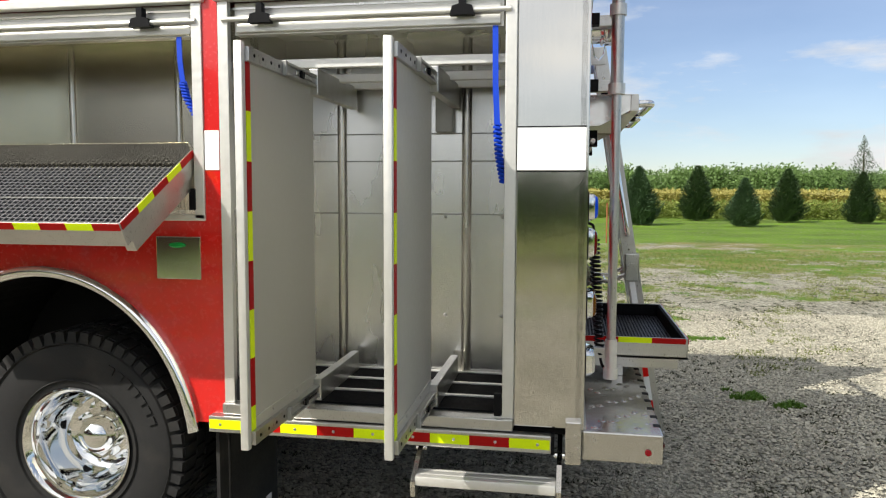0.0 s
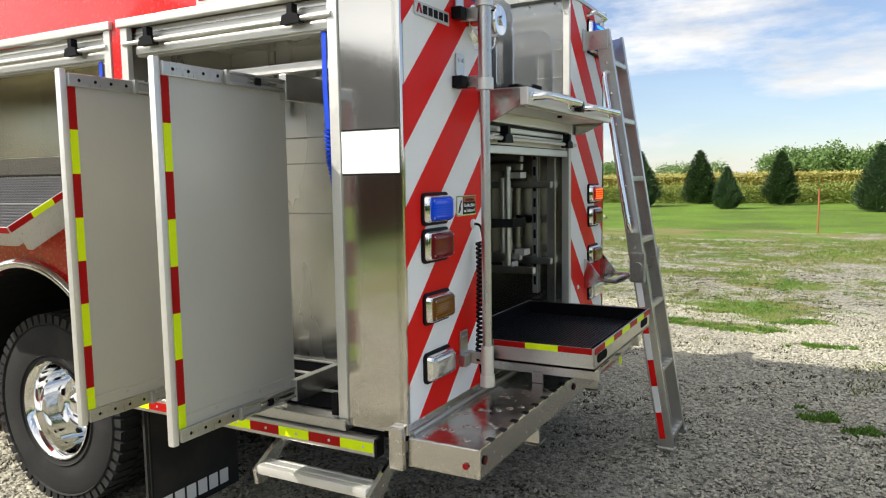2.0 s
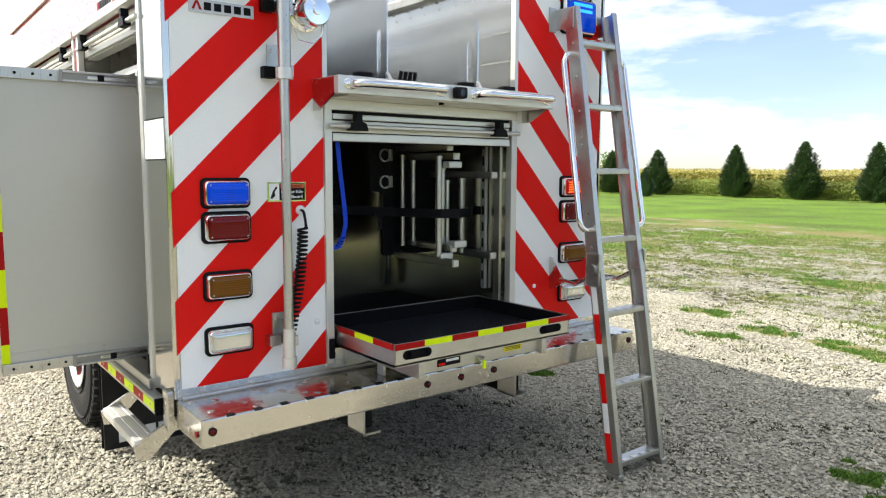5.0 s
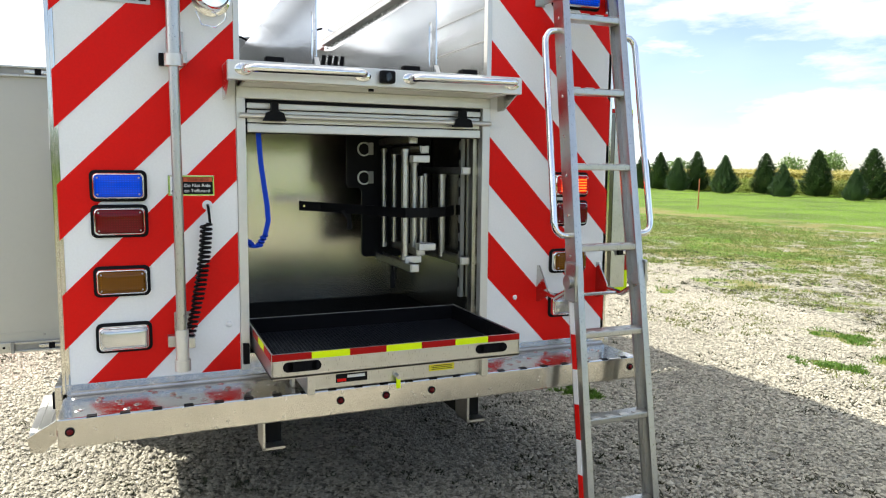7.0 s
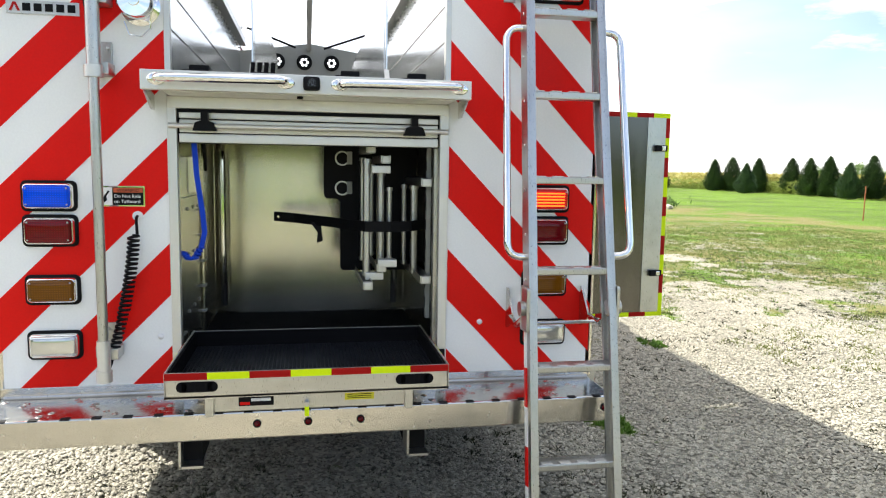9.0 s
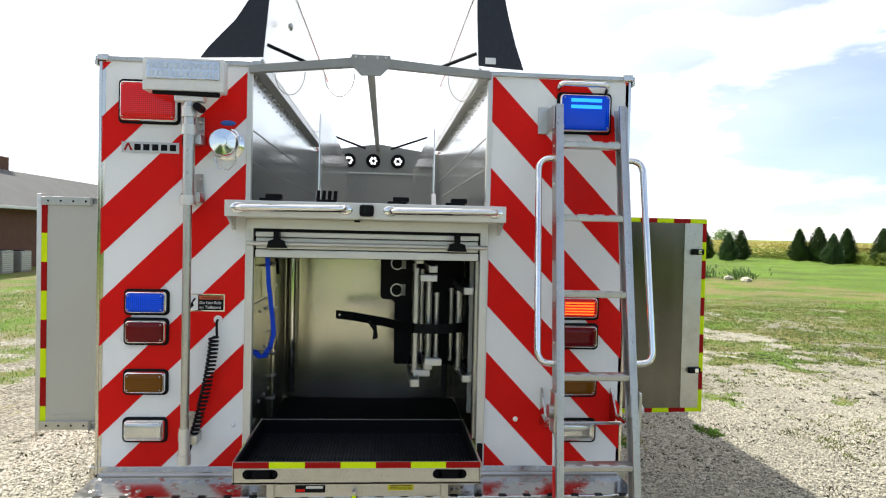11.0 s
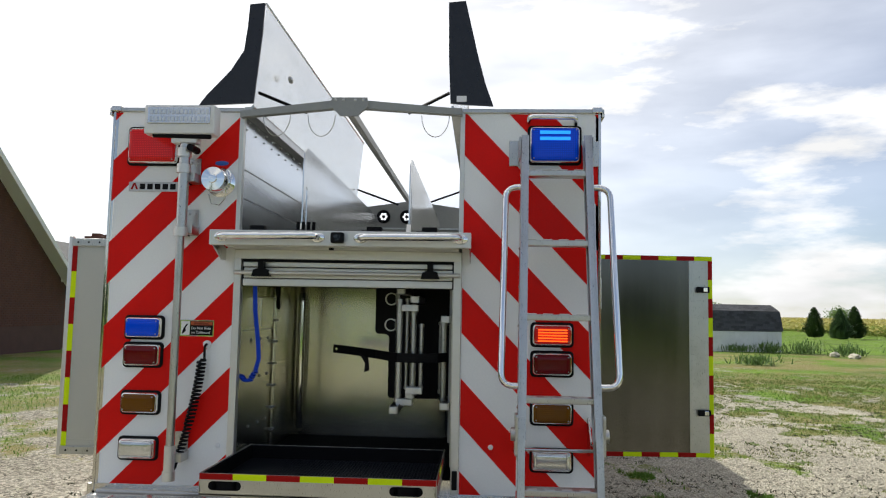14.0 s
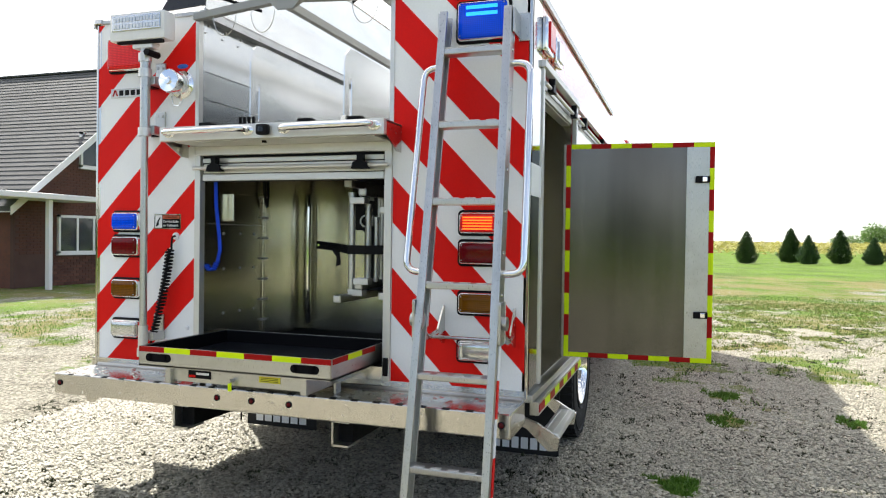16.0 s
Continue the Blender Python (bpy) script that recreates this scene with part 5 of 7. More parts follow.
for body, size, y, z, mt in (("WARNING", 0.017, 2.880, 1.5285, "black"), ("Do Not Ride", 0.019, 2.868, 1.505, "paper"), ("on Tailboard", 0.019, 2.868, 1.484, "paper")):
    writing("lettering", body, size, Matrix.Translation((0.0075, y, z)) @ stand, mt, warn)

# discharge cap, small rear details
cap = part("discharge_outlet", lathe([(0.0, 0.0), (0.072, 0.0), (0.075, 0.010), (0.062, 0.014), (0.054, 0.02), (0.053, 0.055), (0.061, 0.057), (0.062, 0.066), (0.056, 0.068), (0.055, 0.074), (0.063, 0.076), (0.064, 0.115), (0.058, 0.124), (0.022, 0.126), (0.020, 0.136), (0.0, 0.137)], (0, 0, 0), 1, 32), "chrome", truck, "chrome hose outlet with a cap on a chain", True)
cap.data.transform(Matrix.Translation(Vector((0.0, 2.988, 2.252)) - ORG[truck]) @ Matrix(((0, 1, 0, 0), (1, 0, 0, 0), (0, 0, 1, 0), (0, 0, 0, 1))) @ Matrix.Translation(ORG[truck]))
part("chain", pipe([(0.08, 3.04, 2.22), (0.07, 3.035, 2.16), (0.05, 3.0, 2.13), (0.03, 2.95, 2.14), (0.02, 2.93, 2.19)], 0.003, 5), "chrome", cap, "", True)
for y, z in ((3.03, 0.935), (4.378, 0.965)):
    part("button_lamp", ball((0.004, y, z), 0.013, None, (0.6, 1, 1), 10, 6), "paper", truck, "small white round lamp", True)
part("cord_grommet", lathe([(0.02, 0), (0.02, 0.012), (0.0, 0.014)], (0, 0, 0), 1, 14), "paper", truck, "white cord grommet").data.transform(
    Matrix.Translation(Vector((0.0, 2.955, 1.432)) - ORG[truck]) @ Matrix(((0, 1, 0, 0), (1, 0, 0, 0), (0, 0, 1, 0), (0, 0, 0, 1))) @ Matrix.Translation(ORG[truck]))
part("grab_handle", pipe(bend([(0.0, 4.545, 2.572), (0.055, 4.55, 2.59), (0.055, 4.78, 2.588), (0.0, 4.785, 2.57)], 0.025), 0.013, 10), "chrome", truck, "short chrome grab handle", True)

# ---- hood over the rear opening ----
hood = part("rear_hood", box(0.19, 0.225, 3.022, 4.272, 1.915, 1.988, 0.004), "alu_w", truck, "pale aluminium hood over the rear opening")
part("hood_top", box(0.0, 0.19, 3.024, 4.270, 1.978, 1.988), "alu_w", hood)
part("hood_soffit", box(0.014, 0.19, 3.09, 4.21, 1.912, 1.922), "alu_w", hood)
for y in (3.024, 4.264):
    part("hood_gusset", prism([(0.004, 1.985), (0.19, 1.985), (0.19, 1.918), (0.06, 1.855), (0.004, 1.855)], "y", y, y + 0.006), "plate", hood, "mirror-bright end gusset")
for y0, y1 in ((3.061, 3.567), (3.731, 4.243)):
    bar = part("grab_bar", pipe(bend([(0.222, y0 + 0.02, 1.952), (0.285, y0 + 0.03, 1.954), (0.285, y1 - 0.03, 1.958), (0.222, y1 - 0.02, 1.958)], 0.03), 0.0165, 12), "chrome", hood, "polished chrome grab bar", True)
    for y in (y0 + 0.02, y1 - 0.02):
        part("flange", ball((0.226, y, 1.955), 0.034, None, (0.18, 1, 0.7)), "chrome", bar, "", True)
eye = part("rear_camera", box(0.225, 0.262, 3.612, 3.676, 1.928, 1.980, 0.012), "black", hood, "black rear view camera")
part("camera_glass", rod((0.262, 3.644, 1.954), (0.265, 3.644, 1.954), 0.016, 16), "pane", eye)
for k, y in enumerate((3.2, 3.455, 3.78, 4.05)):
    bm = box(0.06, 0.13, y - 0.045, y + 0.045, 1.988, 2.004, 0.004)
    if k in (1,):
        for q in range(4):
            rod((0.09, y - 0.04 + q * 0.026, 2.0), (0.10, y - 0.036 + q * 0.026, 2.045), 0.009, 8, bm)
    else:
        box(0.07, 0.12, y - 0.02, y + 0.055, 2.0, 2.024, 0.006, bm, None)
    part("hose_clip", bm, "black", hood, "black rubber clip")
part("drain_plug", rod((0.16, 3.60, 1.912), (0.16, 3.60, 1.902), 0.012, 12), "black", hood)

# ---- hose bed ----
part("hose_bed_floor", box(-3.2, 0.0, 3.09, 4.21, 1.955, 1.975), "panel", truck, "bare aluminium hose bed floor")
for y0, y1 in ((3.075, 3.09), (4.21, 4.225)):
    wall = part("hose_bed_wall", box(-3.2, -0.03, y0, y1, 1.90, TOP), "bed", truck, "tall polished hose bed wall with rows of rivets")
    yy = y1 + 0.0015 if y0 < 3.5 else y0 - 0.0015
    for z in (2.33, 2.18):
        part("wall_seam", box(-3.19, -0.04, yy - 0.0015, yy + 0.0015, z - 0.002, z + 0.002), "grey", wall)
    for i in range(21):
        for z in (2.585, 2.54):
            part("rivet", ball((-0.08 - i * 0.15 + (0.03 if z < 2.56 else 0), yy, z), 0.008 if z > 2.56 else 0.005, None, (1, 1.2, 1), 8, 5), "alu", wall)
    part("corner_flange", box(-0.03, 0.006, y0 - 0.004, y1 + 0.004, 1.99, TOP, 0.002), "alu_w", wall)
front = part("hose_bed_front", prism([(3.09, 1.97), (4.21, 1.97), (4.21, 2.58), (3.65, 2.66), (3.09, 2.58)], "x", -3.23, -3.2), "grey", truck, "grey front wall of the hose bed")
for y in (3.387, 3.607, 3.832):
    spot = part("flood_lamp", lathe([(0.0, 0.0), (0.062, 0.0), (0.064, 0.03), (0.052, 0.034), (0.05, 0.026), (0.0, 0.026)], (0, 0, 0), 1, 24), "black", front, "round lit flood lamp", True)
    spot.data.transform(Matrix.Translation(Vector((-3.2, y, 2.503)) - ORG[truck]) @ Matrix(((0, 1, 0, 0), (1, 0, 0, 0), (0, 0, 1, 0), (0, 0, 0, 1))) @ Matrix.Translation(ORG[truck]))
    bm = bmesh.new()
    for k in range(6):
        a = math.tau * k / 6
        ball((-3.172, y + 0.026 * math.cos(a), 2.503 + 0.026 * math.sin(a)), 0.011, bm, (0.5, 1, 1), 8, 5)
    part("diodes", bm, "led", spot, "lit white diodes")
part("lamp_rail", box(-3.2, -3.18, 3.2, 4.1, 2.385, 2.40), "alu", front)


def divider(y, h, x0):
    """A polished upright plate with rounded top and a hand slot."""
    pts = [(0.0, 1.985), (0.0, h - 0.10), (-0.015, h - 0.04), (-0.06, h - 0.005), (-0.12, h), (x0, h - 0.03), (x0, 1.985)]
    slot = [(-0.05, 2.065), (-0.056, 2.053), (-0.067, 2.05), (-0.078, 2.053), (-0.084, 2.065), (-0.084, 2.235), (-0.078, 2.247), (-0.067, 2.25), (-0.056, 2.247), (-0.05, 2.235)]
    pts = [(0.0, 2.065)] + pts[1:] + [(0.0, 1.985), (0.0, 2.0649)]
    pts = pts[:-1] + [(0.0, 2.0645)] + [(-0.05, 2.0645)] + slot[1:] + [slot[0]]
    d = part("hose_divider", prism(pts, "y", y - 0.003, y + 0.003), "bed", truck, "polished upright hose divider with a hand slot")
    part("foot", prism([(0.0, 1.985), (0.05, 1.985), (0.0, 2.05)], "y", y - 0.01, y + 0.01), "alu_w", d)


divider(3.41, 2.455, -2.6)
divider(3.955, 2.40, -2.6)

# bows over the hose bed
bow = part("cover_bow", prism([(3.085, 2.618), (3.085, 2.585), (3.57, 2.632), (3.645, 2.59), (3.72, 2.632), (4.215, 2.60), (4.215, 2.632), (3.74, 2.672), (3.645, 2.688), (3.55, 2.672)], "x", 0.005, 0.045), "grey", truck, "grey steel bow across the hose bed")
part("bow_plate", prism([(3.555, 2.685), (3.735, 2.685), (3.74, 2.64), (3.69, 2.59), (3.60, 2.59), (3.55, 2.64)], "x", 0.045, 0.056), "grey", bow, "bolted gusset plate")
for y, z in ((3.575, 2.672), (3.615, 2.672), (3.675, 2.672), (3.715, 2.672)):
    part("bolt", ball((0.057, y, z), 0.008, None, (0.5, 1, 1), 8, 5), "alu", bow)
part("ridge_bar", box(-3.2, 0.005, 3.628, 3.662, 2.60, 2.645, 0.004), "grey", truck, "grey ridge bar along the hose bed")
for y in (3.27, 3.5, 4.08):
    part("wire_loop", pipe([(0.03, y + 0.07 * math.cos(a), 2.60 + 0.11 * math.sin(a)) for a in [radians(180 + 15 * k) for k in range(13)]], 0.0022, 5), "alu", bow, "", True)


def cover(hinge_y, side):
    """A hose bed cover leaf standing open, with a black vinyl end flap. side: -1 near side, 1 far side."""
    lean = 0.05 if side < 0 else -0.035
    leaf = thing("hose_bed_cover", (-1.6, hinge_y, 2.645), "open aluminium hose bed cover with black vinyl flap", "cover", "hose bed covers")
    y0, y1 = hinge_y, hinge_y - side * lean
    bm = bmesh.new()
    v = [bm.verts.new(p) for p in ((-3.1, y0, 2.648), (0.02, y0, 2.648), (0.02, y1, 3.19), (-3.1, y1, 3.19))]
    bm.faces.new(v)
    bmesh.ops.solidify(bm, geom=bm.faces[:], thickness=0.006)
    part("leaf", bm, "bed", leaf, "thin polished aluminium leaf")
    part("edge", rod((-3.1, y1, 3.19), (0.02, y1, 3.19), 0.006, 8), "alu_w", leaf, "", True)
    if side < 0:
        poly = [(3.108, 3.182), (3.186, 3.19), (3.178, 3.02), (3.146, 2.66), (3.03, 2.655), (2.862, 2.647), (2.90, 2.70), (3.02, 2.83), (3.086, 2.937), (3.10, 3.06)]
    else:
        poly = [(4.137, 3.188), (4.223, 3.196), (4.262, 3.03), (4.292, 2.90), (4.33, 2.76), (4.37, 2.649), (4.25, 2.655), (4.154, 2.662), (4.142, 2.90)]
    part("end_flap", prism(poly, "x", 0.022, 0.034), "vinyl", leaf, "black vinyl end flap hanging in folds")
    part("twist_latch", ball((-0.42, y1 - side * 0.0 + 0.02, 2.93), 0.035, None, (1, 0.4, 0.6)), "alu", leaf, "small twist latch", True)
    part("hinge", rod((-3.1, hinge_y, 2.646), (0.02, hinge_y, 2.646), 0.008, 8), "alu", leaf, "", True)
    part("hinge_strip", box(-3.1, 0.004, *sorted((hinge_y - side * 0.006, hinge_y + side * 0.049)), 2.602, 2.6485, 0.002), "alu", leaf, "riveted hinge strip along the wall top")
    part("gas_strut", rod((0.0, hinge_y - side * 0.02, 2.725), (-0.15, hinge_y - side * 0.24, 2.662), 0.009, 8), "black", leaf, "black gas strut", True)
    part("gas_strut", rod((-3.0, hinge_y - side * 0.02, 2.73), (-3.05, hinge_y - side * 0.40, 2.60), 0.009, 8), "black", leaf, "black gas strut", True)
    part("tag", box(0.034, 0.037, hinge_y + 0.02, hinge_y + 0.07, 2.67, 2.70), "paper", leaf) if side > 0 else None


cover(3.14, -1)
cover(4.165, 1)

# ---- far side of the body ----
part("far_corner_panel", box(-0.24, 0.0, FS - 0.03, FS - 0.0, 0.70, TOP, 0.004), "steel", truck, "brushed stainless corner panel")
part("reflective_patch", box(-0.236, -0.006, FS, FS + 0.003, 1.645, 1.795), "white", truck)
part("far_upper_panel", box(-3.6, -0.24, FS - 0.03, FS, 2.30, TOP), "red", truck)
part("far_pillar", box(-1.464, -1.40, FS - 0.03, FS, 0.66, 2.30), "red", truck)
low = [(-1.40, 0.64), (-1.40, 1.455), (-3.6, 1.455), (-3.6, 0.64), (-2.866, 0.64)] + arch[::-1] + [(-1.534, 0.64)]
part("far_wheel_panel", prism(low, "y", FS - 0.03, FS), "red", truck)
part("wheel_arch_trim", pipe([(p[0], FS + 0.012, p[2]) for p in ring], 0.026, 10), "chrome", truck, "", True)
far_room = room("far_compartment", -1.38, -0.27, 4.29, FS - 0.03, 0.722, 2.26, "y1", "inner", "bare stainless compartment behind the open door")
for i in range(22):
    part("shelf_track_hole", box(-0.277, -0.270, FS - 0.07, FS - 0.05, 0.85 + i * 0.06, 0.88 + i * 0.06), "black", far_room)
frame_posts(-1.36, -0.285, 0.728, 2.285, FS, 1)
roll_door(-2.93, -1.51, 2.165, 2.285, FS - 0.035, 1)
far_roll = roll_door(-1.345, -0.305, 2.165, 2.285, FS - 0.035, 1)
part("shelf_track", box(-0.30, -0.288, FS - 0.10, FS - 0.05, 0.74, 2.16), "alu", far_room, "perforated aluminium shelf track")
for k in range(28):
    part("track_hole", box(-0.3015, -0.30, FS - 0.083, FS - 0.067, 0.78 + k * 0.048, 0.802 + k * 0.048), "black", far_room)
part("far_upper_fill", box(-2.98, -1.464, FS - 0.03, FS - 0.01, 1.455, 2.17), "inner", truck)
for x0, x1, z0, z1, mt in ((-0.40, -0.22, 2.36, 2.53, "lens_red_b"), (-0.66, -0.48, 2.36, 2.50, "lens_clear")):
    g = part("side_light", box(x0, x1, FS, FS + 0.03, z0, z1, 0.01), "chrome", truck, "side light in a chrome bezel", True)
    part("lens", box(x0 + 0.02, x1 - 0.02, FS + 0.03, FS + 0.04, z0 + 0.02, z1 - 0.02, 0.006), mt, g)

# ---- open hinged door on the far side ----
fd = thing("compartment_door", (-0.86, 4.93, 0.78), "open stainless compartment door edged with lime and red tape", "door")
dm = Matrix.Translation((-0.855, 4.935, 0)) @ Euler((0, 0, radians(4.5))).to_matrix().to_4x4()
# the sheet's dark reflection is part of its colour
part("door_sheet", box(-0.03, 0.0, 0.0, 0.80, 0.775, 1.985, 0.004, None, dm), "dark_reflection_steel", fd, "brushed stainless door sheet")
for a, b, w in (((0.0, 0.03, 1.957), (0.0, 0.80, 1.957), (0, 0, 0.026)), ((0.0, 0.03, 0.777), (0.0, 0.80, 0.777), (0, 0, 0.026)), ((0.0, 0.774, 0.80), (0.0, 0.774, 1.957), (0, 0.026, 0)), ((0.0, 0.002, 0.777), (0.0, 0.002, 1.983), (0, 0.026, 0))):
    taped(fd, dm @ Vector(a), dm @ Vector(b), dm.to_3x3() @ Vector(w), dm.to_3x3() @ Vector((1, 0, 0)), 0.118, 0)
# flat strip; its paler metal stands for the brighter reflection of the fold
part("edge_fold", box(0.0, 0.003, 0.655, 0.773, 0.803, 1.957, 0.001, None, dm), "alu", fd, "folded edge, coloured paler for its brighter reflection")
for z in (1.78, 1.04):
    part("door_catch", box(0.003, 0.028, 0.70, 0.775, z - 0.018, z + 0.018, 0.005, None, dm), "black", fd, "black and chrome door catch")
    part("catch_plate", box(0.004, 0.032, 0.735, 0.76, z - 0.014, z + 0.014, 0.004, None, dm), "chrome", fd)
part("hinge", rod(dm @ Vector((-0.015, -0.004, 0.775)), dm @ Vector((-0.015, -0.004, 1.985)), 0.010, 8), "alu", fd, "", True)

# ---- slide-out tray at the rear ----
tray = thing("slide_out_tray", (0.2, 3.63, 0.80), "aluminium slide-out tray pulled out, lined with a black ribbed mat", "tray")
X0, X1, Y0, Y1, Z0, Z1 = -0.22, 0.475, 3.125, 4.148, 0.812, 0.908
bm = box(X0, X1, Y0, Y1, Z0, Z0 + 0.01)
box(X0, X1, Y0, Y0 + 0.006, Z0, Z1, 0, bm)
box(X0, X1, Y1 - 0.006, Y1, Z0, Z1, 0, bm)
part("back_lip", box(X0 - 0.006, X0, Y0, Y1, Z0, Z1 - 0.004), "grey", tray, "dull back lip")
part("mat_upstand", box(X0 + 0.001, X0 + 0.019, Y0 + 0.007, Y1 - 0.007, Z0 + 0.01, Z1 - 0.006), "mat", tray)
part("tray_body", bm, "alu", tray, "satin aluminium tray")
fr = part("front_lip", box(X1 - 0.008, X1, Y0, Y1, Z0, Z1, 0.003), "alu", tray, "front lip with two hand slots")
for y0 in (3.165, 3.945):
    bm = box(X1, X1 + 0.003, y0 + 0.02, y0 + 0.125, 0.837, 0.875)
    rod((X1, y0 + 0.02, 0.856), (X1 + 0.003, y0 + 0.02, 0.856), 0.019, 16, bm)
    rod((X1, y0 + 0.125, 0.856), (X1 + 0.003, y0 + 0.125, 0.856), 0.019, 16, bm)
    part("hand_slot", bm, "mat", fr, "dark hand slot showing the mat")
taped(fr, (X1, Y0 + 0.002, 0.882), (X1, Y1 - 0.002, 0.882), (0, 0, 0.025), (1, 0, 0), 0.146, 1, thick=0.0036)
taped(tray, (X1 - 0.01, Y0, 0.882), (0.02, Y0, 0.882), (0, 0, 0.025), (0, -1, 0), 0.146, 1)
taped(tray, (X1 - 0.01, Y1, 0.882), (0.02, Y1, 0.882), (0, 0, 0.025), (0, 1, 0), 0.146, 1)
part("mat", box(X0 + 0.008, X1 - 0.010, Y0 + 0.008, Y1 - 0.008, Z0 + 0.01, Z0 + 0.022), "mat", tray, "black ribbed mat")
ribs = bmesh.new()
for k in range(42):
    a = X0 + 0.012 + k * 0.0163
    box(a, a + 0.005, Y0 + 0.017, Y1 - 0.017, Z0 + 0.022, Z0 + 0.0275, 0, ribs)
for k in range(62):
    a = Y0 + 0.018 + k * 0.0161
    box(X0 + 0.02, X1 - 0.023, a, a + 0.004, Z0 + 0.022, Z0 + 0.0265, 0, ribs)
tagged(part("mat_ribs", ribs, "rib", tray, "black plastic ribs"), kind="stuff")
part("mat_upstand", box(X1 - 0.022, X1 - 0.009, Y0 + 0.007, Y1 - 0.007, Z0 + 0.02, Z1 - 0.004), "mat", tray)
part("mat_upstand", box(X0 + 0.02, X1 - 0.022, Y0 + 0.007, Y0 + 0.016, Z0 + 0.02, Z1 - 0.004), "mat", tray)
part("mat_upstand", box(X0 + 0.02, X1 - 0.022, Y1 - 0.016, Y1 - 0.007, Z0 + 0.02, Z1 - 0.004), "mat", tray)
base = part("slide_base", box(X0, 0.43, 3.27, 3.99, 0.745, 0.812, 0.003), "alu", tray, "slide base under the tray")
for y in (3.26, 3.985):
    part("roller_channel", box(X0, 0.455, y, y + 0.03, 0.735, 0.812, 0.003), "alu", base)
lab = part("maker_label", box(0.43, 0.433, 3.375, 3.50, 0.765, 0.803), "black", base, "small black and red label with plain bars")
part("label_bar", box(0.433, 0.4345, 3.42, 3.49, 0.782, 0.793), "paper", lab)
part("label_bar", box(0.433, 0.4345, 3.38, 3.415, 0.769, 0.78), "redtape", lab)
yl = part("caution_label", box(0.43, 0.433, 3.76, 3.87, 0.772, 0.80), "yellow", base, "yellow label with plain lines")
for k in range(3):
    part("label_line", box(0.433, 0.4342, 3.77, 3.86, 0.778 + k * 0.007, 0.780 + k * 0.007), "black", yl)
part("release_knob", rod((0.43, 3.62, 0.77), (0.462, 3.62, 0.77), 0.009, 10), "alu", base, "", True)
part("release_tag", box(0.452, 0.460, 3.612, 3.628, 0.725, 0.772), "lime", base, "hanging lime tag")
for y in (3.25, 4.02):
    part("tray_leg", box(0.15, 0.2, y, y + 0.012, 0.696, 0.745), "alu", base)

# ---- tool board with tubes in the rear compartment ----
board = thing("tool_board", (-0.63, 4.0, 1.1), "black mounting board with stowed aluminium tube frames and a strap", "tool mount")
part("board", prism([(3.708, 1.50), (3.708, 1.86), (4.18, 1.86), (4.18, 1.115), (3.80, 1.115), (3.79, 1.13), (3.79, 1.465), (3.775, 1.48), (3.72, 1.482)], "x", -0.65, -0.625), "black", board, "black plastic board with a stepped edge")
facing = Matrix(((0, 1, 0, 0), (1, 0, 0, 0), (0, 0, 1, 0), (0, 0, 0, 1)))
for z in (1.535, 1.685):
    ring = part("socket_ring", lathe([(0.030, 0), (0.037, 0.0), (0.037, 0.012), (0.030, 0.012), (0.030, 0)], (0, 0, 0), 1, 24), "alu", board, "aluminium ring round a round hole", True)
    ring.data.transform(Matrix.Translation(Vector((-0.625, 3.80, z)) - ORG[board]) @ facing @ Matrix.Translation(ORG[board]))
    part("ring_lug", box(-0.625, -0.612, 3.824, 3.85, z - 0.03, z + 0.034, 0.003), "grey", board)
# tubes standing between the arms: x, y, foot, head, radius
for x, y, z0, z1, r in ((-0.59, 3.90, 1.17, 1.69, 0.014), (-0.54, 3.94, 1.20, 1.66, 0.013), (-0.24, 3.893, 1.14, 1.68, 0.018), (-0.30, 3.962, 1.19, 1.62, 0.018), (-0.31, 4.005, 1.20, 1.55, 0.013),
                        (-0.33, 4.125, 1.14, 1.56, 0.018), (-0.50, 4.10, 1.16, 1.56, 0.013)):
    tube = part("tube", rod((x, y, z0), (x, y, z1), r, 14), "alu", board, "satin aluminium tube", True)
    for z in (z0 + 0.004, z1 - 0.018):
        part("tube_collar", rod((x, y, z), (x, y, z + 0.016), r * 1.25, 14), "alu", tube, "", True)
# open channel arms reaching forward from the board: front end, y, height
for x1, y, z, w in ((-0.085, 3.888, 1.10, 0.022), (-0.19, 3.958, 1.165, 0.022), (-0.08, 4.145, 1.125, 0.024), (-0.08, 4.145, 1.56, 0.024), (-0.19, 3.975, 1.66, 0.022), (-0.16, 3.905, 1.705, 0.022)):
    bm = box(-0.625, x1, y - w, y + w, z, z + 0.005)
    box(-0.625, x1, y - w, y - w + 0.005, z, z + 0.036, 0, bm)
    box(-0.625, x1, y + w - 0.005, y + w, z, z + 0.036, 0, bm)
    arm = part("bracket_arm", bm, "alu", board, "open aluminium channel arm")
    part("end_block", box(x1 - 0.035, x1 + 0.004, y - w + 0.006, y + w - 0.006, z + 0.004, z + 0.034, 0.003), "alu_w", arm, "bright end block")
for x, y, z in ((-0.19, 3.985, 1.205), (-0.20, 3.955, 1.63), (-0.24, 3.93, 1.14)):
    part("clamp_block", box(x - 0.03, x + 0.03, y - 0.045, y + 0.04, z - 0.014, z + 0.02, 0.004), "alu_w", board, "aluminium clamp block")
part("perforated_rail", box(-0.20, -0.17, 4.16, 4.18, 0.95, 1.86, 0.002), "grey", board, "slotted upright rail on the side wall")
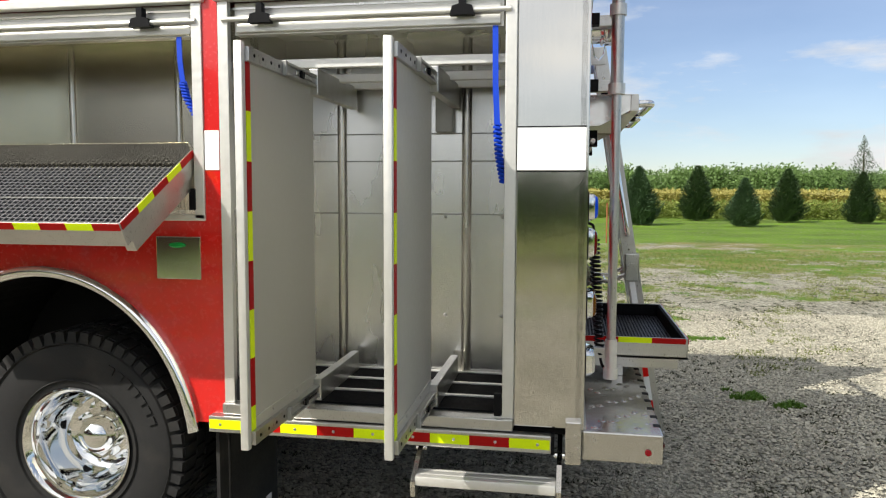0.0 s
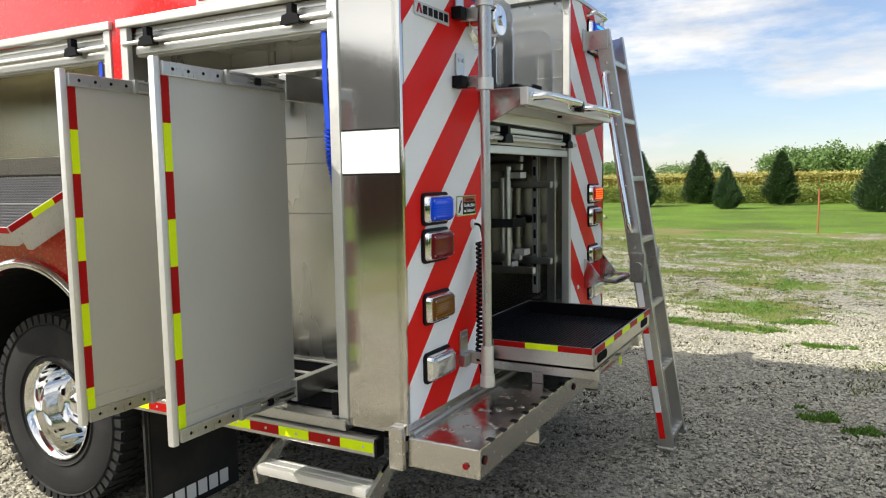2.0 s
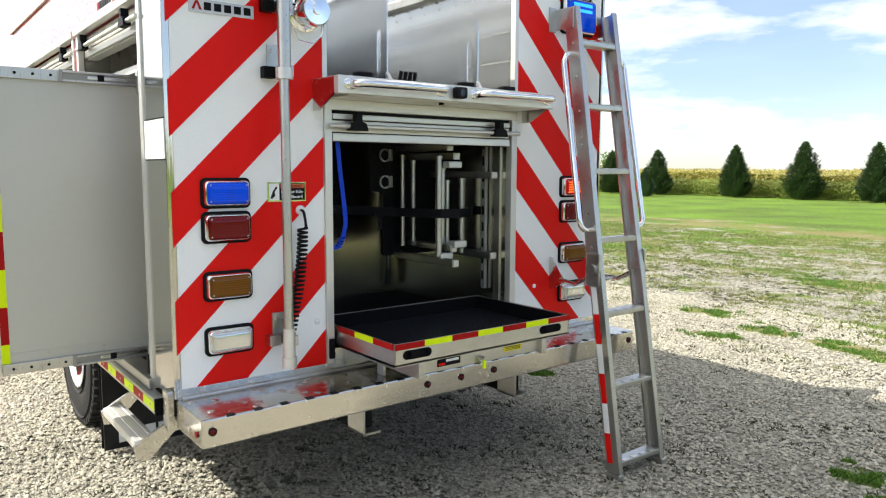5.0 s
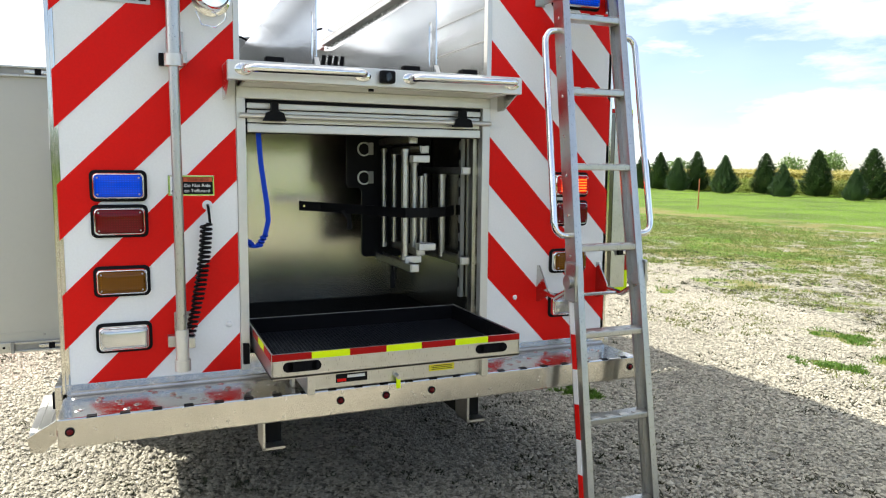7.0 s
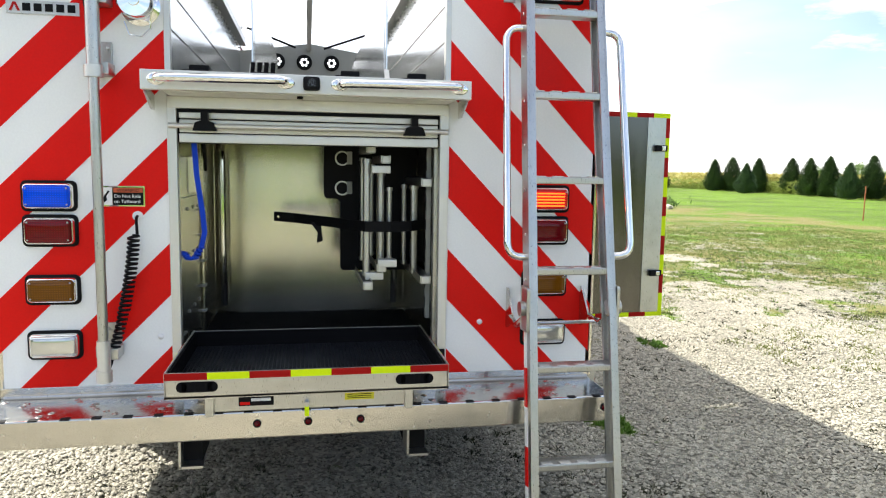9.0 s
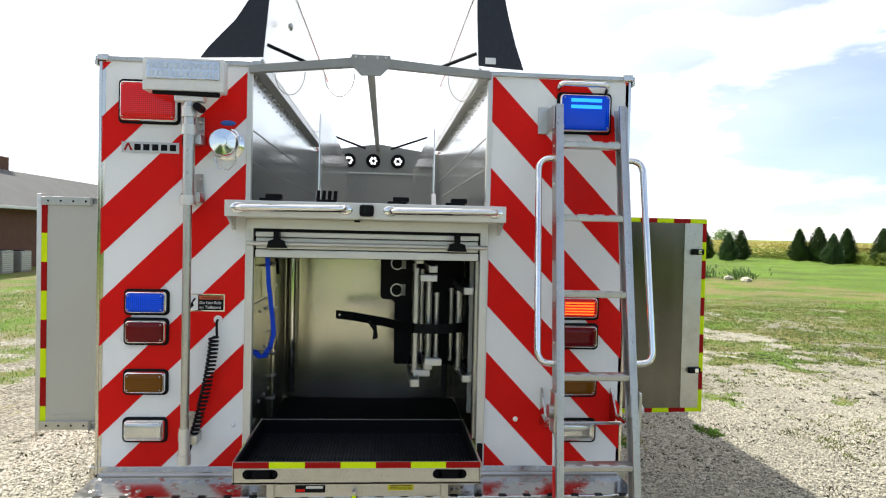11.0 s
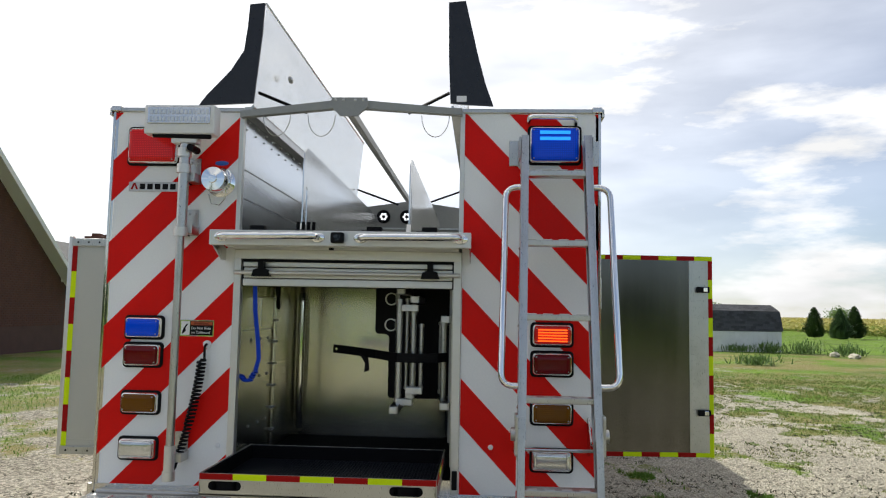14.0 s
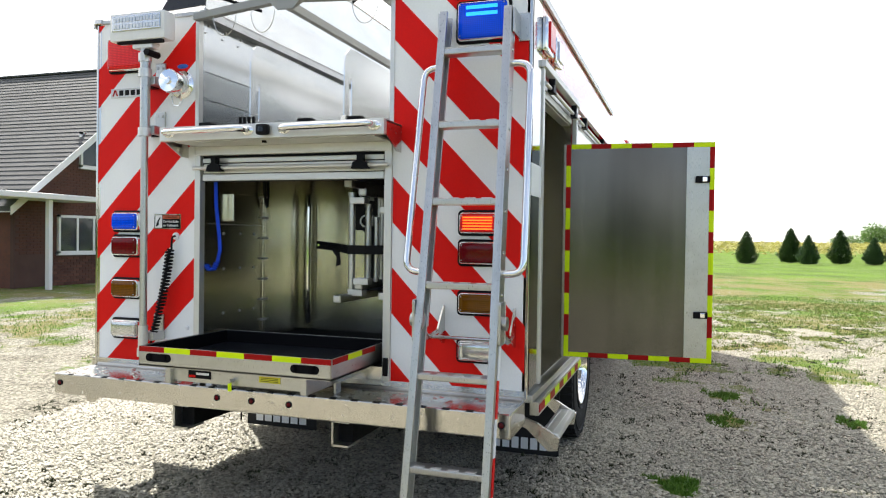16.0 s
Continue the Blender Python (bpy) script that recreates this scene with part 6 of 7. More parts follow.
for k in range(9):
    part("rail_slot", box(-0.192, -0.178, 4.157, 4.161, 1.0 + k * 0.09, 1.05 + k * 0.09), "black", board)
strap = [(-0.65, 3.46, 1.39), (-0.60, 3.56, 1.385), (-0.42, 3.74, 1.377), (-0.21, 3.885, 1.373), (-0.19, 4.0, 1.373), (-0.22, 4.1, 1.375), (-0.30, 4.178, 1.378)]
bm = bmesh.new()
rows = [[bm.verts.new((x + dx, y, z + dz)) for dx, dz in ((-0.004, -0.024), (0.004, -0.024), (0.004, 0.024), (-0.004, 0.024))] for x, y, z in strap]
for a, b in zip(rows, rows[1:]):
    for k in range(4):
        bm.faces.new((a[k], a[(k + 1) % 4], b[(k + 1) % 4], b[k]))
bm.faces.new(rows[0])
bm.faces.new(rows[-1][::-1])
part("strap", bm, "black", board, "flat black rubber strap")
part("strap_tail", prism([(3.64, 1.37), (3.69, 1.37), (3.70, 1.28), (3.67, 1.27), (3.675, 1.32)], "x", -0.50, -0.492), "black", board, "loose end of the strap")
part("strap_pin", rod((-0.65, 3.478, 1.389), (-0.63, 3.482, 1.389), 0.006, 8), "chrome", board)

# ---- pull-out tool panels on the near side ----
def tool_panel(x, group="pull-out tool panels"):
    p = thing("pull_out_board", (x, 2.1, 0.745), "grey aluminium tool board slid out, edged with tape", "tool board", group)
    y0, y1, z0, z1 = 1.862, 2.485, 0.748, 2.02
    part("sheet", box(x - 0.008, x + 0.004, y0 + 0.02, y1, z0 + 0.02, z1 - 0.02), "panel", p, "matt aluminium sheet")
    part("front_edge", box(x - 0.022, x + 0.006, y0, y0 + 0.026, z0 - 0.005, z1 + 0.005, 0.006), "alu_w", p, "pale rounded front edge", True)
    for xs, o in ((x + 0.004, 1), (x - 0.008, -1)):
        taped(p, (xs, y0 + 0.027, z1 - 0.049), (xs, y0 + 0.027, z1 - 1.141), (0, 0.03, 0), (o, 0, 0), 0.156, 1)
        taped(p, (xs, y0 + 0.027, z1 - 1.141), (xs, y0 + 0.027, z1 - 1.225), (0, 0.03, 0), (o, 0, 0), 0.156, 0)
    for z, zr in ((z0 + 0.005, 0.80), (z1 - 0.055, 1.965)):
        g = part("slide", box(x + 0.004, x + 0.018, y0 + 0.026, 2.50, z, z + 0.046, 0.003), "alu", p, "telescopic slide with oval holes")
        part("slide_back", box(x - 0.02, x - 0.008, y0 + 0.026, 2.50, z, z + 0.046, 0.003), "alu", g)
        part("slide_channel", box(x + 0.018, x + 0.022, 2.16, 2.62, z + 0.004, z + 0.044), "grey", g, "grey runner of the slide, darker than its lips")
        for za in (z + 0.0, z + 0.037):
            part("slide_lip", box(x + 0.018, x + 0.031, 2.16, 2.62, za, za + 0.009, 0.002), "alu", g, "bright rolled lip")
        part("inner_runner", box(x + 0.022, x + 0.027, 2.26, 2.60, z + 0.015, z + 0.030, 0.002), "steel_v", g, "bright inner runner")
        part("slide_end", box(x + 0.018, x + 0.033, 2.15, 2.165, z - 0.002, z + 0.048, 0.002), "grey", g)
        for k in range(4):
            part("slide_hole", rod((x + 0.0175, y0 + 0.065 + k * 0.065, z + 0.023), (x + 0.0192, y0 + 0.065 + k * 0.065, z + 0.023), 0.006, 10), "chassis", g)
        part("carrier", box(x + 0.0, x + 0.035, 2.46, 2.98, z - 0.03, z + 0.07, 0.004), "alu", p, "aluminium carrier rail fixed in the compartment")
        part("stop_block", box(x + 0.022, x + 0.034, 2.30, 2.325, z + 0.010, z + 0.036, 0.002), "black", g)
    part("pressed_line", box(x + 0.004, x + 0.008, y0 + 0.06, y1 - 0.01, z0 + 0.085, z0 + 0.092, 0.0015), "panel", p)
    for yy in (y0 + 0.2, y0 + 0.42):
        part("rivet", ball((x + 0.005, yy, z0 + 0.075), 0.006, None, (0.5, 1, 1), 8, 5), "alu", p)
    part("tape_patch", box(x - 0.023, x - 0.022, y0 + 0.004, y0 + 0.022, z0 + 0.05, z0 + 0.09), "lime", p)
    return p


tool_panel(-0.585)
tool_panel(-1.055)

# ---- drop-down tray over the wheel ----
drop = thing("drop_down_tray", (-2.2, 2.2, 1.38), "aluminium drop-down tray over the wheel with black mesh mat", "tray")
ang = math.atan2(0.262, 0.47)
tm = Matrix.Translation((0, 2.43, 1.655)) @ Euler((ang, 0, 0)).to_matrix().to_4x4()
part("tray_floor", box(-2.9, -1.515, -0.54, 0.02, -0.008, 0.0, 0, None, tm), "alu", drop, "bent aluminium floor")
part("end_plate", box(-1.521, -1.513, -0.54, 0.02, -0.01, 0.078, 0.002, None, tm), "alu", drop, "aluminium end plate")
part("front_plate", box(-2.9, -1.513, -0.546, -0.538, -0.01, 0.078, 0.002, None, tm), "alu", drop, "aluminium front plate")
part("back_plate", box(-2.9, -1.52, 0.0, 0.008, 0.0, 0.11, 0.002, None, tm), "inner", drop, "upright back plate")
part("slide_channel", box(-1.56, -1.522, -0.50, 0.05, -0.06, -0.012, 0.003, None, tm), "alu", drop, "slide channel under the tray")
out3 = tm.to_3x3()
taped(drop, tm @ Vector((-1.515, -0.546, 0.052)), tm @ Vector((-2.9, -0.546, 0.052)), out3 @ Vector((0, 0, 0.026)), out3 @ Vector((0, -1, 0)), 0.10, 1)
taped(drop, tm @ Vector((-1.513, -0.54, 0.052)), tm @ Vector((-1.513, 0.0, 0.052)), out3 @ Vector((0, 0, 0.026)), out3 @ Vector((1, 0, 0)), 0.11, 1)
bm = bmesh.new()
for i in range(57):
    x = -2.88 + i * 0.0238
    box(x, x + 0.0055, -0.53, -0.01, 0.006, 0.014, 0, bm, tm)
for j in range(22):
    y = -0.53 + j * 0.024
    box(-2.89, -1.53, y, y + 0.0055, 0.006, 0.013, 0, bm, tm)
tagged(part("mesh_mat", bm, "mesh", drop, "black plastic mesh mat"), kind="stuff")
part("mat_base", box(-2.89, -1.53, -0.53, -0.01, 0.0015, 0.005, 0, None, tm), "chassis", drop)
part("mesh_joint", box(-2.89, -1.53, -0.27, -0.264, 0.013, 0.017, 0, None, tm), "grey", drop)

# ---- folding step under the near side and its twin ----
def side_step(y, s):
    st = thing("folding_step", (-0.34, y, 0.46), "bright aluminium folding step hung below the body", "step", "folding side steps")
    part("tread", box(-0.60, -0.09, *sorted((y - s * 0.05, y + s * 0.04)), 0.497, 0.535, 0.010), "alu_w", st, "bright ribbed tread", True)
    for k in range(2):
        part("tread_rib", rod((-0.58, y + s * (-0.02 + 0.04 * k), 0.534), (-0.11, y + s * (-0.02 + 0.04 * k), 0.534), 0.003, 6), "alu_w", st)
    for x in (-0.615, -0.09):
        bm = prism([(y - s * 0.045, 0.455), (y - s * 0.055, 0.515), (y + s * 0.05, 0.575), (y + s * 0.26, 0.655), (y + s * 0.26, 0.615), (y + s * 0.10, 0.545), (y + s * 0.0, 0.45)], "x", x, x + 0.018)
        part("step_arm", bm, "plate", st, "pressed steel arm")
        part("arm_pin", rod((x - 0.012, y + s * 0.12, 0.585), (x + 0.03, y + s * 0.12, 0.585), 0.012, 10), "chrome", st, "", True)


side_step(2.315, 1)
side_step(4.995, -1)

# ---- light mast ----
mast = thing("light_mast", (0.1, 2.83, 0.80), "telescopic light mast with white flood light on rear panel", "light mast")
PX, PY = 0.120, 2.838
part("lower_pole", rod((PX, PY, 0.80), (PX, PY, 2.0), 0.019, 16), "alu", mast, "satin aluminium pole", True)
part("upper_pole", rod((PX, PY + 0.002, 1.97), (PX, PY + 0.002, 2.44), 0.026, 16), "alu", mast, "wider upper tube", True)
part("foot_socket", rod((PX, PY, 0.79), (PX, PY, 0.95), 0.025, 16), "alu_w", mast, "foot socket", True)
part("foot_cap", rod((PX, PY, 0.785), (PX, PY, 0.83), 0.030, 16), "alu_w", mast, "", True)
for z in (1.985, 2.30, 2.38):
    part("collar", rod((PX, PY, z - 0.022), (PX, PY, z + 0.022), 0.034, 16), "alu_w", mast, "clamp collar", True)
for z0, z1, zc in ((1.977, 2.111, 2.0), (2.24, 2.375, 2.262), (0.87, 1.0, 0.89)):
    b = part("wall_bracket", box(0.0026, 0.012, 2.815, 2.88, z0, z1, 0.003), "alu", mast, "bolted aluminium bracket")
    part("bracket_arm", box(0.01, PX - 0.015, PY + 0.005, PY + 0.05, zc - 0.022, zc + 0.022, 0.003), "alu", b)
    part("bracket_pad", box(0.0026, 0.045, PY - 0.05, PY - 0.0, zc - 0.026, zc + 0.02, 0.003), "black" if zc > 1 else "alu", b)
    for y in (2.832, 2.864):
        part("bolt", ball((0.013, y, z1 - 0.025), 0.008, None, (0.5, 1, 1), 8, 5), "alu", b)
knob = part("tilt_head", box(PX - 0.03, PX + 0.03, PY - 0.06, PY + 0.07, 2.425, 2.455, 0.006), "lamp_body", mast, "white tilting head")
part("tilt_knob", rod((PX - 0.045, PY + 0.045, 2.40), (PX + 0.045, PY + 0.045, 2.40), 0.018, 12), "black", knob)
part("handle_bar", rod((PX + 0.03, PY - 0.15, 2.462), (PX + 0.03, PY + 0.14, 2.455), 0.012, 10), "black", mast, "black handle", True)
lamp = part("flood_light", box(PX - 0.04, PX + 0.05, 2.645, 3.0, 2.465, 2.612, 0.012), "lamp_body", mast, "white cast flood light housing", True)
part("lamp_glass", box(PX + 0.05, PX + 0.056, 2.665, 2.98, 2.515, 2.60, 0.004), "lens_clear", lamp, "clear lamp glass")
for k in range(14):
    for r in range(2):
        y = 2.68 + k * 0.0215
        part("diode", box(PX + 0.056, PX + 0.060, y, y + 0.014, 2.527 + r * 0.036, 2.549 + r * 0.036), "lens_white", lamp)
# the coiled cord
turns, pts = 26, []
for k in range(turns * 8 + 1):
    f = k / (turns * 8)
    cx, cy, cz = 0.045 + 0.03 * f, 2.945 - 0.085 * f ** 1.6, 1.36 - 0.48 * f
    a = math.tau * k / 8
    r = 0.020 if f < 0.65 else 0.017
    pts.append((cx + r * math.cos(a), cy + r * math.sin(a), cz))
cord = thing("coiled_cord", (0.05, 2.93, 0.88), "black coiled power cord hanging on the rear panel", "cord")
part("coil", pipe(pts, 0.0058, 5), "black", cord, "", True)
part("lead", pipe(bend([(0.004, 2.955, 1.432), (0.04, 2.955, 1.43), (0.05, 2.96, 1.36)], 0.02), 0.006, 6), "black", cord, "", True)
part("lead", pipe(bend([(0.075, 2.862, 0.88), (0.085, 2.85, 0.83), (PX, PY, 0.81)], 0.02), 0.006, 6), "black", cord, "", True)

# ---- pull straps ----
def pull_strap(pts, label, hang):
    s = thing("pull_strap", pts[0], label, "strap", "blue pull straps")
    own = bmesh.new()
    rows = []
    h = Vector(hang)
    t = Vector((h.y, h.x, 0)) * 0.002
    for p in pts:
        p = Vector(p)
        rows.append([own.verts.new(q) for q in (p + h * 0.0105 + t, p - h * 0.0105 + t, p - h * 0.0105 - t, p + h * 0.0105 - t)])
    for a, b in zip(rows, rows[1:]):
        for k in range(4):
            own.faces.new((a[k], a[(k + 1) % 4], b[(k + 1) % 4], b[k]))
    own.faces.new(rows[0])
    own.faces.new(rows[-1][::-1])
    part("webbing", own, "blue", s, "flat blue webbing")
    return s


def coil(s, pts, r=0.012, turns=14):
    out = []
    P = [Vector(p) for p in pts]
    for k in range(turns * 7):
        f = k / (turns * 7 - 1) * (len(P) - 1)
        i = min(int(f), len(P) - 2)
        c = P[i].lerp(P[i + 1], f - i)
        a = math.tau * k / 7
        out.append(c + Vector((r * math.cos(a), r * math.sin(a), 0)))
    part("shock_coil", pipe(out, 0.006, 5), "blue", s, "ruched elastic end", True)


s = pull_strap([(-0.335, 2.425, 2.165), (-0.332, 2.42, 1.95), (-0.325, 2.42, 1.81)], "blue pull strap hanging from the shutter", (1, 0, 0))
coil(s, [(-0.325, 2.42, 1.81), (-0.318, 2.42, 1.70), (-0.30, 2.425, 1.60)])
s = pull_strap([(-1.575, 2.425, 2.165), (-1.57, 2.42, 2.07), (-1.56, 2.42, 1.99)], "blue pull strap with a ruched end", (1, 0, 0))
coil(s, [(-1.56, 2.42, 1.99), (-1.545, 2.42, 1.93), (-1.51, 2.425, 1.86)], turns=10)
s = pull_strap([(-0.045, 3.17, 1.728), (-0.04, 3.178, 1.60), (-0.04, 3.20, 1.43), (-0.04, 3.205, 1.36), (-0.04, 3.19, 1.30)], "blue pull strap looped inside the rear opening", (0, 1, 0))
coil(s, [(-0.04, 3.19, 1.30), (-0.04, 3.165, 1.255), (-0.04, 3.14, 1.25), (-0.04, 3.115, 1.28)], turns=10)
pull_strap([(-0.33, 4.885, 2.2), (-0.33, 4.885, 1.9), (-0.335, 4.885, 1.7)], "blue pull strap at the far opening", (1, 0, 0))

# ---- access ladder ----
lad = thing("access_ladder", (0.3, 4.72, 0.0), "folding aluminium access ladder let down to the ground with grab rails", "ladder")


def lad_x(z):
    return 0.105 + (2.45 - z) * 0.165 if z > 1.08 else 0.331 + (1.08 - z) * 0.170


def lad_y(z, side):
    return 4.513 - (2.45 - z) * 0.012 if side < 0 else 4.838 + (2.45 - max(z, 1.08)) * 0.012


for side in (-1, 1):
    for z0, z1, w, nm in ((1.06, 2.47, 0.030, "upper_rail"), (0.02, 1.16, 0.026, "lower_rail")):
        p0, p1 = Vector((lad_x(z0), lad_y(z0, side), z0)), Vector((lad_x(z1), lad_y(z1, side), z1))
        if nm == "lower_rail":
            p1 = Vector((lad_x(1.08) - 0.01, lad_y(z1, side), z1))
        d = (p1 - p0)
        zax = d.normalized()
        yax = (Vector((0, 1, 0)) - zax * zax.y).normalized()
        xax = yax.cross(zax)
        m = Matrix(((xax.x, yax.x, zax.x, 0), (xax.y, yax.y, zax.y, 0), (xax.z, yax.z, zax.z, 0), (0, 0, 0, 1)))
        m = Matrix.Translation((p0 + p1) / 2) @ m
        h = d.length / 2
        bm = box(-0.042, 0.042, -0.006, 0.006, -h, h, 0.002, None, m)
        box(0.030, 0.042, *sorted((0.0, -side * w)), -h, h, 0.002, bm, m)
        box(-0.042, -0.030, *sorted((0.0, -side * w)), -h, h, 0.002, bm, m)
        rl = part(nm, bm, "alu", lad, "satin aluminium channel rail")
        if nm == "lower_rail":
            taped(rl, p0 - xax * 0.03 + yax * (side * 0.0065) + zax * 0.06, p0 - xax * 0.03 + yax * (side * 0.0065) + zax * 1.0, xax * 0.034, yax * side, 0.155, 1, ("white", "redtape"))
    zj = 1.085
    part("hinge_knob", rod((lad_x(zj), lad_y(zj, side) - side * 0.02, zj), (lad_x(zj), lad_y(zj, side) + side * 0.035, zj), 0.030, 16), "alu", lad, "round hinge boss", True)
    part("hinge_plate", box(lad_x(zj) - 0.045, lad_x(zj) + 0.045, *sorted((lad_y(zj, side) + side * 0.007, lad_y(zj, side) + side * 0.015)), zj - 0.09, zj + 0.09, 0.01), "alu", lad)
    yr = lad_y(1.7, side) + side * (0.075 if side < 0 else 0.088)
    bar = [(lad_x(2.22) - 0.008, lad_y(2.2, side) + side * 0.005, 2.222), (lad_x(2.22) - 0.012, yr - side * 0.005, 2.222), (lad_x(1.29) + 0.0, yr + side * 0.012, 1.292), (lad_x(1.29) + 0.0, lad_y(1.29, side) + side * 0.005, 1.292)]
    part("grab_rail", pipe(bend(bar, 0.06, 6), 0.0155, 12), "chrome", lad, "bent polished grab rail", True)
    part("top_bracket", box(0.0026, lad_x(2.42) + 0.03, *sorted((lad_y(2.42, side) + side * 0.008, lad_y(2.42, side) + side * 0.016)), 2.36, 2.47, 0.004), "alu", lad, "bracket on the rear panel")
    part("top_flange", box(0.0026, 0.010, *sorted((lad_y(2.42, side) + side * 0.008, lad_y(2.42, side) + side * 0.06)), 2.35, 2.48, 0.004), "alu", lad)
    b = part("stay_bracket", prism([(0.0026, 0.94), (0.0026, 1.12), (0.02, 1.12), (0.10, 1.02), (0.10, 0.98), (0.02, 0.94)], "y", *sorted((lad_y(1, side) - side * 0.01, lad_y(1, side) - side * 0.002))), "plate", lad, "stainless stay bracket")
    part("stay", pipe([(0.09, lad_y(1, side), 1.0), (0.20, lad_y(1, side) + side * 0.006, 0.99), (lad_x(1.06), lad_y(1.06, side), 1.06)], 0.013, 8), "plate", lad, "", True)
    part("rubber_foot", box(lad_x(0.02) - 0.05, lad_x(0.02) + 0.05, lad_y(0, side) - 0.02, lad_y(0, side) + 0.02, 0.0, 0.03, 0.006), "alu", lad, "foot plate")
    for k in range(7):
        z = 1.2 + k * 0.18
        part("rivet", ball((lad_x(z), lad_y(z, side) + side * 0.007, z), 0.008, None, (1, 0.5, 1), 8, 5), "plate", lad)
part("stay_rod", rod((0.17, 4.49, 0.99), (0.17, 4.85, 0.99), 0.008, 8), "plate", lad, "", True)
for z in (2.285, 1.945, 1.60, 1.235, 0.85, 0.47, 0.075):
    x = lad_x(z) + 0.0
    r = part("rung", box(x - 0.038, x + 0.038, lad_y(z, -1) + 0.006, lad_y(z, 1) - 0.006, z - 0.014, z + 0.014, 0.005), "alu", lad, "serrated aluminium rung")
    for k in range(4):
        y = 4.53 + k * 0.075
        part("grip_tooth", box(x + 0.012, x + 0.039, y, y + 0.045, z + 0.014, z + 0.018, 0.002), "alu_w", r, "worn bright grip")

# ---- the brick house ----
HY = -10.7
house = thing("brick_house", (-16.3, -16, 0), "red-brown brick house with a grey shingle gable roof and white trim", "house")
RX, EZ, RZ, LX, RRX = -16.3, 2.45, 6.95, -10.75, -21.85
holes = [(-14.92, -12.9, 3.38, 4.24), (-17.75, -16.42, 3.42, 4.27), (-13.92, -12.15, 0.95, 1.87)]
wallp = prism([(LX, 0), (LX, EZ - 0.05), (RX, RZ - 0.15), (RRX, EZ - 0.05), (RRX, 0)], "y", HY - 0.12, HY)
wall = part("gable_wall", wallp, "mortar", house, "dark red-brown brick gable wall")
part("side_wall", box(LX - 0.2, LX, -26, HY - 0.12, 0, EZ), "brick", house)
part("side_wall", box(RRX, RRX + 0.2, -26, HY - 0.12, 0, EZ), "brick", house)
# roof slopes with courses
sl = math.hypot(RX - LX, RZ - EZ)
for s, ex in ((1, LX), (-1, RRX)):
    u = Vector((ex - RX, 0, EZ - RZ)).normalized()
    nrm = Vector((-u.z * s, 0, u.x * s))
    roof = part("roof", prism([(RX, RZ), (ex + s * 0.45, EZ - 0.36), (ex + s * 0.45, EZ - 0.48), (RX, RZ - 0.14)], "y", -26.4, HY + 0.45), "shingle", house, "weathered grey shingle roof slope")
    for k in range(34):
        a, b = k * 0.218, k * 0.218 + 0.235
        p, q = Vector((RX, 0, RZ)) + u * a, Vector((RX, 0, RZ)) + u * b
        t0, t1 = nrm * 0.004, nrm * 0.022
        bm = prism([((p + t0).x, (p + t0).z), ((q + t1).x, (q + t1).z), ((q + nrm * 0.002).x, (q + nrm * 0.002).z), ((p).x, (p).z)], "y", -26.4, HY + 0.46)
        part("shingle_course", bm, "shingle", roof)
    part("barge_board", prism([(RX, RZ + 0.02), (ex + s * 0.5, EZ - 0.375), (ex + s * 0.5, EZ - 0.58), (RX, RZ - 0.2)], "y", HY + 0.455, HY + 0.49), "trim", house, "white barge board")
    part("soffit", prism([(RX, RZ - 0.15), (ex + s * 0.45, EZ - 0.49), (ex + s * 0.45, EZ - 0.51), (RX, RZ - 0.17)], "y", HY, HY + 0.455), "trim", house)
part("ridge_cap", box(RX - 0.12, RX + 0.12, -26.4, HY + 0.46, RZ - 0.02, RZ + 0.04, 0.02), "shingle", house)


def window(x0, x1, z0, z1, panes):
    w = part("window", box(x0 - 0.06, x1 + 0.06, HY, HY + 0.03, z0 - 0.06, z1 + 0.06, 0.008), "curtain", house, "white-framed window with pale curtains")
    bm = bmesh.new()
    for a, b, c, d in ((x0 - 0.07, x0, z0 - 0.07, z1 + 0.07), (x1, x1 + 0.07, z0 - 0.07, z1 + 0.07), (x0 - 0.07, x1 + 0.07, z1, z1 + 0.07), (x0 - 0.07, x1 + 0.07, z0 - 0.07, z0)):
        box(a, b, HY + 0.0, HY + 0.07, c, d, 0, bm)
    for k in range(1, panes):
        x = x0 + (x1 - x0) * k / panes
        box(x - 0.035, x + 0.035, HY + 0.03, HY + 0.065, z0, z1, 0, bm)
    part("window_frame", bm, "trim", w)
    for k in range(panes):
        a = x0 + (x1 - x0) * k / panes
        part("pane", box(a + 0.035, a + (x1 - x0) / panes - 0.035, HY + 0.04, HY + 0.046, z0, z1), "pane", w)
    part("window_sill", box(x0 - 0.1, x1 + 0.1, HY, HY + 0.10, z0 - 0.12, z0 - 0.065, 0.01), "trim", w)


for x0, x1, z0, z1 in holes:
    window(x0, x1, z0, z1, 2 if x0 < -16 else 3)
bm = prism([(-15.8 + 0.70 * math.cos(radians(22.5 + 45 * k)), 1.35 + 0.70 * math.sin(radians(22.5 + 45 * k))) for k in range(8)], "y", HY, HY + 0.07)
octw = part("octagon_window", bm, "trim", house, "white octagonal window frame with round glass")
part("pane", rod((-15.8, HY + 0.07, 1.35), (-15.8, HY + 0.085, 1.35), 0.52, 32), "pane", octw, "dark round glass", True)
part("glass_back", rod((-15.8, HY + 0.07, 1.35), (-15.8, HY + 0.075, 1.35), 0.50, 32), "black", octw)
part("meter_box", box(-14.82, -14.38, HY, HY + 0.1, 1.0, 1.27, 0.01), "trim", house, "white meter box")
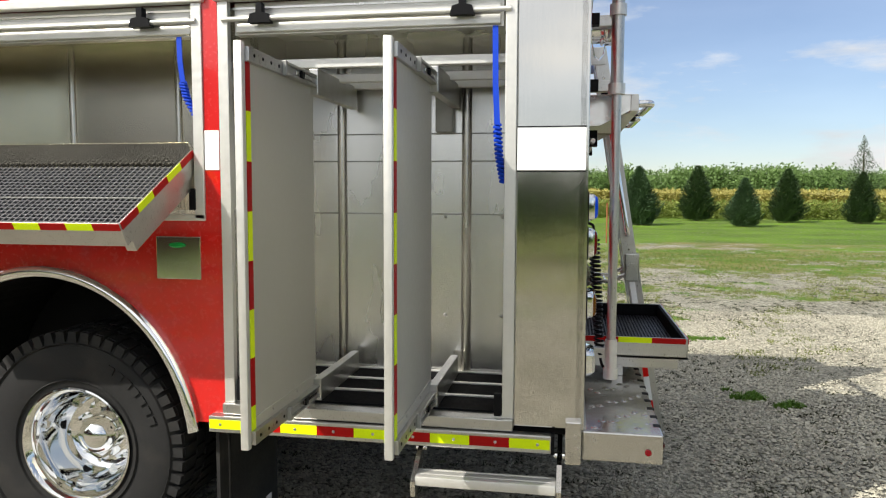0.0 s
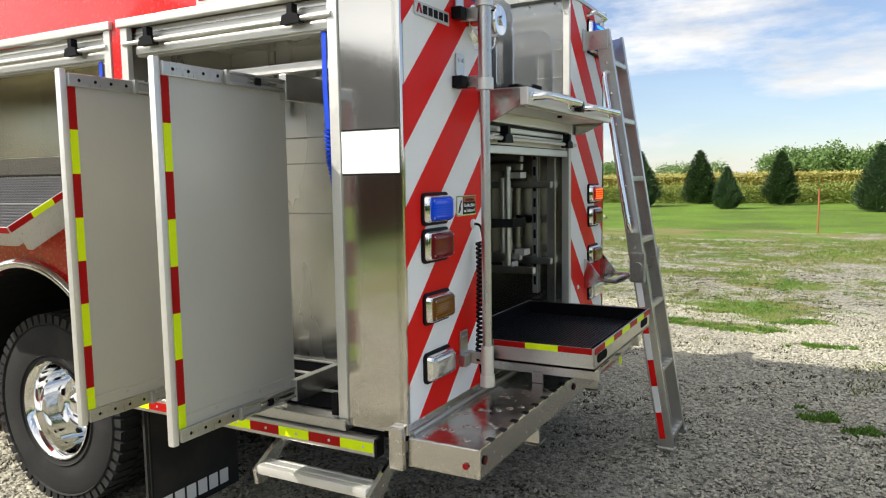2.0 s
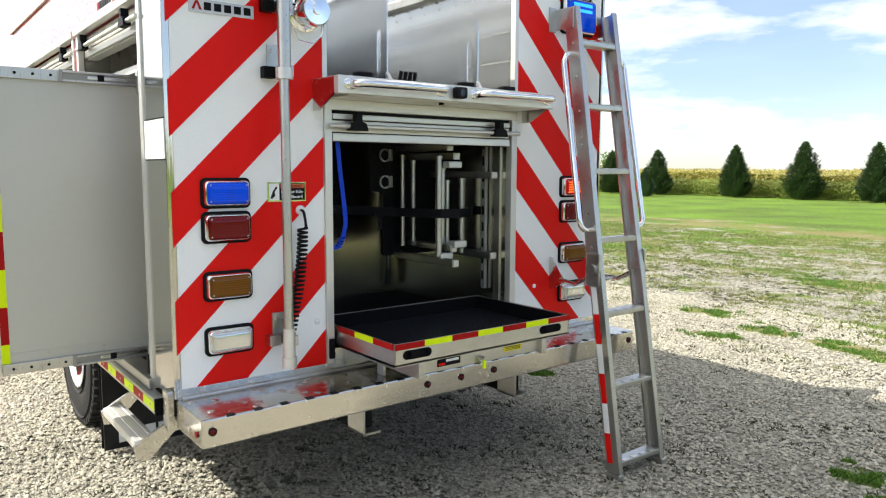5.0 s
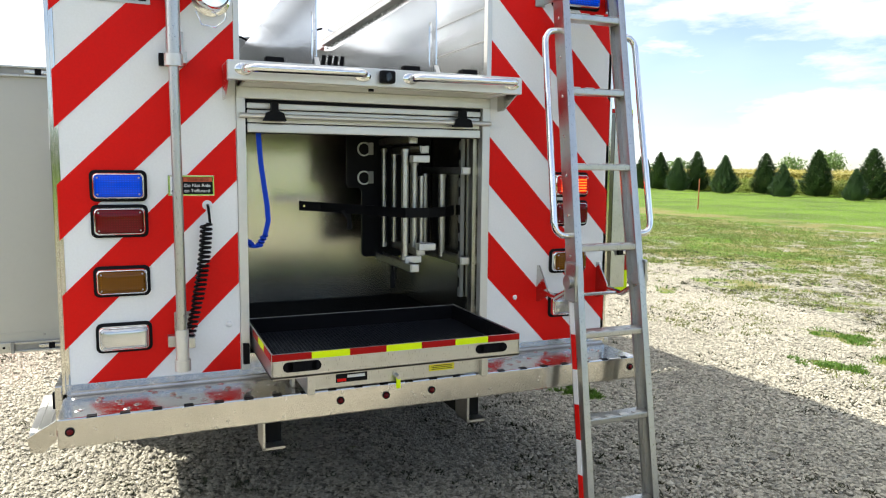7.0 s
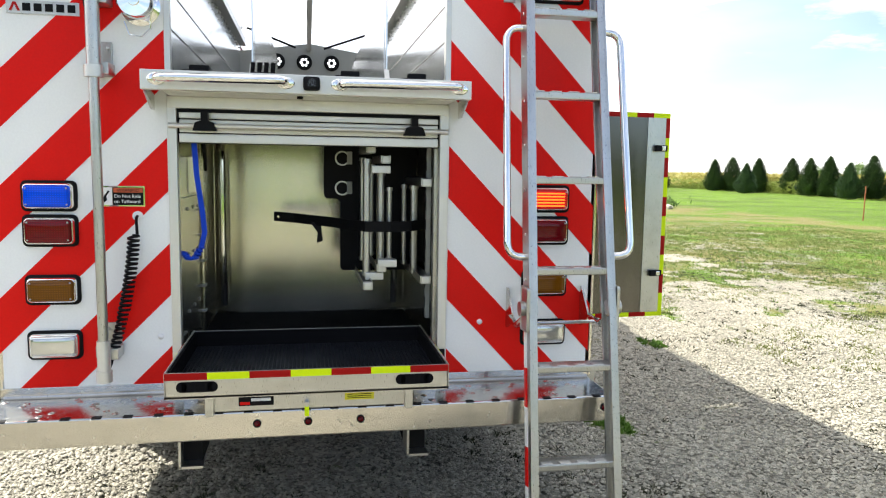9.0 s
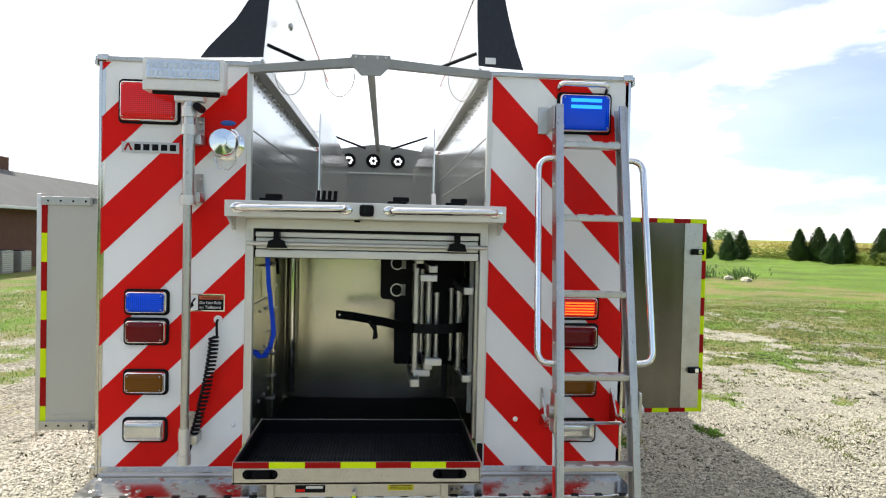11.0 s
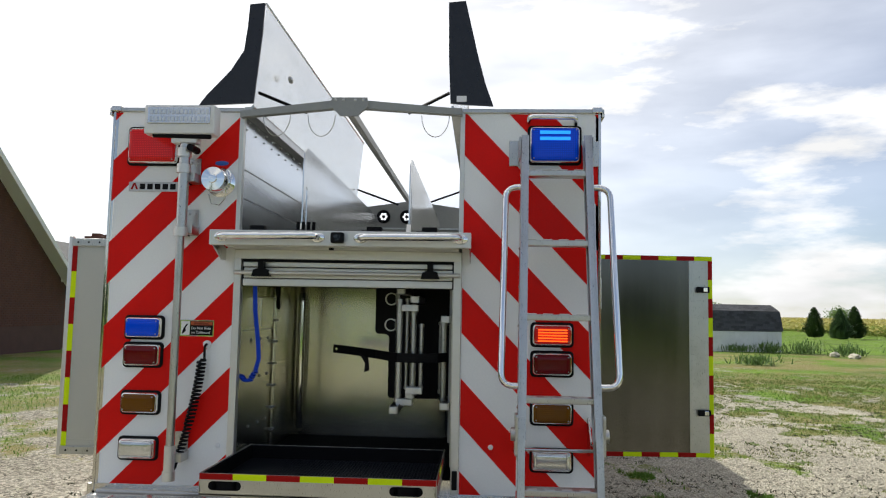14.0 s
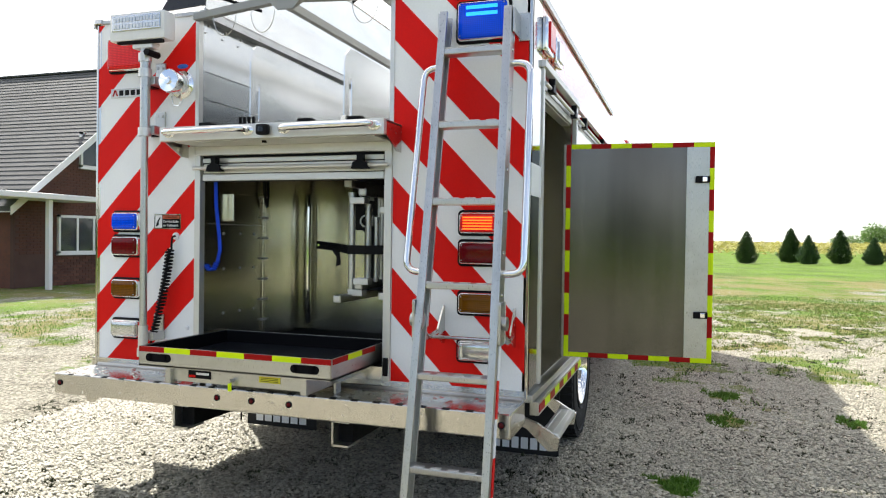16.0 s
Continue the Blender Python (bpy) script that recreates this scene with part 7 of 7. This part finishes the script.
porch = part("porch_roof", box(-12.4, -6.5, HY + 0.02, HY + 1.3, 2.28, 2.42, 0.02), "trim", house, "flat white porch roof")
part("porch_post", box(-10.95, -10.83, HY + 0.95, HY + 1.07, 0, 2.28, 0.01), "trim", house, "white porch post")
wing = part("wing_wall", box(-44, RRX, HY - 5, HY - 0.6, 0, 2.5), "brick", house, "low brick wing")
part("wing_roof", prism([(HY - 0.1, 2.42), (HY - 0.1, 2.55), (HY - 3.4, 4.35), (HY - 7, 2.55), (HY - 7, 2.42)], "x", -44.3, RRX + 0.3), "shingle", house, "grey shingle roof of the wing")
part("gutter", box(-44.3, RRX + 0.3, HY - 0.1, HY + 0.02, 2.42, 2.54, 0.02), "trim", house)
chim = part("chimney", box(-32.9, -31.0, HY - 4.6, HY - 3.6, 3.6, 5.0, 0.02), "brick", house, "broad brick chimney")
for k in range(3):
    part("chimney_pot", box(-32.7 + k * 0.62, -32.35 + k * 0.62, HY - 4.3, HY - 3.9, 5.0, 5.15, 0.02), "brick", chim)
for k, (x, w, h) in enumerate(((-24.2, 0.85, 0.85), (-25.6, 0.8, 0.8))):
    ac = thing("air_conditioner", (x, HY + 0.3, 0), "grey outdoor air conditioner standing by the house wall", "air conditioner", "air conditioners by the wall")
    part("cabinet", box(x - w / 2, x + w / 2, HY - 0.1, HY + 0.7, 0, h, 0.03), "grey", ac)
    for j in range(9):
        part("louvre", box(x - w / 2 + 0.05, x + w / 2 - 0.05, HY + 0.70, HY + 0.712, 0.1 + j * 0.075, 0.14 + j * 0.075), "panel", ac)
    part("fan_grille", rod((x, HY + 0.3, h), (x, HY + 0.3, h + 0.03), w * 0.38, 20), "black", ac)
# bricks of the gable wall: courses nearest the yard
brick_me = None
for row in range(11):
    for col in range(27):
        x = -12.0 - col * 0.215 - (0.107 if row % 2 else 0)
        z = 0.05 + row * 0.078
        if any(a - 0.1 < x < b + 0.1 and c - 0.16 < z < d + 0.05 for a, b, c, d in holes) or math.hypot(x + 15.8, z - 1.35) < 0.85:
            continue
        if brick_me is None:
            ob = part("brick", box(-0.102, 0.102, 0.0, 0.008, -0.034, 0.034, 0.002), "brick", None)
            brick_me = ob.data
        else:
            ob = new("brick", brick_me)
        ob.parent = wall
        ob.location = Vector((x, HY, z)) - ORG[house]
# the bricks above, joined
bv, bf = [], []
for row in range(11, 88):
    z = 0.05 + row * 0.078
    for col in range(54):
        x = -10.9 - col * 0.215 - (0.107 if row % 2 else 0)
        if z + 0.05 > (RZ - 0.2) - abs(x - RX) * 0.82 or x < RRX + 0.1 or any(a - 0.16 < x < b + 0.16 and c - 0.16 < z < d + 0.09 for a, b, c, d in holes) or math.hypot(x + 15.8, z - 1.35) < 0.8:
            continue
        k = len(bv)
        for yy, e in ((HY + 0.001, 0.0), (HY + 0.008, 0.004)):
            bv += [(x - 0.102 + e, yy, z - 0.034 + e), (x + 0.102 - e, yy, z - 0.034 + e), (x + 0.102 - e, yy, z + 0.034 - e), (x - 0.102 + e, yy, z + 0.034 - e)]
        bf += [(k + 4, k + 5, k + 6, k + 7)] + [(k + i, k + (i + 1) % 4, k + 4 + (i + 1) % 4, k + 4 + i) for i in range(4)]
bme = bpy.data.meshes.new("upper_brickwork")
bme.from_pydata([tuple(Vector(v) - ORG[house]) for v in bv], [], bf)
bme.materials.append(M["brick"])
ub = tagged(new("upper_brickwork", bme), kind="stuff")
ub.parent = wall

for x in (-16.85, -13.55):
    sg = thing("parking_sign", (x, HY + 0.9, 0), "blue parking sign with a white shape on a thin post", "sign", "blue parking signs")
    part("post", rod((x, HY + 0.9, 0), (x + 0.03, HY + 0.9, 1.5), 0.025, 8), "alu", sg)
    pl = part("plate", box(x - 0.14, x + 0.16, HY + 0.925, HY + 0.935, 1.05, 1.52, 0.004), "sign_blue", sg, "blue sign plate")
    part("sign_shape", prism([(x - 0.04, 1.42), (x + 0.0, 1.42), (x + 0.01, 1.33), (x + 0.08, 1.32), (x + 0.10, 1.22), (x + 0.06, 1.22), (x + 0.05, 1.28), (x - 0.05, 1.29)], "y", HY + 0.935, HY + 0.94), "paper", pl, "plain white shape")
    part("sign_bar", box(x - 0.08, x + 0.10, HY + 0.935, HY + 0.94, 1.09, 1.13), "paper", pl)

# ---- the white shed ----
shed = thing("garden_shed", (-32, 16.9, 0), "white garden shed with a dark shingled gambrel roof", "shed")
sm = Matrix.Translation((-31.2, 15.1, 0)) @ Euler((0, 0, radians(8))).to_matrix().to_4x4() @ Matrix.Diagonal((0.85, 0.77, 0.84, 1))
part("wall", box(-2.5, 0, 0, 4.5, 0, 1.15, 0.01, None, sm), "siding", shed, "white board siding with mildew low down")
gam = [(-2.5, 1.15), (0, 1.15), (-0.33, 2.25), (-1.25, 2.62), (-2.17, 2.25)]
g = prism(gam, "y", 0.0, 0.04)
g.transform(sm)
part("gable_end", g, "siding", shed, "white gable end")
g = prism(gam, "y", 4.46, 4.5)
g.transform(sm)
part("gable_end", g, "siding", shed)
for (a, b), nm in (((gam[1], gam[2]), "lower_slope"), ((gam[2], gam[3]), "upper_slope"), ((gam[3], gam[4]), "upper_slope"), ((gam[4], gam[0]), "lower_slope")):
    A, B = Vector((a[0], 0, a[1])), Vector((b[0], 0, b[1]))
    d = B - A
    nn = Vector((d.z, 0, -d.x)).normalized()
    base = prism([(A.x, A.z), (B.x, B.z), ((B + nn * 0.03).x, (B + nn * 0.03).z), ((A + nn * 0.03).x, (A + nn * 0.03).z)], "y", -0.1, 4.6)
    base.transform(sm)
    rf = part(nm, base, "shingle_d", shed, "dark blue-grey shingles")
    rows = max(2, round(d.length / 0.14))
    if a[0] > -1.3:
        for r in range(rows):
            p, q = A + d * (r / rows), A + d * ((r + 1.1) / rows)
            for c in range(15):
                y0 = -0.1 + c * 0.313 + (0.15 if r % 2 else 0)
                bmx = prism([((p + nn * 0.045).x, (p + nn * 0.045).z), ((q + nn * 0.032).x, (q + nn * 0.032).z), ((q + nn * 0.03).x, (q + nn * 0.03).z), ((p + nn * 0.03).x, (p + nn * 0.03).z)], "y", y0, min(4.6, y0 + 0.305))
                bmx.transform(sm)
                part("shingle", bmx, "shingle_d", rf)
for k in range(14):
    x = 0.0
    bmx = box(0.0, 0.012, 0.3 * k + 0.28, 0.3 * k + 0.30, 0.02, 1.13, 0, None, sm)
    part("board_joint", bmx, "siding", shed)
# weeds by the shed and rubble
wv = []
for cx, cy, n, hh in ((-30.6, 17.6, 260, 0.75), (-30.9, 16.2, 160, 0.5), (-30.2, 18.9, 300, 1.0), (-28.8, 20.2, 240, 0.8), (-21.8, 13.7, 200, 0.5)):
    for k in range(n):
        x, y, h, a = cx + rng.normal() * 0.3, cy + rng.normal() * 0.35, hh * rng.uniform(0.3, 1.0), rng.uniform(0, math.tau)
        z = rng.uniform(0, h)
        wv += [(x - 0.03 * math.cos(a), y - 0.03 * math.sin(a), z * 0.6), (x + 0.03 * math.cos(a), y + 0.03 * math.sin(a), z * 0.6), (x + rng.normal() * 0.08, y + rng.normal() * 0.08, z * 0.6 + 0.22)]
scattered("weeds", np.array(wv), np.arange(len(wv)).reshape(-1, 3), "weed", "rank green weeds growing round the shed", "weeds")
for x, y, r in ((-28.4, 19.4, 0.2), (-27.9, 19.9, 0.16), (-27.3, 19.7, 0.22), (-6.4, 27.4, 0.14)):
    b = ball((x, y, r * 0.35), r, None, (1.3, 1.0, 0.6), 9, 6)
    for v in b.verts:
        v.co += Vector((rng.normal(), rng.normal(), rng.normal())) * r * 0.10
    solo("field_stone", b, "stone", "pale field stone lying in the grass", "stone", "field stones")
